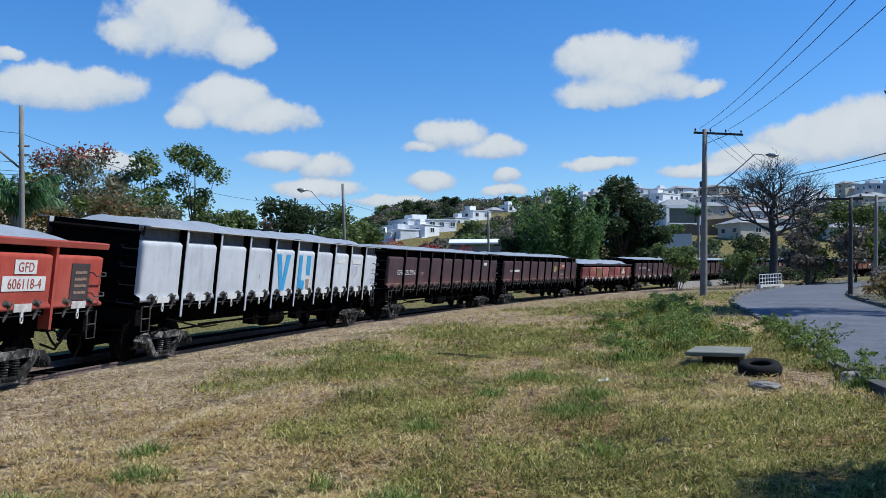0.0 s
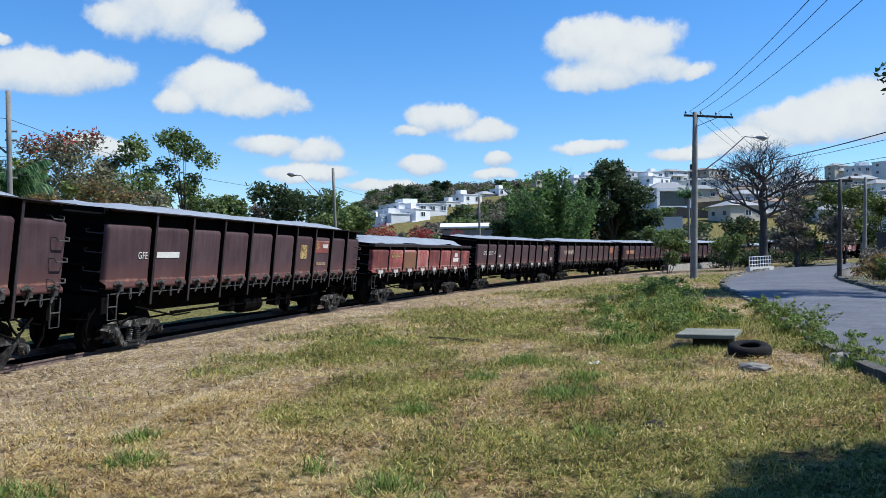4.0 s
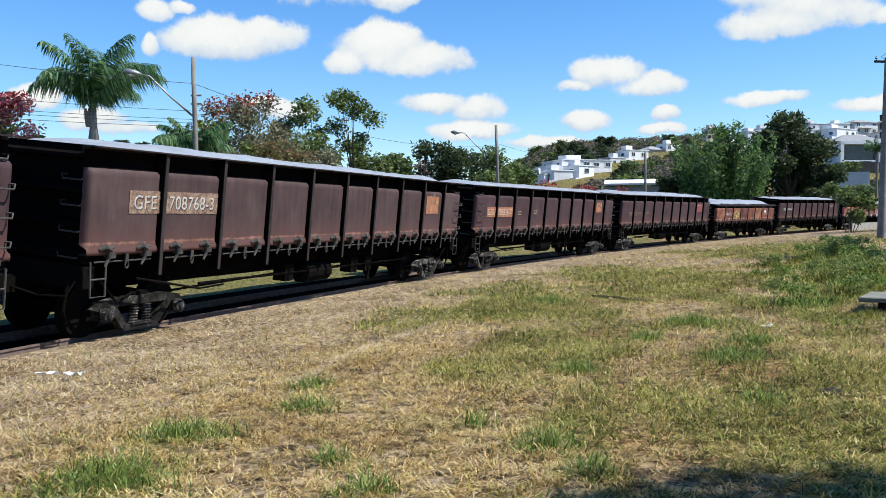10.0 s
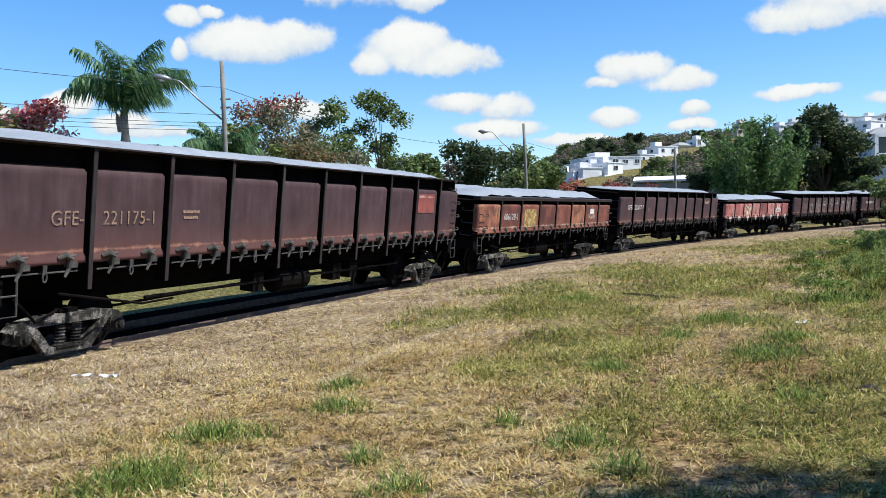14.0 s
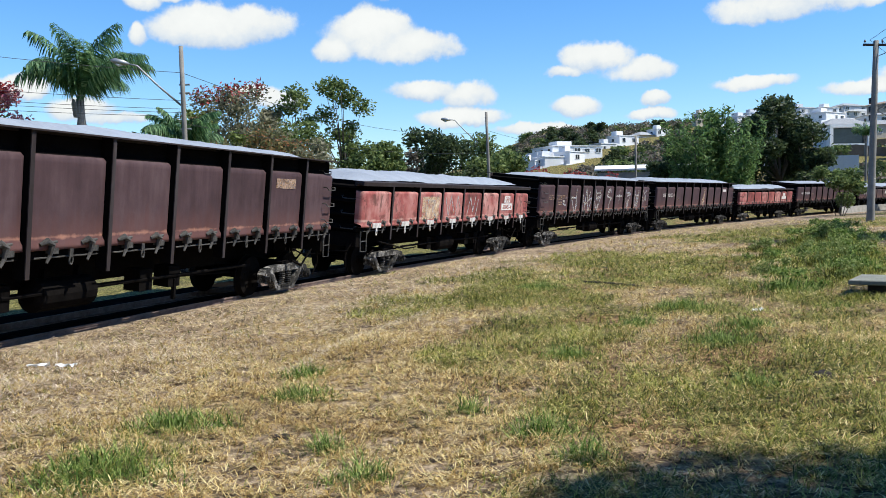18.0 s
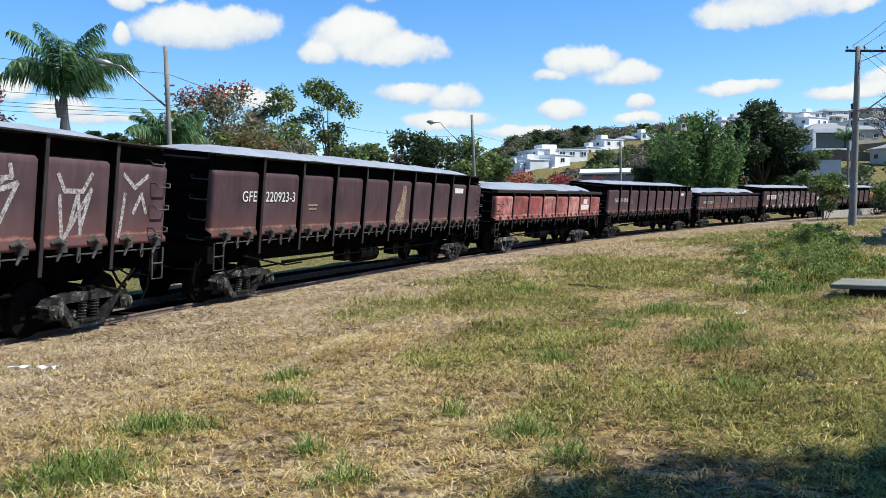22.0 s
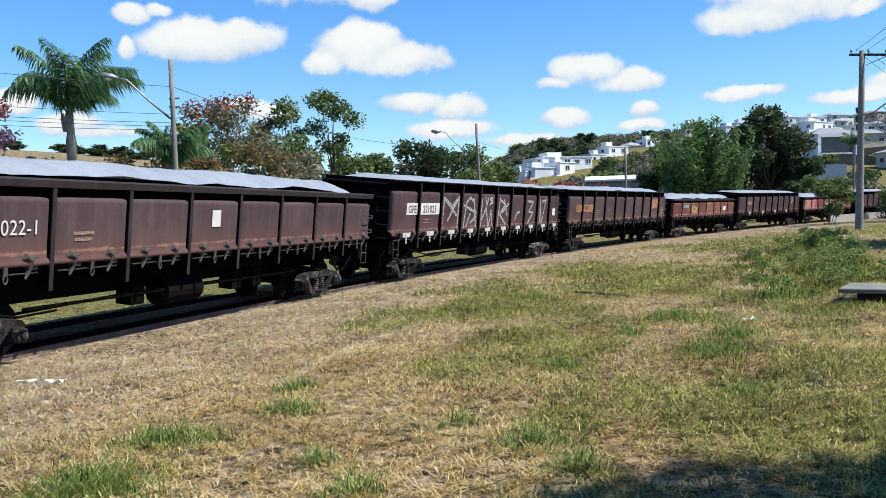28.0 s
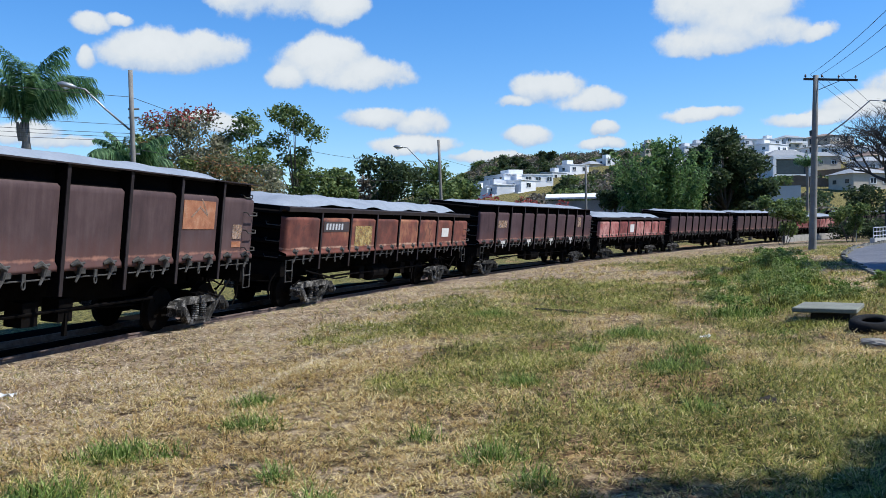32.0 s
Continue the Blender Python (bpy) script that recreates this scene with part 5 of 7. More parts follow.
# the leafless tree by the bridge
def bare_tree(x, y, top, spread, label, seed):
    z = land_z(x, y)
    h = top - z
    e = thing("bare_tree", Matrix.Translation((x, y, z)), label, "tree")
    g = random.Random(seed)
    bm = bmesh.new()
    stem = [Vector(v) for v in ((0, 0, -0.5), (0, 0, 0.4), (0.05, 0, h * 0.25), (0.1, 0, h * 0.42), (-0.15, 0.1, h * 0.58), (0.2, -0.1, h * 0.74))]
    tube(bm, stem, [0.55, 0.42, 0.36, 0.32, 0.22, 0.12], 9)
    part("trunk", bm, DARK_BARK, e, smooth=True)

    def grow(bm, p, d, r, ln, depth):
        q = p + d * ln * 0.55 + Vector((g.uniform(-1, 1), g.uniform(-1, 1), g.uniform(-0.6, 0.8))) * ln * 0.08
        e2 = p + d * ln
        tube(bm, [p, q, e2], [r, r * 0.8, r * 0.6], 5 if depth < 3 else 3, False)
        if depth >= 6 or r < 0.008:
            return
        for _ in range(3 if depth < 5 else 2):
            a = Vector((g.uniform(-1, 1), g.uniform(-1, 1), g.uniform(-0.35, 0.75)))
            nd = (d * 0.75 + a * 0.75).normalized()
            nd.z = nd.z * 0.8 + 0.06
            grow(bm, e2 if g.random() < 0.7 else q, nd.normalized(), r * 0.62, ln * g.uniform(0.74, 0.92), depth + 1)

    for k in range(11):
        a = k * 2.4 + g.uniform(-0.3, 0.3)
        u = 0.40 + 0.34 * k / 10
        foot = stem[3].lerp(stem[5], (u - 0.40) / 0.34)
        bm = bmesh.new()
        d = Vector((math.cos(a), math.sin(a), g.uniform(0.15, 0.55) + 0.5 * (k / 10) ** 2)).normalized()
        grow(bm, foot, d, 0.18 - 0.008 * k, spread * (0.36 - 0.012 * k), 1)
        part("bough", bm, DARK_BARK, e)
    return e


bare_tree(36.0, 77.2, 12.0, 5.0, "large leafless dark tree with spreading boughs", 5)
for i, (x, y, top, sp, m, n) in enumerate([(44.2, 87.6, 7.6, 2.2, LEAF_DRY, 1700), (42.6, 84.0, 5.4, 1.8, LEAF_DRY, 1200), (46.6, 83.0, 6.6, 2.3, LEAF_DRY, 1700), (40.2, 92.0, 6.6, 2.2, LEAF_DARK, 1400), (49.4, 87.2, 10.1, 3.0, LEAF_YELLOW, 2600), (46.4, 90.0, 8.0, 2.4, LEAF_YELLOW, 1500), (53.5, 88.0, 8.2, 2.6, LEAF_YELLOW, 1700), (56.5, 84.0, 9.2, 3.2, LEAF_DARK, 2400), (61.5, 84.0, 10.5, 3.4, LEAF_DARK, 2400), (50.2, 70.0, 6.6, 2.6, LEAF, 1900), (46.8, 61.0, 5.4, 2.4, LEAF, 1700), (55.0, 74.0, 8.0, 3.0, LEAF, 2200)]):
    lab = {id(LEAF_DRY): "grey half-bare tree beyond the bend", id(LEAF_YELLOW): "yellow-green leafy tree beyond the bend", id(LEAF_DARK): "dark green tree beyond the bend", id(LEAF): "green leafy tree beside the road"}[id(m)]
    tree(x, y, top, sp, m, 0.36, n, lab, 80 + i, trunk=0.18, r=0.14, fill=0.6 if m is LEAF_DRY else 0.45, group="trees beyond the bend")
for i, (x, y, top, sp) in enumerate([(38.5, 90.5, 3.2, 2.4), (41.5, 95.5, 3.2, 2.4), (45.5, 96.5, 3.4, 2.6), (49.5, 96.0, 3.4, 2.6), (37.0, 83.5, 2.6, 1.4), (52.0, 80.5, 3.4, 2.4), (45.0, 72.0, 3.0, 2.0)]):
    bush(x, y, top, sp, LEAF_DARK, 0.3, 1200, "dark thicket at the end of the road", 110 + i, group="thicket at the bend")
# shrubs by the pole and along the road
bush(25.6, 73.5, 4.9, 1.8, LEAF, 0.28, 4200, "leafy green bush between pole and wagons", 131)
bush(30.6, 72.4, 4.1, 1.3, LEAF, 0.24, 2400, "green bush beside the yellow sign", 132)
for i, (x, y, top, sp, m) in enumerate([(25.4, 42.2, 2.0, 0.9, LEAF_RUST), (24.2, 39.2, 1.7, 0.8, LEAF_RUST), (27.4, 44.8, 2.3, 1.2, LEAF_DRY), (23.4, 37.0, 1.7, 0.9, LEAF_YELLOW), (22.6, 34.4, 2.1, 1.0, LEAF), (24.0, 36.4, 2.6, 1.3, LEAF_DARK), (21.0, 30.8, 2.0, 1.0, LEAF), (26.2, 38.8, 3.4, 1.6, LEAF), (19.6, 27.2, 1.5, 0.9, LEAF_YELLOW), (20.4, 28.4, 2.4, 1.2, LEAF), (29.8, 47.0, 2.6, 1.4, LEAF_DRY), (32.0, 52.0, 2.4, 1.3, LEAF_DRY), (34.5, 50.0, 3.6, 1.6, LEAF)]):
    bush(x, y, top, sp, m, 0.16, 1100, {id(LEAF_RUST): "dry reddish bush on the roadside", id(LEAF_DRY): "dry straw-grey bush on the roadside", id(LEAF_YELLOW): "yellowing weeds on the roadside", id(LEAF): "green bush on the roadside", id(LEAF_DARK): "dark green bush on the roadside"}[id(m)], 140 + i, group="roadside bushes")
tree(18.4, 26.9, 3.7, 1.0, LEAF, 0.15, 1300, "young roadside tree with two thin stems", 160, trunk=0.4, r=0.05, nb=7, group="roadside trees")
tall = tree(26.6, 31.6, 18.5, 4.3, LEAF, 0.3, 4600, "tall roadside tree whose crown shades the road", 161, trunk=0.68, r=0.22, nb=16, group="roadside trees", lean=(-3.4, 0.0))
low_boughs = [(-8.1, -3.0, 7.3, 0.85, 0.8), (-7.7, -3.3, 6.0, 0.55, 0.7), (-7.3, -3.5, 4.3, 0.7, 0.8), (-7.0, -3.4, 3.0, 0.8, 0.8), (-5.6, -2.0, 8.2, 1.4, 0.8), (-6.2, -2.2, 7.6, 0.7, 0.8), (-5.3, -2.2, 4.9, 0.9, 0.7), (-4.6, -2.0, 6.4, 0.8, 0.7)]
for b in low_boughs[::2]:
    bm = bmesh.new()
    tube(bm, [(0.2, 0, b[2] + 0.4), (-2.6, -1.0, b[2] + 1.0), b[:3]], [0.09, 0.06, 0.02], 6)
    part("bough", bm, BARK, tall, smooth=True)
part("lower_crown", tri_mesh("lower_crown", leaf_verts(blob_points(low_boughs, 2600, 0.55), 0.22, 0.3), 4, LEAF), None, tall)
tree(28.4, 38.0, 6.6, 2.2, LEAF, 0.22, 1500, "green leafy roadside tree", 162, trunk=0.3, r=0.14, group="roadside trees")
tree(17.0, 13.6, 8.6, 2.3, LEAF_DARK, 0.26, 2600, "leafy roadside tree that shades the near end of the road", 163, trunk=0.5, r=0.16, nb=10, group="roadside trees")
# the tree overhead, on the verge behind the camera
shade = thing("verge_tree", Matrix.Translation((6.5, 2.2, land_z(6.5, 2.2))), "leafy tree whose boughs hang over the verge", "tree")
sb = [(0.6, 2.0, 7.0, 1.9, 0.7), (-0.4, 1.6, 7.2, 1.5, 0.7), (2.4, 3.4, 7.0, 1.6, 0.7), (1.6, 0.3, 7.8, 1.9, 0.7), (3.2, 2.4, 8.0, 1.8, 0.7), (-1.0, 0.4, 7.0, 1.3, 0.7), (3.4, 4.2, 6.8, 1.2, 0.7), (0.8, -1.2, 7.6, 2.0, 0.7)]
sb = [(a + 0.2, b - 1.35, *c) for a, b, *c in sb]
# extra unseen crown behind the camera, added only to block skylight
sb += [(2.2, -4.2, 6.6, 2.2, 0.7), (4.6, -2.6, 6.4, 2.3, 0.7), (5.2, -6.0, 6.2, 2.6, 0.7), (-0.6, -5.2, 6.4, 2.2, 0.7), (1.6, -8.2, 5.8, 2.6, 0.7), (7.6, -4.2, 5.6, 2.4, 0.7)]
limbs(sb, (0.3, 0.4, 4.4), 0.2, BARK, shade, 15)
part("crown", tri_mesh("crown", leaf_verts(blob_points(sb, 52000, 0.5), 0.28), 4, LEAF_DARK), None, shade)


# ---- weeds and grass ----
def surface(x, y):
    z = land(x, y)
    off = off_track(x, y)
    r = np.array([noise.fractal(Vector((a * 0.5, b * 0.5, 1.0)), 0.8, 2.0, 3) for a, b in zip(x, y)])
    return z + 0.05 * r * sm(2.0, 4.0, off) - 0.07 * sm(6, 2, off) + 0.015 * sm(2.0, 1.5, off) - 0.055 * sm(1.6, 1.0, off)


def blade_verts(x, y, z, length, width, low, high, bent=True):
    n = len(x)
    a, t = rng.uniform(0, 2 * math.pi, n), np.radians(rng.uniform(low, high, n))
    length, width = np.asarray(length), np.asarray(width)
    d = np.stack([np.cos(a) * np.cos(t), np.sin(a) * np.cos(t), np.sin(t)], 1) * length[:, None]
    s = np.stack([-np.sin(a), np.cos(a), 0 * a], 1) * width[:, None] / 2
    p = np.stack([x, y, z], 1)
    m = p + d * 0.5 + rng.normal(size=(n, 3)) * length[:, None] * 0.10 + np.array([0, 0, 1]) * (0.08 * length[:, None])
    if not bent:
        return np.stack([p - s, p + s, p + d + s * 0.25, p + d - s * 0.25], 1).reshape(-1, 3)
    return np.stack([p - s, p + s, m + s * 0.8, m - s * 0.8, m - s * 0.8, m + s * 0.8, p + d + s * 0.15, p + d - s * 0.15], 1).reshape(-1, 3)


def grass(name, bands, mat, wanted, size, low, high, label):
    vs = []
    for y0, y1, x0, x1, n, wide in bands:
        x, y = rng.uniform(x0, x1, n), rng.uniform(y0, y1, n)
        ok = (road_depth(x, y) < -0.25) & (off_track(x, y) > 1.05) & (x > np.interp(y, TRACK_Y[1600:2600], TRACK_X[1600:2600]))
        x, y = x[ok], y[ok]
        ok = rng.uniform(0, 1, len(x)) < wanted(x, y) * matted(x, y) * (1 - 0.45 * bareness(x, y) * sm(4, 6, off_track(x, y)))
        x, y = x[ok], y[ok]
        vs.append(blade_verts(x, y, surface(x, y) + rng.uniform(-0.005, 0.05, len(x)), size * rng.uniform(0.5, 1.5, len(x)) * (1 + wide * 55), np.full(len(x), wide), low, high, y1 < 12))
    ob = new(name, tri_mesh(name, np.concatenate(vs), 4, mat))
    return tagged(ob, label, "grass", kind="stuff")


def matted(x, y):
    """Small clumps and bare gaps in the sward."""
    g = np.random.default_rng(77)
    v = np.zeros_like(x)
    for _ in range(9):
        a, lam, ph = g.uniform(0, 6.283), g.uniform(0.16, 0.5), g.uniform(0, 6.283)
        v += np.sin((x * np.cos(a) + y * np.sin(a)) * 6.283 / lam + ph + 2 * np.sin(x * 1.3 + y * 0.7 + ph))
    return np.clip(0.54 + 0.40 * v, 0.06, 1.0)


TUFTS = [(-2.58, 4.93, 0.42), (-2.58, 6.21, 0.42), (-2.14, 8.25, 0.29), (-1.9, 7.16, 0.29), (-1.33, 5.61, 0.16), (0.09, 5.89, 0.3), (-0.42, 6.56, 0.14), (2.14, 9.64, 0.4), (0.46, 9.07, 0.3), (0.34, 5.19, 0.2), (1.4, 11.32, 0.3), (0.29, 16.89, 0.5), (2.6, 10.6, 0.4), (2.3, 12.8, 0.5), (1.9, 7.4, 0.22), (-0.95, 4.9, 0.22)]


def tufty(x, y):
    t = np.zeros_like(x)
    for a, b, r in TUFTS:
        t = np.maximum(t, np.clip(1.15 - np.hypot(x - a, y - b) / r, 0, 1))
    return t


NEAR_BANDS = [(3.4, 7, -5.5, 5, 150000, 0.0058), (7, 11, -7, 7, 150000, 0.0076), (11, 18, -7, 9, 130000, 0.011), (18, 30, -5, 12, 80000, 0.018), (30, 62, 2, 26, 62000, 0.026)]
grass("dry_grass", NEAR_BANDS, STRAW, lambda x, y: 1.0 - 0.6 * sm(0.35, 0.8, greenness(x, y)) - 0.6 * sm(6.5, 3.0, off_track(x, y)) - 0.4 * (tufty(x, y) > 0.3), 0.062, -6, 22, "dry straw-coloured grass, cut short and matted")
grass("bleached_grass", [b for b in NEAR_BANDS if b[1] < 31], BLEACHED, lambda x, y: 0.7 * sm(6.5, 3.0, off_track(x, y)), 0.066, -6, 20, "bleached pale straw along the track")
grass("green_grass", NEAR_BANDS, BLADE, lambda x, y: 0.06 + 0.8 * sm(0.3, 0.72, greenness(x, y)), 0.058, 4, 48, "green grass patches among the straw")


def tussocks(name, bands, mat, wanted, label):
    """Small upright clumps of blades, thick in places: area, clumps, blades in each, height, blade width."""
    vs = []
    for y0, y1, x0, x1, n, per, tall_t, wide in bands:
        x, y = rng.uniform(x0, x1, n), rng.uniform(y0, y1, n)
        ok = (road_depth(x, y) < -0.3) & (off_track(x, y) > 1.5) & (x > np.interp(y, TRACK_Y[1600:2600], TRACK_X[1600:2600]))
        x, y = x[ok], y[ok]
        ok = rng.uniform(0, 1, len(x)) < wanted(x, y)
        x, y = np.repeat(x[ok], per), np.repeat(y[ok], per)
        h = np.repeat(tall_t * rng.uniform(0.5, 1.3, ok.sum()), per) * rng.uniform(0.6, 1.2, len(x))
        x, y = x + rng.normal(0, tall_t * 0.42, len(x)), y + rng.normal(0, tall_t * 0.42, len(x))
        vs.append(blade_verts(x, y, surface(x, y) - 0.01, h, np.full(len(x), wide), 22, 75, y1 < 14))
    return tagged(new(name, tri_mesh(name, np.concatenate(vs), 4, mat)), label, "grass", kind="stuff")


CLUMPS = [(3.6, 8, -5, 5, 650, 26, 0.065, 0.007), (8, 14, -6, 7.5, 1200, 24, 0.075, 0.010), (14, 24, -4, 10, 1600, 18, 0.085, 0.015), (24, 44, 0, 18, 1700, 12, 0.11, 0.022)]
tussocks("green_tussocks", CLUMPS, BLADE, lambda x, y: (0.04 + 0.9 * sm(0.45, 0.8, greenness(x, y))) * (1 - 0.8 * bareness(x, y)), "uneven green tussocks standing out of the cut grass")
tussocks("straw_tussocks", CLUMPS, STRAW, lambda x, y: (0.15 + 0.45 * sm(0.8, 0.4, greenness(x, y))) * sm(2.2, 4.5, off_track(x, y)), "yellow straw tussocks standing out of the cut grass")
SWATH_X, SWATH_Y = [-2.39, -2.26, -2.1, -1.83, -1.43], [8.46, 9.65, 10.9, 12.04, 13.57]
# a trodden line where pale straw has gathered
n = 1100
u = rng.uniform(0, 1, n)
x = np.interp(u, [0, 0.25, 0.5, 0.75, 1], SWATH_X) + rng.normal(0, 0.05, n)
y = np.interp(u, [0, 0.25, 0.5, 0.75, 1], SWATH_Y) + rng.normal(0, 0.06, n)
swath = tri_mesh("straw_swath", blade_verts(x, y, surface(x, y) + rng.uniform(0, 0.04, n), rng.uniform(0.06, 0.16, n), np.full(n, 0.007), -4, 15), 4, leaf_material("pale_straw", (0.4, 0.3, 0.19), (0.68, 0.56, 0.38), (0.9, 0.8, 0.6), 0.2))
tagged(new("straw_swath", swath), "line of pale loose straw across the verge", "straw", kind="stuff")
bm_t = []
for a, b, r in TUFTS:
    n = int(min(2000, 3600 * r * r + 420 * r))
    aa, rr = rng.uniform(0, 6.283, n), r * rng.uniform(0, 1, n) ** 0.7 * rng.uniform(0.7, 1.3, n)
    x, y = a + rr * np.cos(aa) * (1 + 0.3 * np.sin(3 * aa + a * 9)), b + 0.9 * rr * np.sin(aa) * (1 + 0.3 * np.cos(2 * aa + b * 7))
    bm_t.append(blade_verts(x, y, surface(x, y) - 0.01, rng.uniform(0.10, 0.28, n) * (1 - 0.4 * rr / r), np.full(n, 0.0085), 6, 62))
tagged(new("grass_tufts", tri_mesh("grass_tufts", np.concatenate(bm_t), 4, LUSH)), "lush green tufts of grass on the verge", "grass", kind="stuff")

# rank weeds: x, y, height, spread; a ridge of them from the slab to the pole, and a fringe along the kerb
n = 150
s_d, off_d = rng.uniform(22, 44, n), 0.75 + rng.gamma(1.6, 0.45, n)
spots = np.array([beside(a, b)[:2] for a, b in zip(s_d, off_d)])
chips = blade_verts(spots[:, 0], spots[:, 1], surface(spots[:, 0], spots[:, 1]) + 0.03, rng.uniform(0.06, 0.26, n), rng.uniform(0.015, 0.04, n), -5, 12)
tagged(new("wood_chips", tri_mesh("wood_chips", chips, 4, WOOD_CHIP)), "dark splinters of wood and bark beside the rail", "debris", kind="stuff")
weed_spots = [(4.5, 15.2, 0.6, 0.7), (5.7, 16.4, 0.65, 0.7), (6.4, 17.6, 0.6, 0.7), (7.0, 19.2, 0.85, 0.9), (7.9, 21.2, 0.8, 0.9), (8.6, 23.6, 0.9, 1.0), (9.4, 26.4, 1.0, 1.0), (10.2, 29.6, 1.05, 1.1), (11.2, 32.6, 1.0, 1.2), (8.0, 25.0, 0.7, 0.9), (9.0, 29.0, 0.9, 1.0), (12.3, 36.0, 1.0, 1.2), (13.4, 40.0, 1.0, 1.2), (7.3, 17.6, 0.45, 0.7), (8.1, 19.4, 0.5, 0.8), (4.4, 12.6, 0.22, 0.5), (4.1, 11.6, 0.18, 0.5), (6.6, 20.6, 0.6, 0.8), (6.2, 13.4, 0.30, 0.40), (4.95, 13.35, 0.34, 0.42), (5.6, 13.05, 0.24, 0.36), (5.2, 18.4, 0.5, 0.8), (6.0, 22.6, 0.5, 0.9), (7.2, 27.0, 0.5, 1.0), (3.3, 11.0, 0.16, 0.5), (3.0, 8.6, 0.16, 0.4), (2.0, 6.6, 0.2, 0.4)]
for q in range(15):
    y_k = 10.6 + q * 0.95
    weed_spots.append((float(np.interp(y_k, RLY, RLX)) - 0.12 + 0.2 * math.sin(q * 2.3), y_k, 0.50 + 0.14 * math.sin(q * 1.7), 0.46))
for i, (x, y, h, sp) in enumerate(weed_spots):
    h, sp = h * 0.72, sp * 0.85
    e = thing("weed_clump", Matrix.Translation((x, y, land_z(x, y) - 0.03)), "rank green grass and weeds on the verge" if i < 27 else "green weeds spilling over the broken kerb", "weeds", "weeds on the verge")
    n = int(1100 * sp + 150)
    aa, rr = rng.uniform(0, 6.283, n), sp * rng.uniform(0, 1, n) ** 0.6
    rr = rr * (1 + 0.3 * np.sin(3 * aa + i) + 0.15 * np.sin(5 * aa + 2 * i))
    high_w = h * rng.uniform(0.25, 0.75, n) * (1.15 - 0.6 * np.clip(rr / sp, 0, 1))
    part("foliage", tri_mesh("foliage", blade_verts(rr * np.cos(aa), rr * np.sin(aa), np.zeros(n), high_w, np.full(n, 0.007 + 0.0005 * y), 25, 82), 4, BLADE if i % 3 else LUSH), None, e)
    g_w = np.random.default_rng(400 + i)
    stems = [(g_w.uniform(-0.65, 0.65) * sp, g_w.uniform(-0.65, 0.65) * sp, h * g_w.uniform(0.35, 0.85), sp * g_w.uniform(0.10, 0.26), 0.7) for _ in range(9)]
    if h > 0.25:
        part("broad_leaves", tri_mesh("broad_leaves", leaf_verts(blob_points(stems, int(720 * sp + 80), 0.7), 0.032 + 0.0017 * y, 0.1, 0.4), 4, WEED if i % 2 else LUSH), None, e)
for i, (x, y, h) in enumerate([(7.75, 14.6, 0.62), (8.1, 15.4, 0.5), (8.9, 18.2, 0.5)]):
    e = thing("kerb_weed", Matrix.Translation((x, y, land_z(x, y) - 0.06)), "tall feathery weed growing through the kerb", "weeds", "weeds in the kerb")
    for k in range(6):
        g_k = random.Random(i * 10 + k)
        lean_x, lean_y = g_k.uniform(-0.35, 0.4), g_k.uniform(-0.3, 0.3)
        pts = [Vector((lean_x * u * u, lean_y * u * u, h * u * g_k.uniform(0.9, 1.05))) for u in (0, 0.35, 0.7, 1.0)]
        bm = bmesh.new()
        tube(bm, pts, [0.008, 0.006, 0.005, 0.003], 5)
        st = part("stem", bm, LEAF, e)
        q = np.array([tuple(pts[1].lerp(pts[3], u)) for u in np.linspace(0, 1, 26)]) + rng.normal(0, 0.035, (26, 3))
        part("leaves", tri_mesh("leaves", leaf_verts(q, 0.085, 0.1, 0.45), 4, WEED), None, st)

# ---- poles and wires ----
POLE = material("grey_concrete_pole", [(0.3, (0.15, 0.14, 0.125)), (0.7, (0.30, 0.28, 0.25))], 2.0, 0.9, 0, 0.3)
WOOD = material("weathered_dark_wood", [(0.3, (0.03, 0.026, 0.023)), (0.7, (0.085, 0.075, 0.065))], 3.0, 0.9, 0, 0.5)
CABLE = material("black_cable", [(0.3, (0.012, 0.012, 0.013)), (0.7, (0.03, 0.03, 0.032))], 3.0, 0.6, 0, 0.0)
GALV = material("galvanised_steel", [(0.3, (0.25, 0.26, 0.27)), (0.7, (0.42, 0.43, 0.44))], 4.0, 0.45, 0.6, 0.1)
LAMP_GLASS = material("clear_lamp_glass", [(0.3, (0.6, 0.62, 0.64)), (0.7, (0.75, 0.76, 0.78))], 4.0, 0.25, 0, 0.0)
PORCELAIN = material("brown_porcelain", [(0.3, (0.05, 0.03, 0.025)), (0.7, (0.10, 0.07, 0.06))], 4.0, 0.3, 0, 0.0)
BAND = material("pale_band_paint", [(0.3, (0.5, 0.48, 0.36)), (0.7, (0.65, 0.62, 0.48))], 4.0, 0.8, 0, 0.1)


def utility_pole(base, top, r0, r1, mat, label, name="utility_pole"):
    e = thing(name, Matrix.Translation(base), label, "utility pole", "utility poles")
    d = Vector(top) - Vector(base)
    bm = bmesh.new()
    tube(bm, [d * u for u in (-0.03, 0.0, 0.25, 0.5, 0.75, 1.0)], [r0, r0, r0 * 0.75 + r1 * 0.25, (r0 + r1) / 2, r0 * 0.25 + r1 * 0.75, r1], 12)
    part("shaft", bm, mat, e, smooth=True)
    return e, d


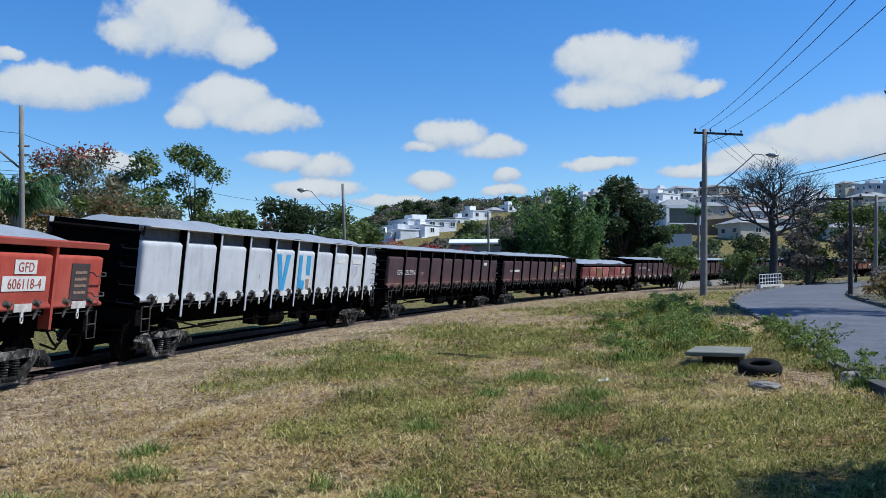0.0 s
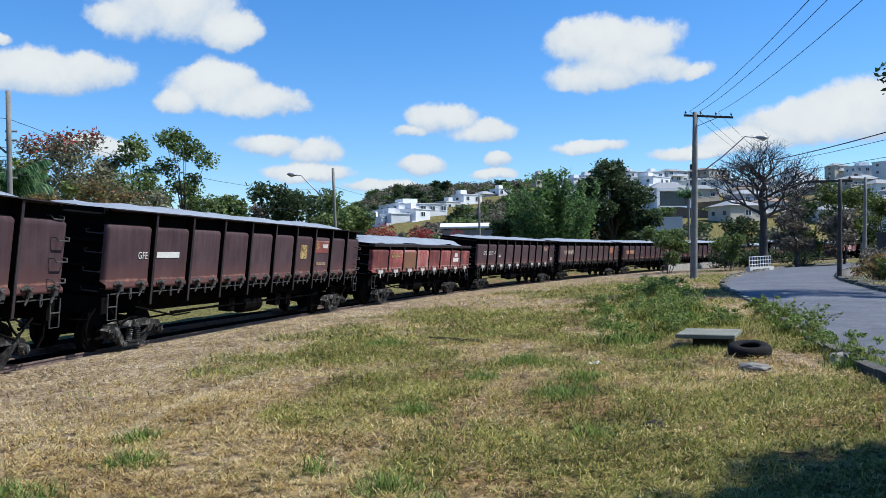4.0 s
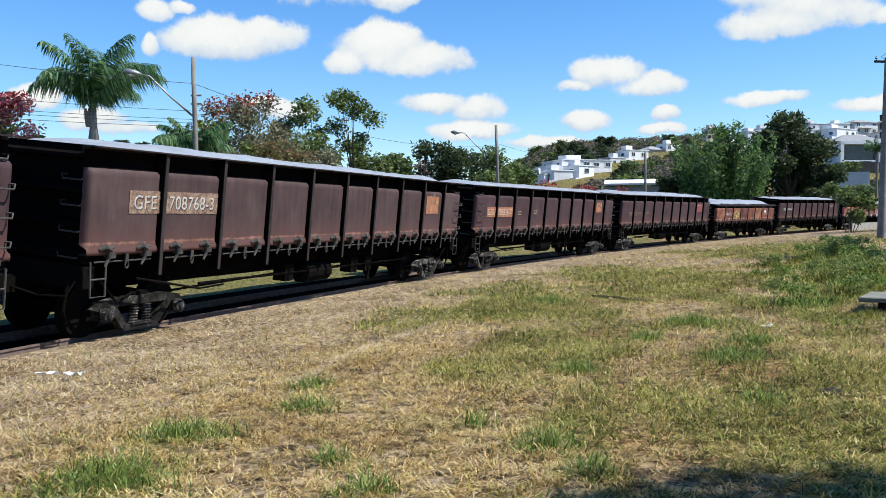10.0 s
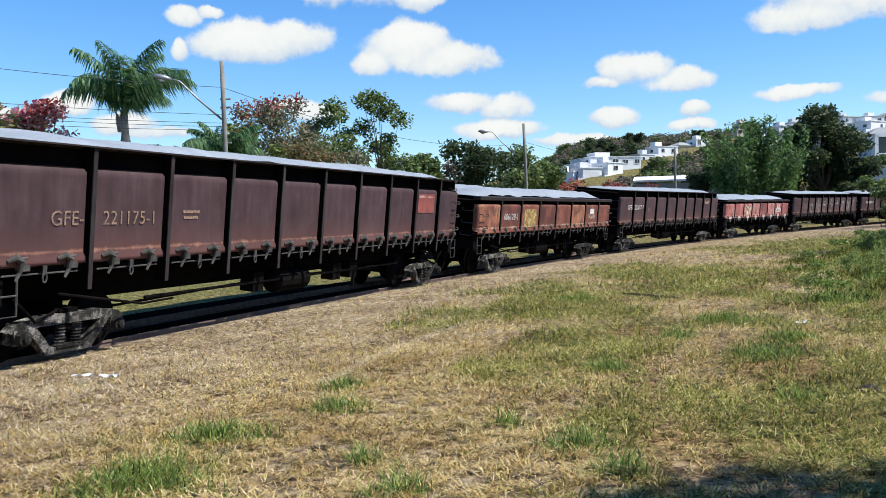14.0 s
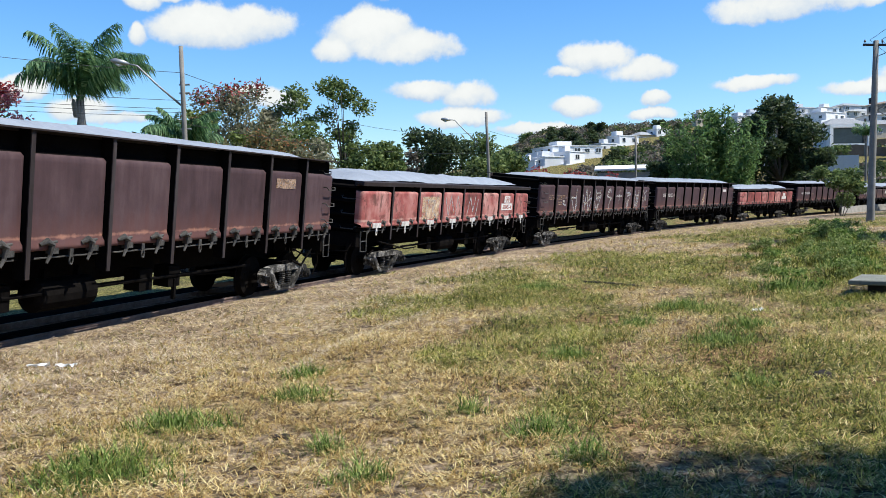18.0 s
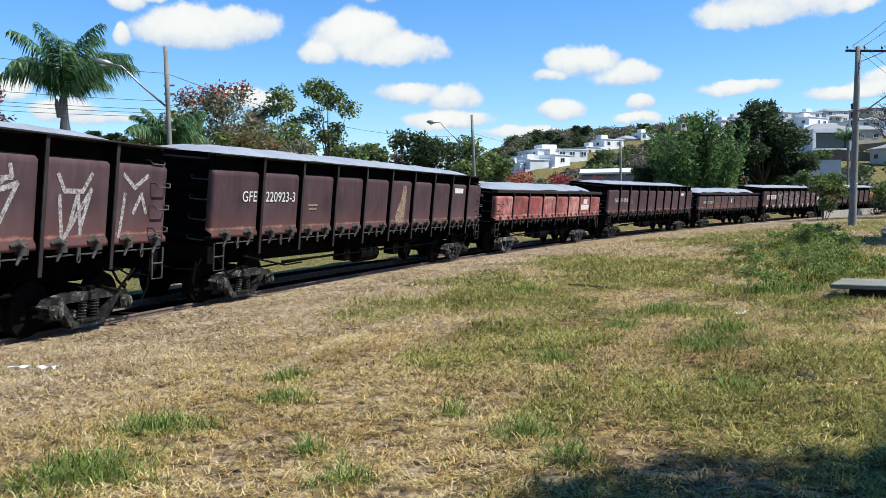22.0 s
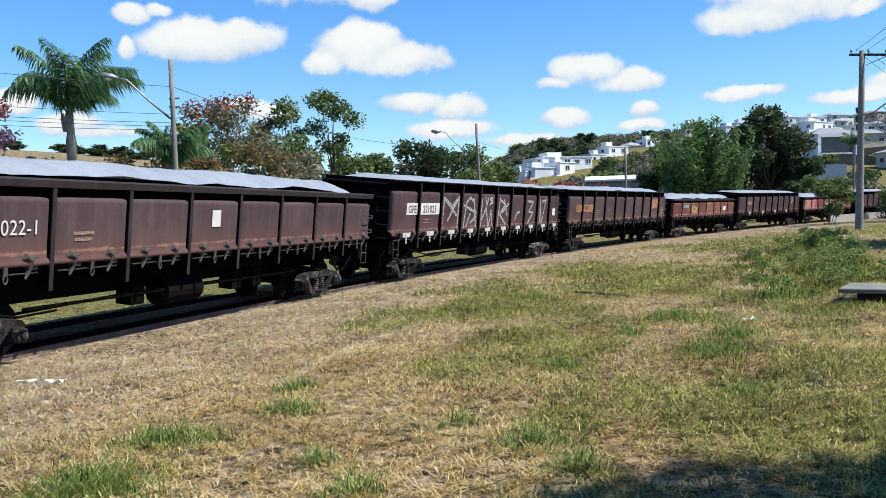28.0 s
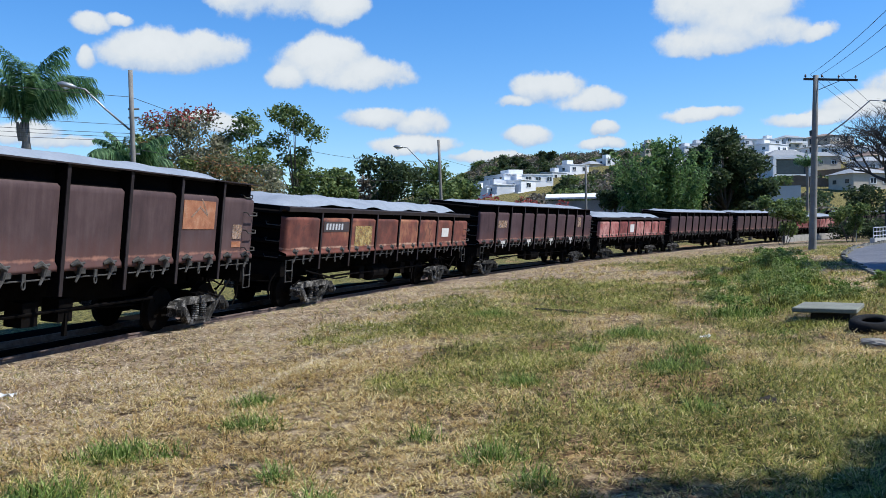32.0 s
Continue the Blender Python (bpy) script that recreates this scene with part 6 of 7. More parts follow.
def street_lamp(e, foot, tip, bow, name="lamp_arm"):
    """A bent arm on a pole with its lamp head, in the pole's space."""
    f, t = Vector(foot), Vector(tip)
    m1, m2 = f.lerp(t, 0.45) + Vector((0, 0, bow * 0.35)), f.lerp(t, 0.8) + Vector((0, 0, bow))
    bm = bmesh.new()
    tube(bm, [f, m1, m2, t], [0.045, 0.04, 0.035, 0.03], 8)
    arm = part(name, bm, GALV, e, smooth=True)
    d = (t - m2).normalized()
    bm = bmesh.new()
    tube(bm, [t - d * 0.1, t + d * 0.12, t + d * 0.45, t + d * 0.62], [0.05, 0.12, 0.13, 0.04], 10)
    lh = part("lamp_head", bm, GALV, arm, smooth=True)
    bm = bmesh.new()
    tube(bm, [t + d * 0.1 - Vector((0, 0, 0.06)), t + d * 0.3 - Vector((0, 0, 0.13)), t + d * 0.5 - Vector((0, 0, 0.06))], [0.04, 0.085, 0.04], 8)
    part("lamp_glass", bm, LAMP_GLASS, lh, smooth=True)


def cross_arm(e, centre, a, b, n, mat):
    """A bar from a to b with insulators, in the pole's space."""
    a, b = Vector(a), Vector(b)
    bm = bmesh.new()
    ang = math.atan2(b.y - a.y, b.x - a.x)
    mid_p = (a + b) / 2
    tilt = math.atan2(b.z - a.z, math.hypot(b.x - a.x, b.y - a.y))
    box(bm, mid_p, ((b - a).length, 0.10, 0.13), (Matrix.Rotation(ang, 3, "Z") @ Matrix.Rotation(-tilt, 3, "Y")))
    arm = part("cross_arm", bm, mat, e)
    for k in range(n):
        p = a.lerp(b, (k + 0.12) / (n - 0.76))
        bm = bmesh.new()
        tube(bm, [p + Vector((0, 0, z)) for z in (0.06, 0.14, 0.15, 0.22, 0.23, 0.30)], [0.02, 0.02, 0.07, 0.06, 0.05, 0.03], 8)
        part("insulator", bm, PORCELAIN, arm, smooth=True)
    for s in (-1, 1):
        bm = bmesh.new()
        tube(bm, [Vector(centre) - Vector((0, 0, 0.55)), mid_p + (b - a) * 0.22 * s], 0.02, 5)
        part("brace", bm, mat, arm)


def wire(a, b, sag, r=0.012):
    a, b = Vector(a), Vector(b)
    bm = bmesh.new()
    tube(bm, [a.lerp(b, u) - Vector((0, 0, sag * 4 * u * (1 - u))) for u in np.linspace(0, 1, 15)], r, 4, False)
    ob = new("overhead_wire", mesh_of(bm, "overhead_wire", CABLE))
    return tagged(ob, "thin black overhead wire strung between poles", "wire", "overhead wires")


MAIN = Vector((20.4, 53.6, 0.45))
pm, dm = utility_pole(MAIN, (20.62, 53.4, 11.05), 0.23, 0.15, POLE, "tall grey concrete pole with dark cross-arm and street lamp")
cross_arm(pm, (0.2, -0.2, 10.2), (-0.45, 0.0, 10.42), (2.35, -1.0, 10.12), 4, WOOD)
street_lamp(pm, (0.22, -0.1, 6.5), (3.55, -1.75, 8.75), 0.55)
for z, h, m in ((3.15, 0.10, CABLE), (2.75, 0.42, BAND), (7.5, 0.12, GALV)):
    bm = bmesh.new()
    c = dm * (z / dm.z)
    tube(bm, [c - Vector((0, 0, h / 2)), c + Vector((0, 0, h / 2))], 0.225 - 0.007 * z, 12)
    part("pole_band", bm, m, pm)
bm = bmesh.new()
for z in (6.0, 6.5, 7.0):
    tube(bm, [(0.12, 0.16, z), (0.12, 0.20, z + 0.3)], [0.17, 0.17], 8)
part("cable_coil", bm, CABLE, pm, "coiled black telephone cable")
p2, d2 = utility_pole((26.0, 46.4, 0.55), (26.1, 46.3, 6.05), 0.14, 0.10, WOOD, "dark thin utility pole with a short cross-arm")
cross_arm(p2, (0, 0, 5.3), (-1.6, 0.5, 5.42), (0.75, -0.2, 5.4), 3, WOOD)
p3, d3 = utility_pole((33.7, 57.0, 0.75), (33.9, 56.9, 7.2), 0.15, 0.11, POLE, "plain grey concrete utility pole by the road")
p4, d4 = utility_pole((-14.0, 35.4, land_z(-14, 35.4)), (-14.1, 35.3, 8.6), 0.12, 0.09, POLE, "grey concrete pole with a street lamp behind the track")
street_lamp(p4, (-0.2, 0.0, 6.5), (-2.1, -0.9, 8.15), 0.25)
for z in (7.35, 7.0, 5.5):
    bm = bmesh.new()
    tube(bm, [(-0.25, 0, z), (0.2, 0, z)], 0.04, 6)
    part("bracket", bm, GALV, p4)
p5, d5 = utility_pole((-2.4, 64.0, land_z(-2.4, 64)), (-2.65, 63.9, 8.75), 0.13, 0.10, POLE, "grey concrete pole with a street lamp behind the track")
street_lamp(p5, (-0.9, 0.0, 6.6), (-2.95, -0.2, 8.3), 0.3)
p6, d6 = utility_pole((12.5, 99.2, land_z(12.5, 99.2)), (12.55, 99.2, 9.5), 0.15, 0.12, POLE, "grey concrete pole behind the wagons")
# main line over the road, telephone cables, and the line behind the track
for k, off_k in enumerate((0.35, 0.9, 1.95)):
    a = MAIN + Vector((-0.45, 0, 10.7)).lerp(Vector((2.35, -1.0, 10.4)), off_k / 2.8)
    wire(a, (9.8 + off_k * 0.9, 13.0 - off_k * 0.2, 9.1), 0.5)
    wire(a, (62 + k * 0.8, 120, 12.5), 1.0)
for k, (z0, z1) in enumerate(((7.3, 5.7), (7.25, 5.5), (6.9, 4.9))):
    wire((20.6, 53.4, z0), (16.4 + 0.4 * k, 21.5, z1), 0.35, 0.022 if k == 0 else 0.012)
    wire((20.6, 53.4, z0), (33.8, 57.0, 6.9 - 0.2 * k), 0.5)
wire((-14.1, 35.3, 7.5), (-2.6, 63.9, 7.3), 1.0)
wire((-2.6, 63.9, 7.4), (12.5, 99.2, 8.4), 0.8)
wire((-14.1, 35.3, 7.5), (-26.0, 27.0, 8.3), 0.2)
for z, dz in ((6.35, 0.2), (6.0, 0.1), (5.85, 0.1), (5.7, 0.0)):
    wire((-14.1, 35.3, z), (-26.5, 27.5, z + 0.35 + dz), 0.15, 0.011)
wire((-2.6, 63.9, 5.8), (-14.1, 35.3, 5.4), 0.5)
# yellow sign
sg = thing("road_sign", Matrix.Translation((31.2, 72.6, base_z(31.2))), "small yellow road sign on a thin post", "road sign")
YELLOW = material("faded_yellow_sign", [(0.3, (0.35, 0.20, 0.02)), (0.7, (0.45, 0.28, 0.04))], 3, 0.6, 0, 0.05)
bm = bmesh.new()
tube(bm, [(0, 0, -0.2), (0, 0, 2.6)], 0.035, 6)
part("post", bm, GALV, sg)
bm = bmesh.new()
box(bm, (0, -0.04, 2.65), (0.62, 0.02, 0.62))
part("panel", bm, YELLOW, sg)
# bridge parapet and railing at the bend
PARAPET = material("pale_parapet_concrete", [(0.3, (0.40, 0.39, 0.37)), (0.7, (0.58, 0.57, 0.54))], 1.5, 0.9, 0, 0.3)
bg = thing("bridge_railing", None, "pale concrete bridge parapet with a white steel railing", "railing")
ra, rb = Vector((31.6, 70.4, base_z(31.6) - 0.15)), Vector((36.6, 77.0, base_z(36.6) - 0.15))
along_r = (rb - ra)
ang_r = math.atan2(along_r.y, along_r.x)
bm = bmesh.new()
box(bm, (ra + rb) / 2 + Vector((0, 0, 0.05)), (along_r.length + 0.8, 0.35, 0.75), Matrix.Rotation(ang_r, 3, "Z"))
part("parapet", bm, PARAPET, bg)
for k in range(9):
    bm = bmesh.new()
    p = ra.lerp(rb, k / 8)
    tube(bm, [p + Vector((0, 0, 0.4)), p + Vector((0, 0, 1.32))], 0.035, 6)
    part("post", bm, LAMP_GLASS, bg)
for z in (0.65, 0.98, 1.3):
    bm = bmesh.new()
    tube(bm, [ra + Vector((0, 0, z)), rb + Vector((0, 0, z))], 0.035, 6)
    part("rail_bar", bm, LAMP_GLASS, bg)
bm = bmesh.new()
lastr = None
for k in range(9):
    s = 116 + k * 2.2
    p = beside(s, 2.4)
    q = p + Vector((0, 0, 0.6))
    w = Vector((math.cos(track(s)[2]), -math.sin(track(s)[2]), 0)) * 0.25
    row = [bm.verts.new(v) for v in (p - Vector((0, 0, 0.5)), q, q + w, p + w - Vector((0, 0, 0.5)))]
    if lastr:
        for j in range(3):
            bm.faces.new((lastr[j], row[j], row[j + 1], lastr[j + 1]))
    lastr = row
tagged(new("retaining_wall", mesh_of(bm, "retaining_wall", CONCRETE)), "low pale concrete wall below the far wagons", "wall", kind="structure")

# ---- the town on the slope ----
WALLS = [material("white_render", [(0.3, (0.76, 0.76, 0.76)), (0.7, (0.86, 0.86, 0.86))], 0.5, 0.85, 0, 0.1, spread=0.2),
         material("grey_render", [(0.3, (0.55, 0.56, 0.58)), (0.7, (0.68, 0.69, 0.70))], 0.5, 0.85, 0, 0.1, spread=0.2),
         material("beige_render", [(0.3, (0.45, 0.38, 0.30)), (0.7, (0.60, 0.53, 0.43))], 0.5, 0.85, 0, 0.1, spread=0.2)]
ROOF_TILE = material("brown_clay_tiles", [(0.3, (0.19, 0.13, 0.10)), (0.7, (0.34, 0.25, 0.20))], 2.5, 0.9, 0, 0.4, spread=0.2)
ROOF_GREY = material("grey_roofing", [(0.3, (0.22, 0.23, 0.24)), (0.7, (0.36, 0.37, 0.38))], 2.5, 0.8, 0, 0.3, spread=0.2)
GLASS = material("dark_window_glass", [(0.3, (0.02, 0.025, 0.03)), (0.7, (0.05, 0.06, 0.07))], 1.0, 0.12, 0, 0.0)
EARTH = material("bare_earth_bank", [(0.3, (0.12, 0.085, 0.06)), (0.7, (0.24, 0.18, 0.13))], 0.6, 0.95, 0, 0.5)
bm = bmesh.new()
box(bm, (0, 0, 0), (1.5, 0.12, 1.2))
WINDOW = mesh_of(bm, "window", GLASS)
bm = bmesh.new()
for s in (-1, 1):
    box(bm, (s * 0.8, -0.03, 0), (0.12, 0.16, 1.44))
    box(bm, (0, -0.03, s * 0.66), (1.5, 0.16, 0.12))
box(bm, (0, -0.04, 0), (0.06, 0.14, 1.2))
WIN_FRAME = mesh_of(bm, "window_frame", WALLS[0])


def house(x, y, w, top, bottom, wall, roof, seed, label):
    """A house on the slope: storeys with windows, a balcony, a flat or hipped roof."""
    g = random.Random(seed)
    low = min(bottom, land_z(x, y)) - 1.5
    depth = max(6.0, w * g.uniform(0.7, 0.95))
    face = math.degrees(math.atan2(y, x)) - 90 + g.uniform(26, 58)
    e = thing("house", pose(x, y, bottom, 0, 0, face), label, "house", "houses on the slope")
    h = top - bottom
    hr = 0.0 if roof == "flat" else min(1.6, h * 0.3)
    hw = h - hr
    bm = bmesh.new()
    box(bm, (0, 0, (hw + low - bottom) / 2), (w, depth, hw - (low - bottom)))
    part("wall", bm, wall, e)
    if roof == "flat":
        bm = bmesh.new()
        box(bm, (0, 0, hw + 0.1), (w + 0.5, depth + 0.5, 0.22))
        part("roof_slab", bm, WALLS[0], e)
        bm = bmesh.new()
        box(bm, (g.uniform(-0.25, 0.25) * w, 0.8, hw + 1.0), (w * g.uniform(0.25, 0.45), depth * 0.4, 1.7))
        part("roof_tank_room", bm, wall, e)
        for sd in (-1, 1):
            ww, wd, wh = w * g.uniform(0.3, 0.5), depth * g.uniform(0.4, 0.6), hw * g.uniform(0.45, 0.8)
            bm = bmesh.new()
            box(bm, (sd * (w / 2 + ww * 0.35), -depth / 2 + wd * g.uniform(0.1, 0.4), (wh + low - bottom) / 2), (ww, wd, wh - (low - bottom)))
            wing = part("wing", bm, WALLS[0] if sd > 0 else wall, e)
            part("window", WINDOW, None, wing, at=Matrix.Translation((sd * (w / 2 + ww * 0.4), -depth / 2 - wd * 0.42, wh * 0.6)))
    else:
        bm = bmesh.new()
        a = [bm.verts.new((sx * (w / 2 + 0.6), sy * (depth / 2 + 0.6), hw)) for sx, sy in ((-1, -1), (1, -1), (1, 1), (-1, 1))]
        b = [bm.verts.new((sx * max(0.1, w / 2 - depth * 0.4), 0, hw + hr)) for sx in (-1, 1)]
        bm.faces.new(a[::-1])
        bm.faces.new((a[0], a[1], b[1], b[0]))
        bm.faces.new((a[2], a[3], b[0], b[1]))
        bm.faces.new((a[1], a[2], b[1]))
        bm.faces.new((a[3], a[0], b[0]))
        part("roof", bm, ROOF_TILE if roof == "tile" else ROOF_GREY, e)
    storeys = max(1, int(round(hw / 2.9)))
    for s in range(storeys):
        zc = (s + 0.55) * hw / storeys
        n = max(1, int(w / 3.2))
        for k in range(n):
            if g.random() < 0.15:
                continue
            xw = -w / 2 + (k + 0.5) * w / n + g.uniform(-0.3, 0.3)
            sc = Matrix.Diagonal((g.uniform(0.7, 1.25), 1, min(1.0, hw / storeys / 2.4) * g.uniform(0.8, 1.2), 1))
            wn = part("window", WINDOW, None, e, at=Matrix.Translation((xw, -depth / 2 - 0.02, zc)) @ sc)
            part("window_frame", WIN_FRAME, None, wn)
        for k in range(max(1, int(depth / 4))):
            yw = -depth / 2 + (k + 0.5) * depth / max(1, int(depth / 4))
            for sd in (-1, 1):
                part("window", WINDOW, None, e, at=Matrix.Translation((sd * (w / 2 + 0.02), yw, zc)) @ Matrix.Rotation(math.radians(90), 4, "Z") @ Matrix.Diagonal((0.8, 1, 0.8, 1)))
    if storeys > 1 and g.random() < 0.7:
        bm = bmesh.new()
        zb = hw / storeys
        box(bm, (g.uniform(-0.2, 0.2) * w, -depth / 2 - 0.7, zb), (w * 0.55, 1.4, 0.16))
        box(bm, (g.uniform(-0.2, 0.2) * w, -depth / 2 - 1.35, zb + 0.5), (w * 0.55, 0.1, 0.9))
        part("balcony", bm, WALLS[0], e)
    return e


W0, W1, W2 = WALLS
HOMES = [(4.6, 249.8, 3.4, 16.3, 12.7, W0, "flat"), (9.6, 249.6, 5.2, 17.3, 12.7, W1, "flat"), (15.8, 269.5, 13.8, 21.3, 16.1, W0, "flat"), (15.7, 253.3, 5.3, 18.8, 12.8, W0, "flat"),
         (29.2, 302.3, 6.4, 26.9, 20.9, W1, "flat"), (37.0, 311.0, 8.0, 30.0, 24.0, W0, "flat"), (48.6, 347.6, 7.3, 34.7, 29.6, W2, "grey"), (55.2, 349.4, 6.2, 35.4, 29.6, W0, "flat"),
         (77.2, 258.7, 9.7, 27.9, 22.6, W2, "tile"), (119.1, 387.0, 8.0, 47.3, 39.4, W1, "flat"), (121.0, 365.2, 9.5, 44.3, 37.6, W0, "flat"), (140.3, 394.2, 13.5, 49.7, 42.0, W1, "grey"),
         (125.0, 320.6, 16.3, 36.9, 31.6, W0, "grey")]
HOMES2 = [(160.1, 401.1, 18.6, 50.6, 44.0, W2, "tile"), (136.8, 293.6, 13.0, 32.9, 27.0, W0, "flat"), (166.1, 324.4, 12.6, 38.5, 32.5, W0, "flat"), (153.6, 285.3, 10.5, 31.1, 26.0, W2, "grey"),
          (217.6, 388.7, 9.6, 51.6, 44.0, W2, "grey"), (212.8, 360.3, 11.5, 46.6, 38.5, W1, "flat"), (215.9, 342.6, 14.0, 47.1, 36.3, W1, "flat"), (179.7, 309.3, 13.0, 36.7, 30.6, W2, "grey"),
          (182.8, 267.4, 11.5, 30.1, 23.1, W1, "flat"), (243.4, 356.8, 15.0, 48.5, 40.5, W0, "flat"), (118.7, 191.1, 6.0, 19.4, 13.6, W2, "grey"), (108.6, 173.8, 5.4, 13.6, 9.2, W0, "flat"),
          (100.0, 345.0, 9.0, 38.6, 33.0, W2, "tile"), (178.0, 352.0, 10.0, 42.5, 36.0, W1, "flat"), (196.0, 330.0, 9.0, 39.5, 33.0, W0, "grey"), (230.0, 318.0, 11.0, 41.0, 34.0, W0, "flat"), (205.0, 290.0, 11.0, 34.5, 28.0, W2, "tile")]

def settle(i, h):
    """Lets each house down onto the slope."""
    x, y, w, tp, bt, wl, rf = h
    if i < 4:
        return (x - 2.5, y, w * 1.2, tp - 1.0, bt - 4.0, wl, rf)
    if i < 8:
        return (x - 2.2, y, w * 1.1, tp - 3.4, bt - 3.6, wl, rf)
    d = 0.0061 * math.hypot(x, y)
    return (x, y, w * 0.9, tp - d - 0.25 * (tp - bt), bt - d - 0.6, wl, rf)


HOMES = [settle(i, h) for i, h in enumerate(HOMES)]
HOMES2 = [settle(20, h) for h in HOMES2]
g_h = random.Random(77)
while len(HOMES2) < 44:
    a, d = radians(g_h.uniform(11, 38)), g_h.uniform(215, 405)
    x, y = d * math.sin(a), d * math.cos(a)
    if min(math.hypot(x - h[0], y - h[1]) for h in HOMES + HOMES2 + [(86.1, 241.5)]) < 15:
        continue
    b = land_z(x, y) - 0.5
    HOMES2.append((x, y, g_h.uniform(7, 11.5), b + g_h.uniform(4.2, 6.6), b, (W0, W1, W2, W0)[len(HOMES2) % 4], ("grey", "tile", "flat", "grey")[g_h.randrange(4)]))
KINDS = {"flat": "flat-roofed", "grey": "grey-roofed", "tile": "tile-roofed"}
for i, (x, y, w, tp, bt, wl, rf) in enumerate(HOMES + HOMES2):
    col = {id(W0): "white", id(W1): "grey", id(W2): "beige"}[id(wl)]
    house(x, y, w, tp, bt, wl, rf, i + 40, f"{col} {KINDS[rf]} house with dark windows on the slope")

# the house with the tall white portico
po = thing("portico_house", pose(86.1, 241.5, 14.8, 0, 0, 8), "modern white house with a tall square portico and grey hipped roof", "house")
bm = bmesh.new()
box(bm, (0.5, 4.5, 2.5), (11.5, 8.0, 9.0))
part("wall", bm, W1, po)
for nm, c, s in (("portico_side", (-5.0, -0.2, 3.2), (0.9, 2.0, 8.4)), ("portico_beam", (0.2, -0.2, 7.5), (11.2, 2.0, 0.9)), ("portico_side", (5.4, -0.2, 3.2), (0.9, 2.0, 8.4)), ("balcony", (0.3, -0.3, 2.3), (9.6, 1.6, 1.0)), ("garden_wall", (-3.6, -3.5, -0.6), (7.0, 0.3, 3.0))):
    bm = bmesh.new()
    box(bm, c, s)
    part(nm, bm, W0, po)
for xw, zw, sx, sz in ((-1.4, 5.0, 2.4, 2.6), (3.0, 5.0, 1.4, 2.6), (-1.4, 0.6, 1.6, 1.8), (3.0, 0.6, 1.8, 1.8)):
    part("window", WINDOW, None, po, at=Matrix.Translation((xw, 0.45, zw)) @ Matrix.Diagonal((sx, 1, sz, 1)))
bm = bmesh.new()
a = [bm.verts.new(v) for v in ((-6.4, -0.4, 7.9), (7.4, -0.4, 7.9), (7.4, 9.4, 7.9), (-6.4, 9.4, 7.9), (-2.0, 4.5, 10.0), (3.0, 4.5, 10.0))]
for f in ((0, 1, 2, 3), (0, 1, 5, 4), (2, 3, 4, 5), (1, 2, 5), (3, 0, 4)):
    bm.faces.new([a[i] for i in f])
part("roof", bm, ROOF_GREY, po)
part("window", WINDOW, None, po, at=Matrix.Translation((0.2, 0.40, 5.0)) @ Matrix.Diagonal((6.2, 1, 3.4, 1)))
# long low shed behind the wagons, panel, dark screen
sh = thing("long_shed", pose(17.2, 128.0, land_z(17, 128) + 0.7, 0, 0, -6), "long low shed with a pale sheet roof", "shed")
bm = bmesh.new()
box(bm, (0, 2, 2.1), (13.0, 6, 7.0))
part("wall", bm, material("stained_block_wall", [(0.3, (0.18, 0.18, 0.17)), (0.7, (0.32, 0.32, 0.30))], 0.8, 0.9, 0, 0.2), sh)
bm = bmesh.new()
box(bm, (0.4, 2.0, 6.4), (14.6, 7.0, 0.25), Matrix.Rotation(radians(7), 3, "X"))
part("roof", bm, W0, sh)
pn = thing("billboard", pose(50.0, 143.0, land_z(50, 143), 0, 0, -16), "pale blue-grey hoarding on posts", "billboard")
bm = bmesh.new()
box(bm, (0, 0, 6.6), (5.0, 0.12, 2.8))
part("panel", bm, W1, pn)
for xx in (-2.1, 2.1):
    bm = bmesh.new()
    box(bm, (xx, 0.12, 2.6), (0.2, 0.12, 6.0))
    part("post", bm, GALV, pn)
ds = thing("dark_hoarding", pose(40.4, 64.6, base_z(40.4), 0, 0, -32), "dark blue-grey hoarding behind the bushes", "hoarding")
bm = bmesh.new()
box(bm, (0, 0, 2.05), (1.9, 0.08, 1.3))
part("panel", bm, material("dark_hoarding_sheet", [(0.3, (0.02, 0.024, 0.032)), (0.7, (0.045, 0.05, 0.06))], 2, 0.7, 0, 0.1), ds)
for xx in (-0.8, 0.8):
    bm = bmesh.new()
    box(bm, (xx, 0.08, 0.8), (0.1, 0.08, 2.2))
    part("post", bm, WOOD, ds)
# earth banks and garden walls between the houses
for i, (x, y, w, z0, z1, m) in enumerate([(75, 225, 34, 8, 16.2, EARTH), (104, 250, 26, 14, 20, EARTH), (60, 190, 30, 5, 9.0, W2), (96, 214, 30, 9, 13.2, EARTH), (72, 165, 34, 2.5, 5.2, W1), (128, 240, 22, 14, 17.5, W1)]):
    face = math.degrees(math.atan2(y, x)) - 90
    e = thing("retaining_bank", pose(x, y, z0, 0, 0, face), "terraced bank of bare earth and wall below the houses", "bank", "terraces on the slope")
    bm = bmesh.new()
    prism(bm, [(-w / 2, -3), (w / 2, -3), (w / 2, (z1 - z0) * 0.8), (w / 5, z1 - z0), (-w / 4, (z1 - z0) * 0.9), (-w / 2, (z1 - z0) * 0.6)], 0, 6)
    part("bank", bm, m, e)

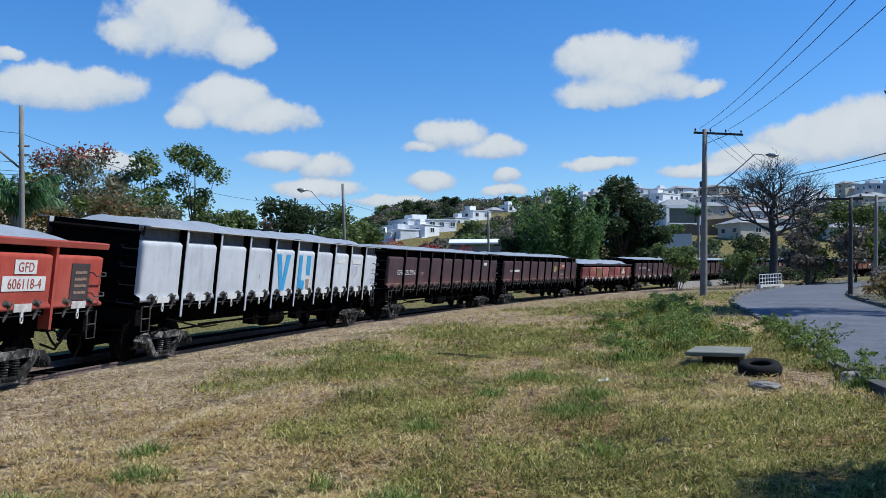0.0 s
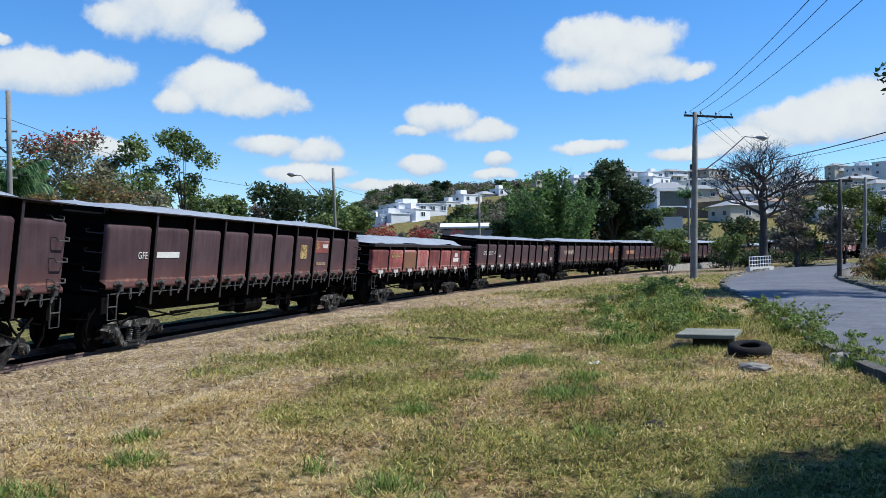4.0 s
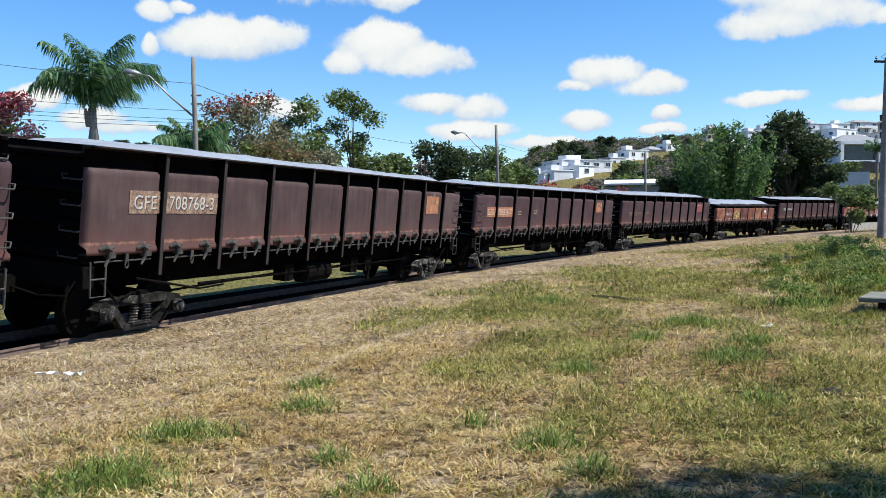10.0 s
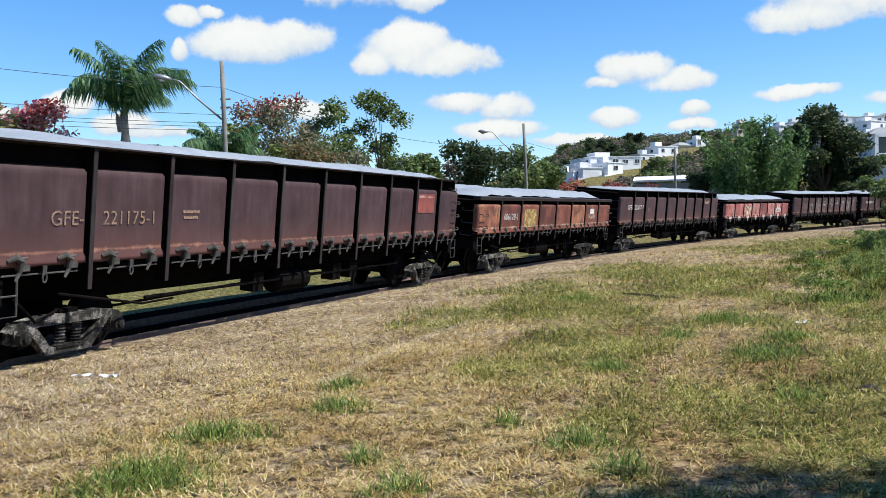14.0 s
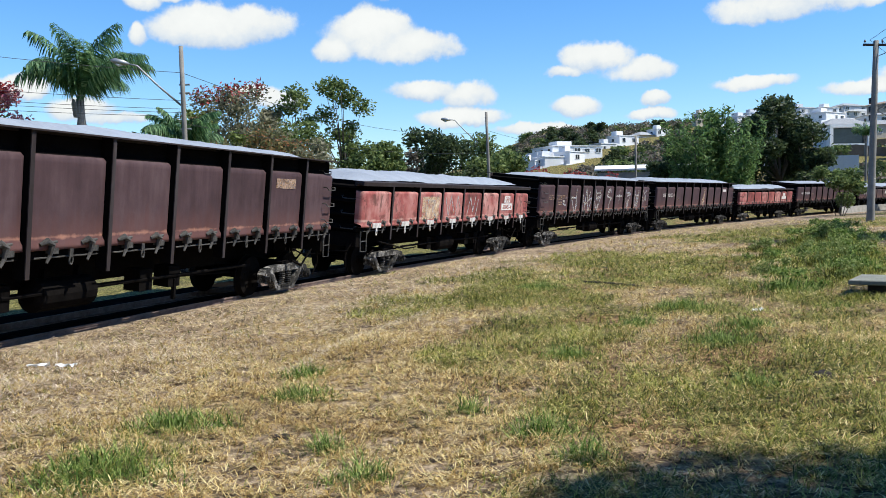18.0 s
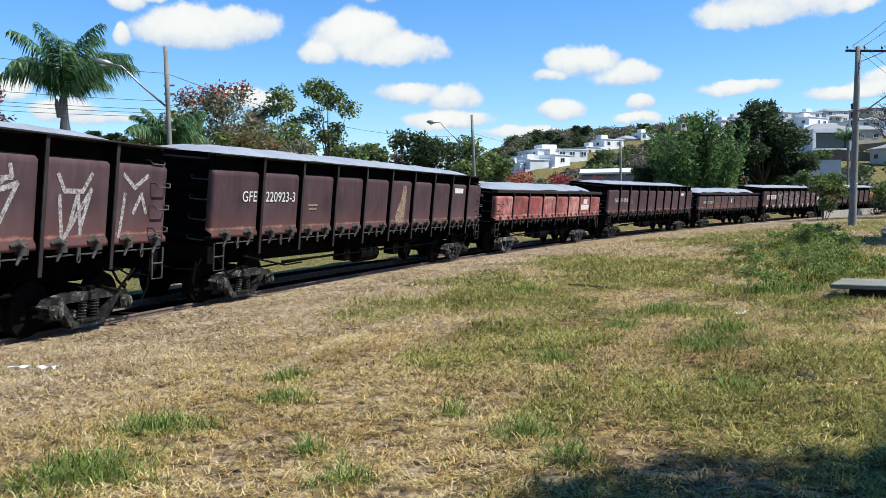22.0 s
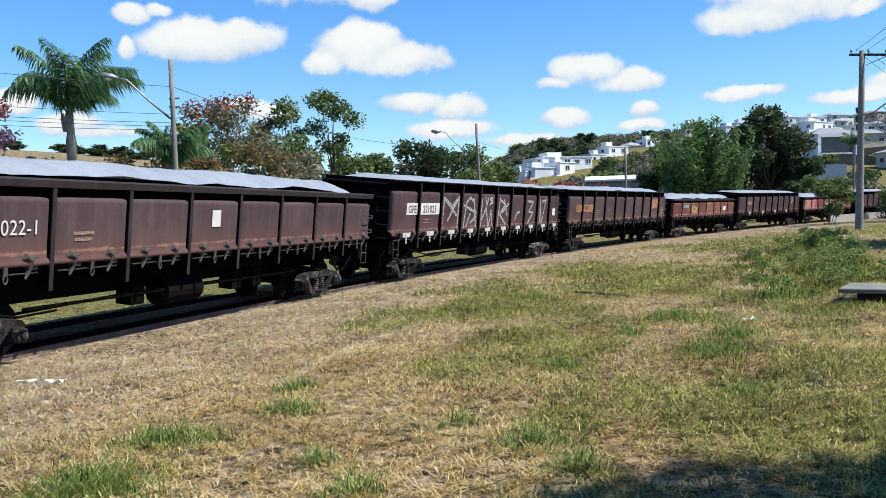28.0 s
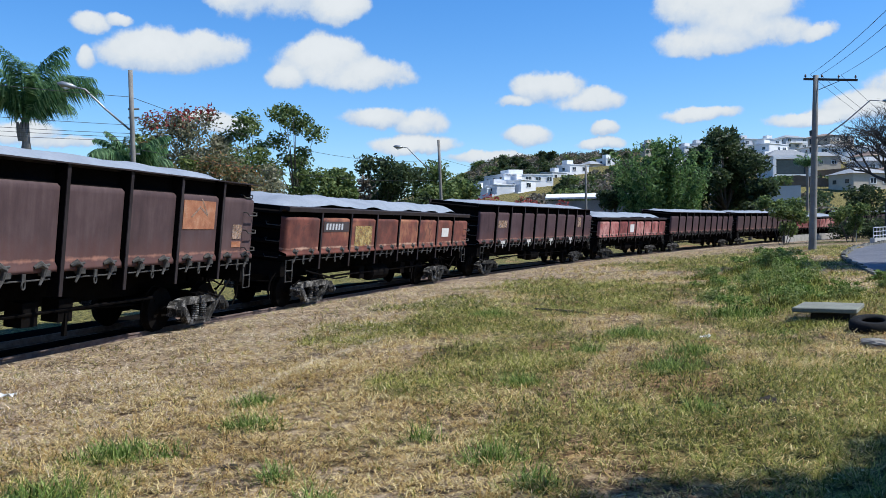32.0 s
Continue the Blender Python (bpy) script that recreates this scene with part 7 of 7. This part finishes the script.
# trees and scrub scattered between the houses
g9 = np.random.default_rng(21)
base_tree = tree(60, 200, land_z(60, 200) + 6.0, 3.0, LEAF_DARK, 0.95, 380, "dark green tree between the houses", 301, trunk=0.15, r=0.2, group="trees on the slope", joined_limbs=True)
base_bush = bush(66, 205, land_z(66, 205) + 3.2, 3.2, LEAF_DRY, 0.8, 600, "dry brown scrub on the slope", 302, group="scrub on the slope")
base_green = tree(70, 200, land_z(70, 200) + 5.0, 3.0, LEAF, 0.95, 380, "green tree between the houses", 303, trunk=0.15, r=0.2, group="trees on the slope", joined_limbs=True)
def keep_clear(x, y, r=8.0):
    a, d = math.atan2(x, y), math.hypot(x, y)
    for hx, hy, w, *_ in HOMES + HOMES2 + [(86.1, 241.5, 14.0)]:
        hd = math.hypot(hx, hy)
        if math.hypot(x - hx, y - hy) < r or (abs(a - math.atan2(hx, hy)) < (0.55 * w + 1.5) / hd and hd - 42 < d < hd):
            return True
    return False


count_t = 0
for i in range(420):
    a, d = g9.uniform(-6, 40), g9.uniform(168, 440)
    x, y = d * math.sin(radians(a)), d * math.cos(radians(a))
    if keep_clear(x, y) or off_track(np.array([x]), np.array([y]))[0] < 12 or count_t > 170:
        continue
    count_t += 1
    b = (base_tree, base_bush, base_green, base_tree)[i % 4]
    k = g9.uniform(0.6, 1.15) * (0.8 if a > 9 else 1.0)
    c = copy_thing(b, pose(x, y, land_z(x, y) - 0.4, 0, 0, g9.uniform(0, 360)))
    c.scale = (k, k, k * g9.uniform(0.7, 0.95))
for i in range(60):
    a, d = g9.uniform(-40, -2), g9.uniform(430, 800)
    x, y = d * math.sin(radians(a)), d * math.cos(radians(a))
    c = copy_thing(base_tree, pose(x, y, land_z(x, y) - 0.3, 0, 0, g9.uniform(0, 360)))
    k = g9.uniform(0.9, 1.5)
    c.scale = (k * 1.7, k * 1.7, k * 0.8)
for i in range(46):
    a, d = g9.uniform(-44, -15), g9.uniform(760, 850)
    x, y = d * math.sin(radians(a)), d * math.cos(radians(a))
    c = copy_thing(base_tree, pose(x, y, land_z(x, y) - 3.0, 0, 0, g9.uniform(0, 360)))
    k = g9.uniform(1.2, 1.7)
    c.scale = (k * 2.4, k * 2.4, k * 1.15)
for i in range(34):
    a, d = g9.uniform(-2.0, 6.5), g9.uniform(262, 330)
    x, y = d * math.sin(radians(a)), d * math.cos(radians(a))
    if keep_clear(x, y):
        continue
    c = copy_thing(base_tree, pose(x, y, land_z(x, y) - 0.3, 0, 0, g9.uniform(0, 360)))
    k = g9.uniform(0.7, 1.0)
    c.scale = (k * 1.2, k * 1.2, k * 0.85)
# low scrub that covers the slope
for name, mat, n, seed in (("hillside_scrub", LEAF_DARK, 1500, 1), ("hillside_dry_scrub", LEAF_DRY, 2700, 2), ("hillside_green_scrub", LEAF, 260, 3)):
    gg = np.random.default_rng(seed)
    blobs = []
    while len(blobs) < n:
        a, d = gg.uniform(-7, 42), gg.uniform(150, 450)
        x, y = d * math.sin(radians(a)), d * math.cos(radians(a))
        if keep_clear(x, y, 7.0):
            continue
        blobs.append((x, y, 0.0, gg.uniform(1.0, 2.6), 0.6))
    B = np.array(blobs)
    z = land(B[:, 0], B[:, 1])
    keep = off_track(B[:, 0], B[:, 1]) > 8
    blobs = [(x, y, zz + 0.3 * r, r, q) for (x, y, _, r, q), zz, kk in zip(blobs, z, keep) if kk]
    tagged(new(name, tri_mesh(name, leaf_verts(blob_points(blobs, 34 * len(blobs), 0.5), 1.0), 4, mat)), "low scrub and bushes covering the slope", "scrub", kind="stuff")
# red bougainvillea by the shed
bush(1.8, 118.0, 7.6, 3.2, LEAF_RED, 0.4, 1600, "red bougainvillea behind the wagons", 311)
bush(7.6, 119.0, 7.3, 3.4, LEAF_RED, 0.4, 1300, "red bougainvillea behind the wagons", 312)
bush(12.0, 120.0, 6.8, 2.6, LEAF_RED, 0.4, 700, "red bougainvillea behind the wagons", 313)

# ---- small things on the verge ----
STONE = material("pale_rough_stone", [(0.3, (0.2, 0.18, 0.15)), (0.7, (0.38, 0.35, 0.30))], 3, 0.95, 0, 0.8)
RUBBER = material("perished_black_rubber", [(0.3, (0.007, 0.007, 0.007)), (0.7, (0.022, 0.021, 0.020))], 5, 0.9, 0, 0.4, spec=0.15)
SLABS = material("grey_cast_slab", [(0.3, (0.13, 0.13, 0.10)), (0.7, (0.27, 0.27, 0.22))], 3, 0.9, 0, 0.4)
LITTER = material("white_plastic", [(0.3, (0.65, 0.65, 0.63)), (0.7, (0.8, 0.8, 0.8))], 5, 0.6, 0, 0.3)
CLOD_AND_GAP = material("dark_soil_and_shaded_gap", [(0.3, (0.02, 0.015, 0.012)), (0.7, (0.06, 0.045, 0.035))], 9, 0.95, 0, 0.9)
slab = thing("manhole_slab", pose(5.6, 14.05, land_z(5.6, 14.05), 0, 0, -28), "thick grey concrete slab over a gap coloured dark for shade", "slab")
bm = bmesh.new()
box(bm, (0, 0, 0.21), (0.92, 1.3, 0.07))
bmesh.ops.bevel(bm, geom=list(bm.edges), offset=0.012, segments=1, affect="EDGES")
part("cover", bm, SLABS, slab)
# dark block whose colour stands for the shaded gap under the cover
bm = bmesh.new()
box(bm, (0.06, 0.05, 0.03), (0.56, 0.95, 0.28))
part("chamber", bm, CLOD_AND_GAP, slab)
ty = thing("scrap_tyre", pose(5.5, 12.3, land_z(5.5, 12.3) + 0.02, 8, -7, 20), "worn black tyre lying on the grass", "tyre")
bm = bmesh.new()
prof = [(0.20, 0.03), (0.24, 0.0), (0.38, 0.0), (0.43, 0.05), (0.44, 0.11), (0.43, 0.17), (0.38, 0.22), (0.24, 0.22), (0.20, 0.19), (0.22, 0.16), (0.34, 0.17), (0.37, 0.11), (0.34, 0.05), (0.22, 0.06)]
rings = [[bm.verts.new((0.70 * r * math.cos(2 * math.pi * k / 32), 0.70 * r * math.sin(2 * math.pi * k / 32), 0.8 * z)) for r, z in prof] for k in range(32)]
for k in range(32):
    a, b = rings[k], rings[(k + 1) % 32]
    for j in range(len(prof)):
        bm.faces.new((a[j], b[j], b[(j + 1) % len(prof)], a[(j + 1) % len(prof)]))
part("casing", bm, RUBBER, ty, smooth=True)


def rock(x, y, sx, sy, sz, mat, name, label, cat, seed, group=""):
    bm = bmesh.new()
    bmesh.ops.create_icosphere(bm, subdivisions=3, radius=1.0)
    for v in bm.verts:
        n = noise.fractal(v.co * 1.7 + Vector((seed, 0, 0)), 0.7, 2, 4)
        v.co *= 1 + 0.28 * n
        v.co = Vector((v.co.x * sx, v.co.y * sy, v.co.z * sz))
    ob = new(name, mesh_of(bm, name, mat))
    ob.matrix_basis = pose(x, y, land_z(x, y) + sz * 0.35, 0, 0, seed * 37)
    return tagged(ob, label, cat, group)


rock(4.95, 10.9, 0.30, 0.14, 0.07, STONE, "flat_stone", "flat pale stone half sunk in dry grass", "stone", 3)
rock(6.3, 11.3, 0.16, 0.12, 0.10, STONE, "flat_stone", "broken kerb stone in the weeds", "stone", 6)
for i, (x, y, s) in enumerate([(-1.7, 5.9, 0.07), (2.5, 7.6, 0.12)]):
    rock(x, y, s, s * 0.7, s * 0.4, CLOD_AND_GAP, "soil_clod", "dark clod of turned soil in the grass", "soil", 10 + i, "soil clods")
for i, (x, y, a, b) in enumerate([(-5.05, 9.08, 0.11, 0.05), (-5.4, 9.14, 0.12, 0.025), (3.17, 12.2, 0.09, 0.05), (4.5, 6.9, 0.07, 0.04), (4.2, 6.7, 0.05, 0.03)]):
    bm = bmesh.new()
    n = 5
    grid = [[bm.verts.new((a * (i2 / n * 2 - 1), b * (j2 / n * 2 - 1), 0.03 + 0.05 * noise.noise(Vector((i2 * 0.9, j2 * 0.9, i * 5.0))))) for j2 in range(n + 1)] for i2 in range(n + 1)]
    for i2 in range(n):
        for j2 in range(n):
            bm.faces.new((grid[i2][j2], grid[i2 + 1][j2], grid[i2 + 1][j2 + 1], grid[i2][j2 + 1]))
    ob = new("plastic_scrap", mesh_of(bm, "plastic_scrap", LITTER))
    ob.matrix_basis = pose(x, y, land_z(x, y) + 0.01, 0, 0, 20 * i)
    tagged(ob, "crumpled white plastic scrap on dry grass", "litter", "litter on the verge")
bm = bmesh.new()
tube(bm, [(-1.05, 0, 0.04), (-0.3, 0.03, 0.05), (0.5, -0.02, 0.05), (1.05, 0.02, 0.04)], [0.02, 0.024, 0.026, 0.02], 7)
lg = new("old_timber", mesh_of(bm, "old_timber", WOOD))
lg.matrix_basis = pose(1.8, 17.15, land_z(1.7, 17.15) - 0.035, 0, 0, -55)
tagged(lg, "dark weathered timber lying in the grass", "timber")

# ---- lettering and marks on the wagons ----
def w_(i):
    return TRAIN[i][0], TRAIN[i][3]


def number_line(i, z, left, right, size=0.30, mat=STENCIL, plate=None, first=0):
    """Class letters on one sheet and the fleet number on the next."""
    w, k = w_(i)
    if plate:
        sign(w, k, first, z, 0.74, size * 1.15, plate, dx=0.42)
        sign(w, k, first + 1, z, 1.42, size * 1.15, plate, dx=0.0)
        for n_p, words, dx in ((first, left, 0.40), (first + 1, right, -0.02)):
            if mat is not DARK_PAINT:
                letters(w, k, n_p, z - 0.012, words, size, DARK_PAINT, dx=dx + 0.022, proud=0.088)
    letters(w, k, first, z, left, size, mat, dx=0.40)
    letters(w, k, first + 1, z, right, size, mat, dx=-0.02)


number_line(2, 0.64, "GFE-", "221270-6")
number_line(5, 0.80, "GFE-", "221731-7")
number_line(6, 0.80, "GFE", "708768-3", 0.31, PALE_PLATE, TAN)
number_line(7, 0.71, "GFE-", "708816-7", 0.30, CREAM, ORANGE_PLATE)
number_line(10, 0.80, "GFE-", "221857-7")
number_line(12, 0.76, "GFE-", "220877-6", 0.29, TAN)
number_line(13, 0.80, "GFE", "220923-3")
number_line(15, 0.74, "GFE-", "221470-9")
number_line(16, 0.52, "GFD-", "217022-1", 0.28)
number_line(17, 0.78, "GFE", "221023", 0.30, TAN, STENCIL)
number_line(18, 0.73, "GFE-", "708813-2", 0.30, DARK_PAINT, ORANGE_PLATE)
number_line(8, 0.62, "GFE-", "221175-1", 0.28, TAN)
for i, m in ((3, STENCIL),):
    w, k = w_(i)
    letters(w, k, 0, 0.68, "GFE", 0.21, m, dx=0.44)
    sign(w, k, 1, 0.69, 0.95, 0.13, m, "worn_number_bar", dx=-0.12)
for i in (11, 0, 14):
    w, k = w_(i)
    p_i = 6
    sign(w, k, p_i, 0.70, 0.60, 0.23, STENCIL)
    sign(w, k, p_i, 0.43, 1.18, 0.24, STENCIL)
    if i != 14:
        letters(w, k, p_i, 0.70, "GFD", 0.22, RED)
        letters(w, k, p_i, 0.43, "606457-4" if i == 11 else "606118-4", 0.23, RED)
# small data panels that cannot be read: plain bars
for i, s_i, z, m in [(2, 2, 0.62, TAN), (5, 2, 0.66, STENCIL), (7, 2, 0.72, TAN), (7, 3, 0.76, TAN), (13, 2, 0.62, TAN), (15, 2, 0.66, TAN), (16, 2, 0.42, TAN), (18, 2, 0.60, TAN), (18, 3, 0.66, TAN), (17, 1, 0.46, TAN), (10, 2, 0.70, TAN), (12, 1, 0.55, TAN), (8, 2, 0.7, TAN)]:
    w, k = w_(i)
    sign(w, k, s_i, z, 0.42, 0.045, m, "data_line", dx=-0.2)
    sign(w, k, s_i, z - 0.09, 0.36, 0.045, m, "data_line", dx=-0.2)
# painted squares and patches: wagon, sheet, height, width, height of the patch, paint
for i, s_i, z, wd, hg, m, nm in [(7, 8, 0.93, 0.85, 0.46, ORANGE_PLATE, "owner_panel"), (6, 8, 0.90, 0.95, 0.5, ORANGE_PLATE, "owner_panel"), (18, 8, 0.90, 1.2, 0.54, ORANGE_PLATE, "owner_panel"), (18, 9, 0.58, 0.42, 0.3, TAN, "data_plate"), (18, 9, 0.32, 0.4, 0.12, ORANGE_PLATE, "data_plate"), (5, 8, 1.04, 0.85, 0.24, TAN, "owner_panel"), (13, 8, 1.07, 0.8, 0.16, STENCIL, "owner_panel"), (15, 8, 1.07, 0.6, 0.16, STENCIL, "owner_panel"), (2, 8, 1.07, 0.6, 0.15, STENCIL, "owner_panel"), (5, 9, 0.35, 0.3, 0.18, STENCIL, "data_plate"), (10, 8, 1.03, 0.85, 0.2, TAN, "owner_panel"), (1, 8, 1.02, 0.9, 0.16, STENCIL, "data_plate"), (1, 7, 1.02, 0.7, 0.16, STENCIL, "data_plate"),
                                 (0, 7, 0.45, 0.62, 0.66, DARK_PAINT, "data_plate"), (17, 9, 0.6, 0.4, 0.3, STENCIL, "data_plate"), (20, 1, 0.8, 1.0, 0.3, TAN, "stencil_plate"), (20, 8, 0.9, 0.6, 0.5, TAN, "owner_panel"), (4, 6, 0.70, 0.5, 0.2, STENCIL, "stencil_plate"), (4, 6, 0.46, 0.9, 0.2, STENCIL, "stencil_plate"), (21, 3, 0.5, 0.8, 0.5, STENCIL, "owner_panel"), (16, 4, 0.6, 0.28, 0.3, STENCIL, "data_plate"),
                                 (3, 6, 0.80, 0.55, 0.44, YELLOW_PAINT, "worn_patch"), (3, 7, 0.98, 1.25, 0.40, OLD_RED, "repaint_patch"), (3, 7, 0.42, 0.9, 0.10, TAN, "data_line"), (9, 2, 0.45, 1.1, 0.62, YELLOW_PAINT, "owner_panel"), (9, 6, 0.66, 0.5, 0.2, STENCIL, "stencil_plate"), (9, 6, 0.44, 0.9, 0.18, TAN, "stencil_plate"), (8, 8, 0.92, 1.1, 0.50, OLD_RED, "repaint_patch"),
                                 (19, 1, 0.70, 1.45, 0.26, DARK_PAINT, "repaint_patch"), (19, 2, 0.45, 1.1, 0.55, YELLOW_PAINT, "owner_panel"), (19, 6, 0.5, 0.7, 0.3, STENCIL, "stencil_plate")]:
    w, k = w_(i)
    sign(w, k, s_i, z, wd, hg, m, nm)
# owner's mark on the brown wagon, as plain shapes
w, k = w_(3)
sign(w, k, 7, 1.0, 0.5, 0.13, PALE_PLATE, "owner_letters", dx=0.3, proud=0.09)
stroke(w, k, 7, [(-0.52, 0.99), (-0.40, 1.09), (-0.28, 0.99), (-0.40, 0.89), (-0.52, 0.99)], YELLOW_PAINT, 0.03, "owner_diamond", proud=0.09)
# fleet numbers of the low wagons
w, k = w_(9)
letters(w, k, 1, 0.52, "606128-1", 0.30, PALE_PLATE, dx=-0.05)
w, k = w_(19)
for q in range(6):
    sign(w, k, 1, 0.70, 0.10, 0.16, WHITE, "worn_number_bar", dx=-0.55 + 0.17 * q, proud=0.09)
w, k = w_(4)
for q in range(7):
    sign(w, k, 1, 0.70, 0.10, 0.17, YELLOW_PAINT, "worn_number_bar", dx=-0.52 + 0.17 * q, proud=0.09)
w, k = w_(0)
for z in (0.62, 0.5, 0.38, 0.26):
    sign(w, k, 7, z, 0.4, 0.05, TAN, "data_line", proud=0.092)
# orange panels carry worn pale streaks
for i in (6, 7, 18):
    w, k = w_(i)
    stroke(w, k, 8, [(-0.3, 0.86), (0.0, 1.05), (0.3, 0.9), (0.05, 1.2)], TAN, 0.02, proud=0.09)
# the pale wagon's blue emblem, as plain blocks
w, k = w_(1)
bm = bmesh.new()
prism(bm, [(-0.52, 1.10), (-0.22, 1.10), (-0.02, 0.36), (0.14, 1.10), (0.44, 1.10), (0.12, 0.06), (-0.18, 0.06)], -0.002, 0.002)
part("emblem_wedge", bm, BLUE, w, "blue painted emblem block", at=(panel_x(k, 4), -HALF - 0.14, LOW_Z + 0.05))
for nm, a, z0, z1, x0, x1, m in (("emblem_bar", 5, 0.06, 0.34, -0.5, 0.02, BLUE), ("emblem_bar", 5, 0.34, 1.10, -0.5, -0.24, BLUE), ("emblem_bar", 5, 0.50, 1.10, 0.12, 0.42, BLUE), ("emblem_dot", 5, 0.06, 0.38, 0.16, 0.40, TAN)):
    bm = bmesh.new()
    prism(bm, [(x0, z0 + 0.02), (x1, z0), (x1, z1), (x0, z1)], -0.002, 0.002)
    part(nm, bm, m, w, at=(panel_x(k, a), -HALF - 0.14, LOW_Z + 0.05))
for s_i, pts in ((3, [(0.02, 0.46), (0.06, 0.56)]), (8, [(-0.1, 0.5), (0.1, 0.62), (0.0, 0.8), (0.2, 0.85)])):
    stroke(w, k, s_i, pts, ROOF_GREY, 0.02, "scrawl")
# sprayed marks
w, k = w_(12)
for s_i, pts in ((2, [(0.18, 1.12), (0.18, 0.72), (-0.45, 0.76), (0.05, 0.04), (0.32, 0.5)]), (2, [(0.18, 0.72), (0.14, 0.08)]),
                 (3, [(-0.62, 0.55), (-0.5, 0.06), (-0.3, 0.08), (-0.12, 1.15), (0.08, 0.6)]), (3, [(-0.5, 0.85), (-0.4, 0.5), (-0.1, 0.44), (0.25, 0.62), (0.38, 1.0), (0.30, 0.7)]), (3, [(0.1, 0.62), (0.18, 0.1), (0.3, 0.16), (0.62, 0.7), (0.25, 0.6)]),
                 (4, [(-0.35, 1.1), (-0.32, 0.92), (0.25, 0.94), (0.28, 1.12)]), (4, [(-0.32, 0.92), (-0.3, 0.62), (0.0, 0.8)]), (4, [(-0.5, 0.55), (-0.2, 0.05), (0.4, 0.85), (-0.1, 0.62)]), (4, [(-0.2, 0.05), (-0.05, 0.4)]),
                 (5, [(0.0, 0.08), (0.12, 0.5), (0.45, 0.68), (-0.3, 0.78), (0.0, 1.0)]), (5, [(-0.2, 0.98), (0.06, 1.15), (0.3, 0.98)]),
                 (6, [(0.05, 0.4), (0.1, 1.12)]), (6, [(-0.45, 0.78), (0.5, 0.80)]),
                 (7, [(-0.4, 1.12), (-0.3, 0.92), (0.25, 0.98), (0.2, 1.14)]), (7, [(-0.4, 0.68), (-0.1, 0.12), (0.35, 0.9), (-0.2, 0.75), (0.1, 0.95)]), (7, [(-0.1, 0.12), (0.0, 0.6)]),
                 (8, [(-0.45, 1.05), (-0.3, 0.82), (0.1, 0.82), (0.3, 1.08)]), (8, [(-0.4, 0.75), (-0.3, 0.1), (0.3, 0.85), (0.1, 0.3)]), (8, [(-0.2, 0.2), (0.0, 0.8), (0.1, 0.2)]),
                 (9, [(-0.5, 1.1), (-0.2, 0.9), (0.15, 1.1)]), (9, [(-0.45, 0.8), (-0.55, 0.1)]), (9, [(-0.2, 0.5), (0.0, 0.8), (0.15, 0.5)]), (1, [(0.15, 0.60), (0.35, 0.58), (0.2, 0.45), (0.5, 0.42)])):
    stroke(w, k, s_i, pts, SPRAY, 0.036)
w, k = w_(17)
for s_i, pts in ((2, [(-0.62, 0.1), (-0.55, 1.12), (0.6, 0.5)]), (2, [(0.6, 0.1), (0.62, 1.15), (-0.2, 0.4)]), (2, [(-0.5, 1.1), (0.1, 0.85), (0.55, 1.12)]),
                 (3, [(-0.5, 0.08), (-0.3, 1.0), (0.0, 1.14), (0.35, 1.0), (0.62, 0.1)]), (3, [(-0.55, 0.9), (0.6, 0.62)]), (3, [(0.3, 1.1), (0.55, 0.5), (0.1, 0.3)]), (3, [(-0.3, 0.1), (0.05, 0.6)]),
                 (4, [(-0.55, 0.1), (-0.5, 1.1)]), (4, [(-0.2, 1.15), (-0.05, 0.9), (0.1, 1.15)]), (4, [(0.5, 1.15), (0.25, 1.1), (0.5, 1.0), (0.25, 0.92)]), (4, [(-0.45, 0.4), (-0.1, 0.8), (0.2, 0.1), (0.4, 0.7), (0.55, 0.1)]),
                 (5, [(-0.5, 0.08), (-0.35, 1.12), (0.2, 0.9), (-0.3, 0.55), (0.5, 0.1)]), (5, [(0.1, 1.1), (0.5, 0.5)]), (5, [(-0.1, 0.6), (0.6, 0.95)]),
                 (6, [(-0.2, 0.35), (0.0, 0.6), (0.3, 0.62)]), (7, [(-0.4, 1.05), (0.3, 1.02), (-0.2, 0.62), (0.35, 0.6), (-0.35, 0.1)]),
                 (8, [(-0.4, 1.12), (-0.05, 0.15), (0.4, 1.1), (-0.1, 1.05)]), (8, [(-0.3, 0.1), (-0.35, 0.9)])):
    stroke(w, k, s_i, pts, SPRAY, 0.046)
w, k = w_(13)
bm = bmesh.new()
prism(bm, [(-0.25, 0.02), (0.32, 0.02), (0.36, 1.16), (0.12, 1.16), (0.0, 0.7), (-0.1, 0.65), (-0.32, 0.25)], -0.002, 0.002)
part("bare_patch", bm, TAN, w, "bare tan patch where paint has gone", at=(panel_x(k, 5), -HALF - 0.136, LOW_Z))
w, k = w_(11)
for s_i, pts in ((2, [(-0.3, 0.25), (-0.2, 0.7), (0.3, 0.65), (0.1, 0.4), (0.4, 0.2)]), (3, [(-0.6, 0.75), (-0.35, 0.2), (-0.2, 0.8), (0.1, 0.3)]), (3, [(0.2, 0.15), (0.35, 0.8), (0.6, 0.4)]), (4, [(-0.5, 0.2), (-0.25, 0.78), (0.0, 0.3), (0.2, 0.8)]), (4, [(0.3, 0.2), (0.45, 0.7)])):
    stroke(w, k, s_i, pts, SPRAY, 0.024)
sign(w, k, 2, 0.46, 1.2, 0.66, CREAM_PATCH, "bare_patch", proud=0.08)
w, k = w_(4)
sign(w, k, 2, 0.46, 1.42, 0.74, BROWN_PATCH, "repaint_patch", proud=0.080)

motions()
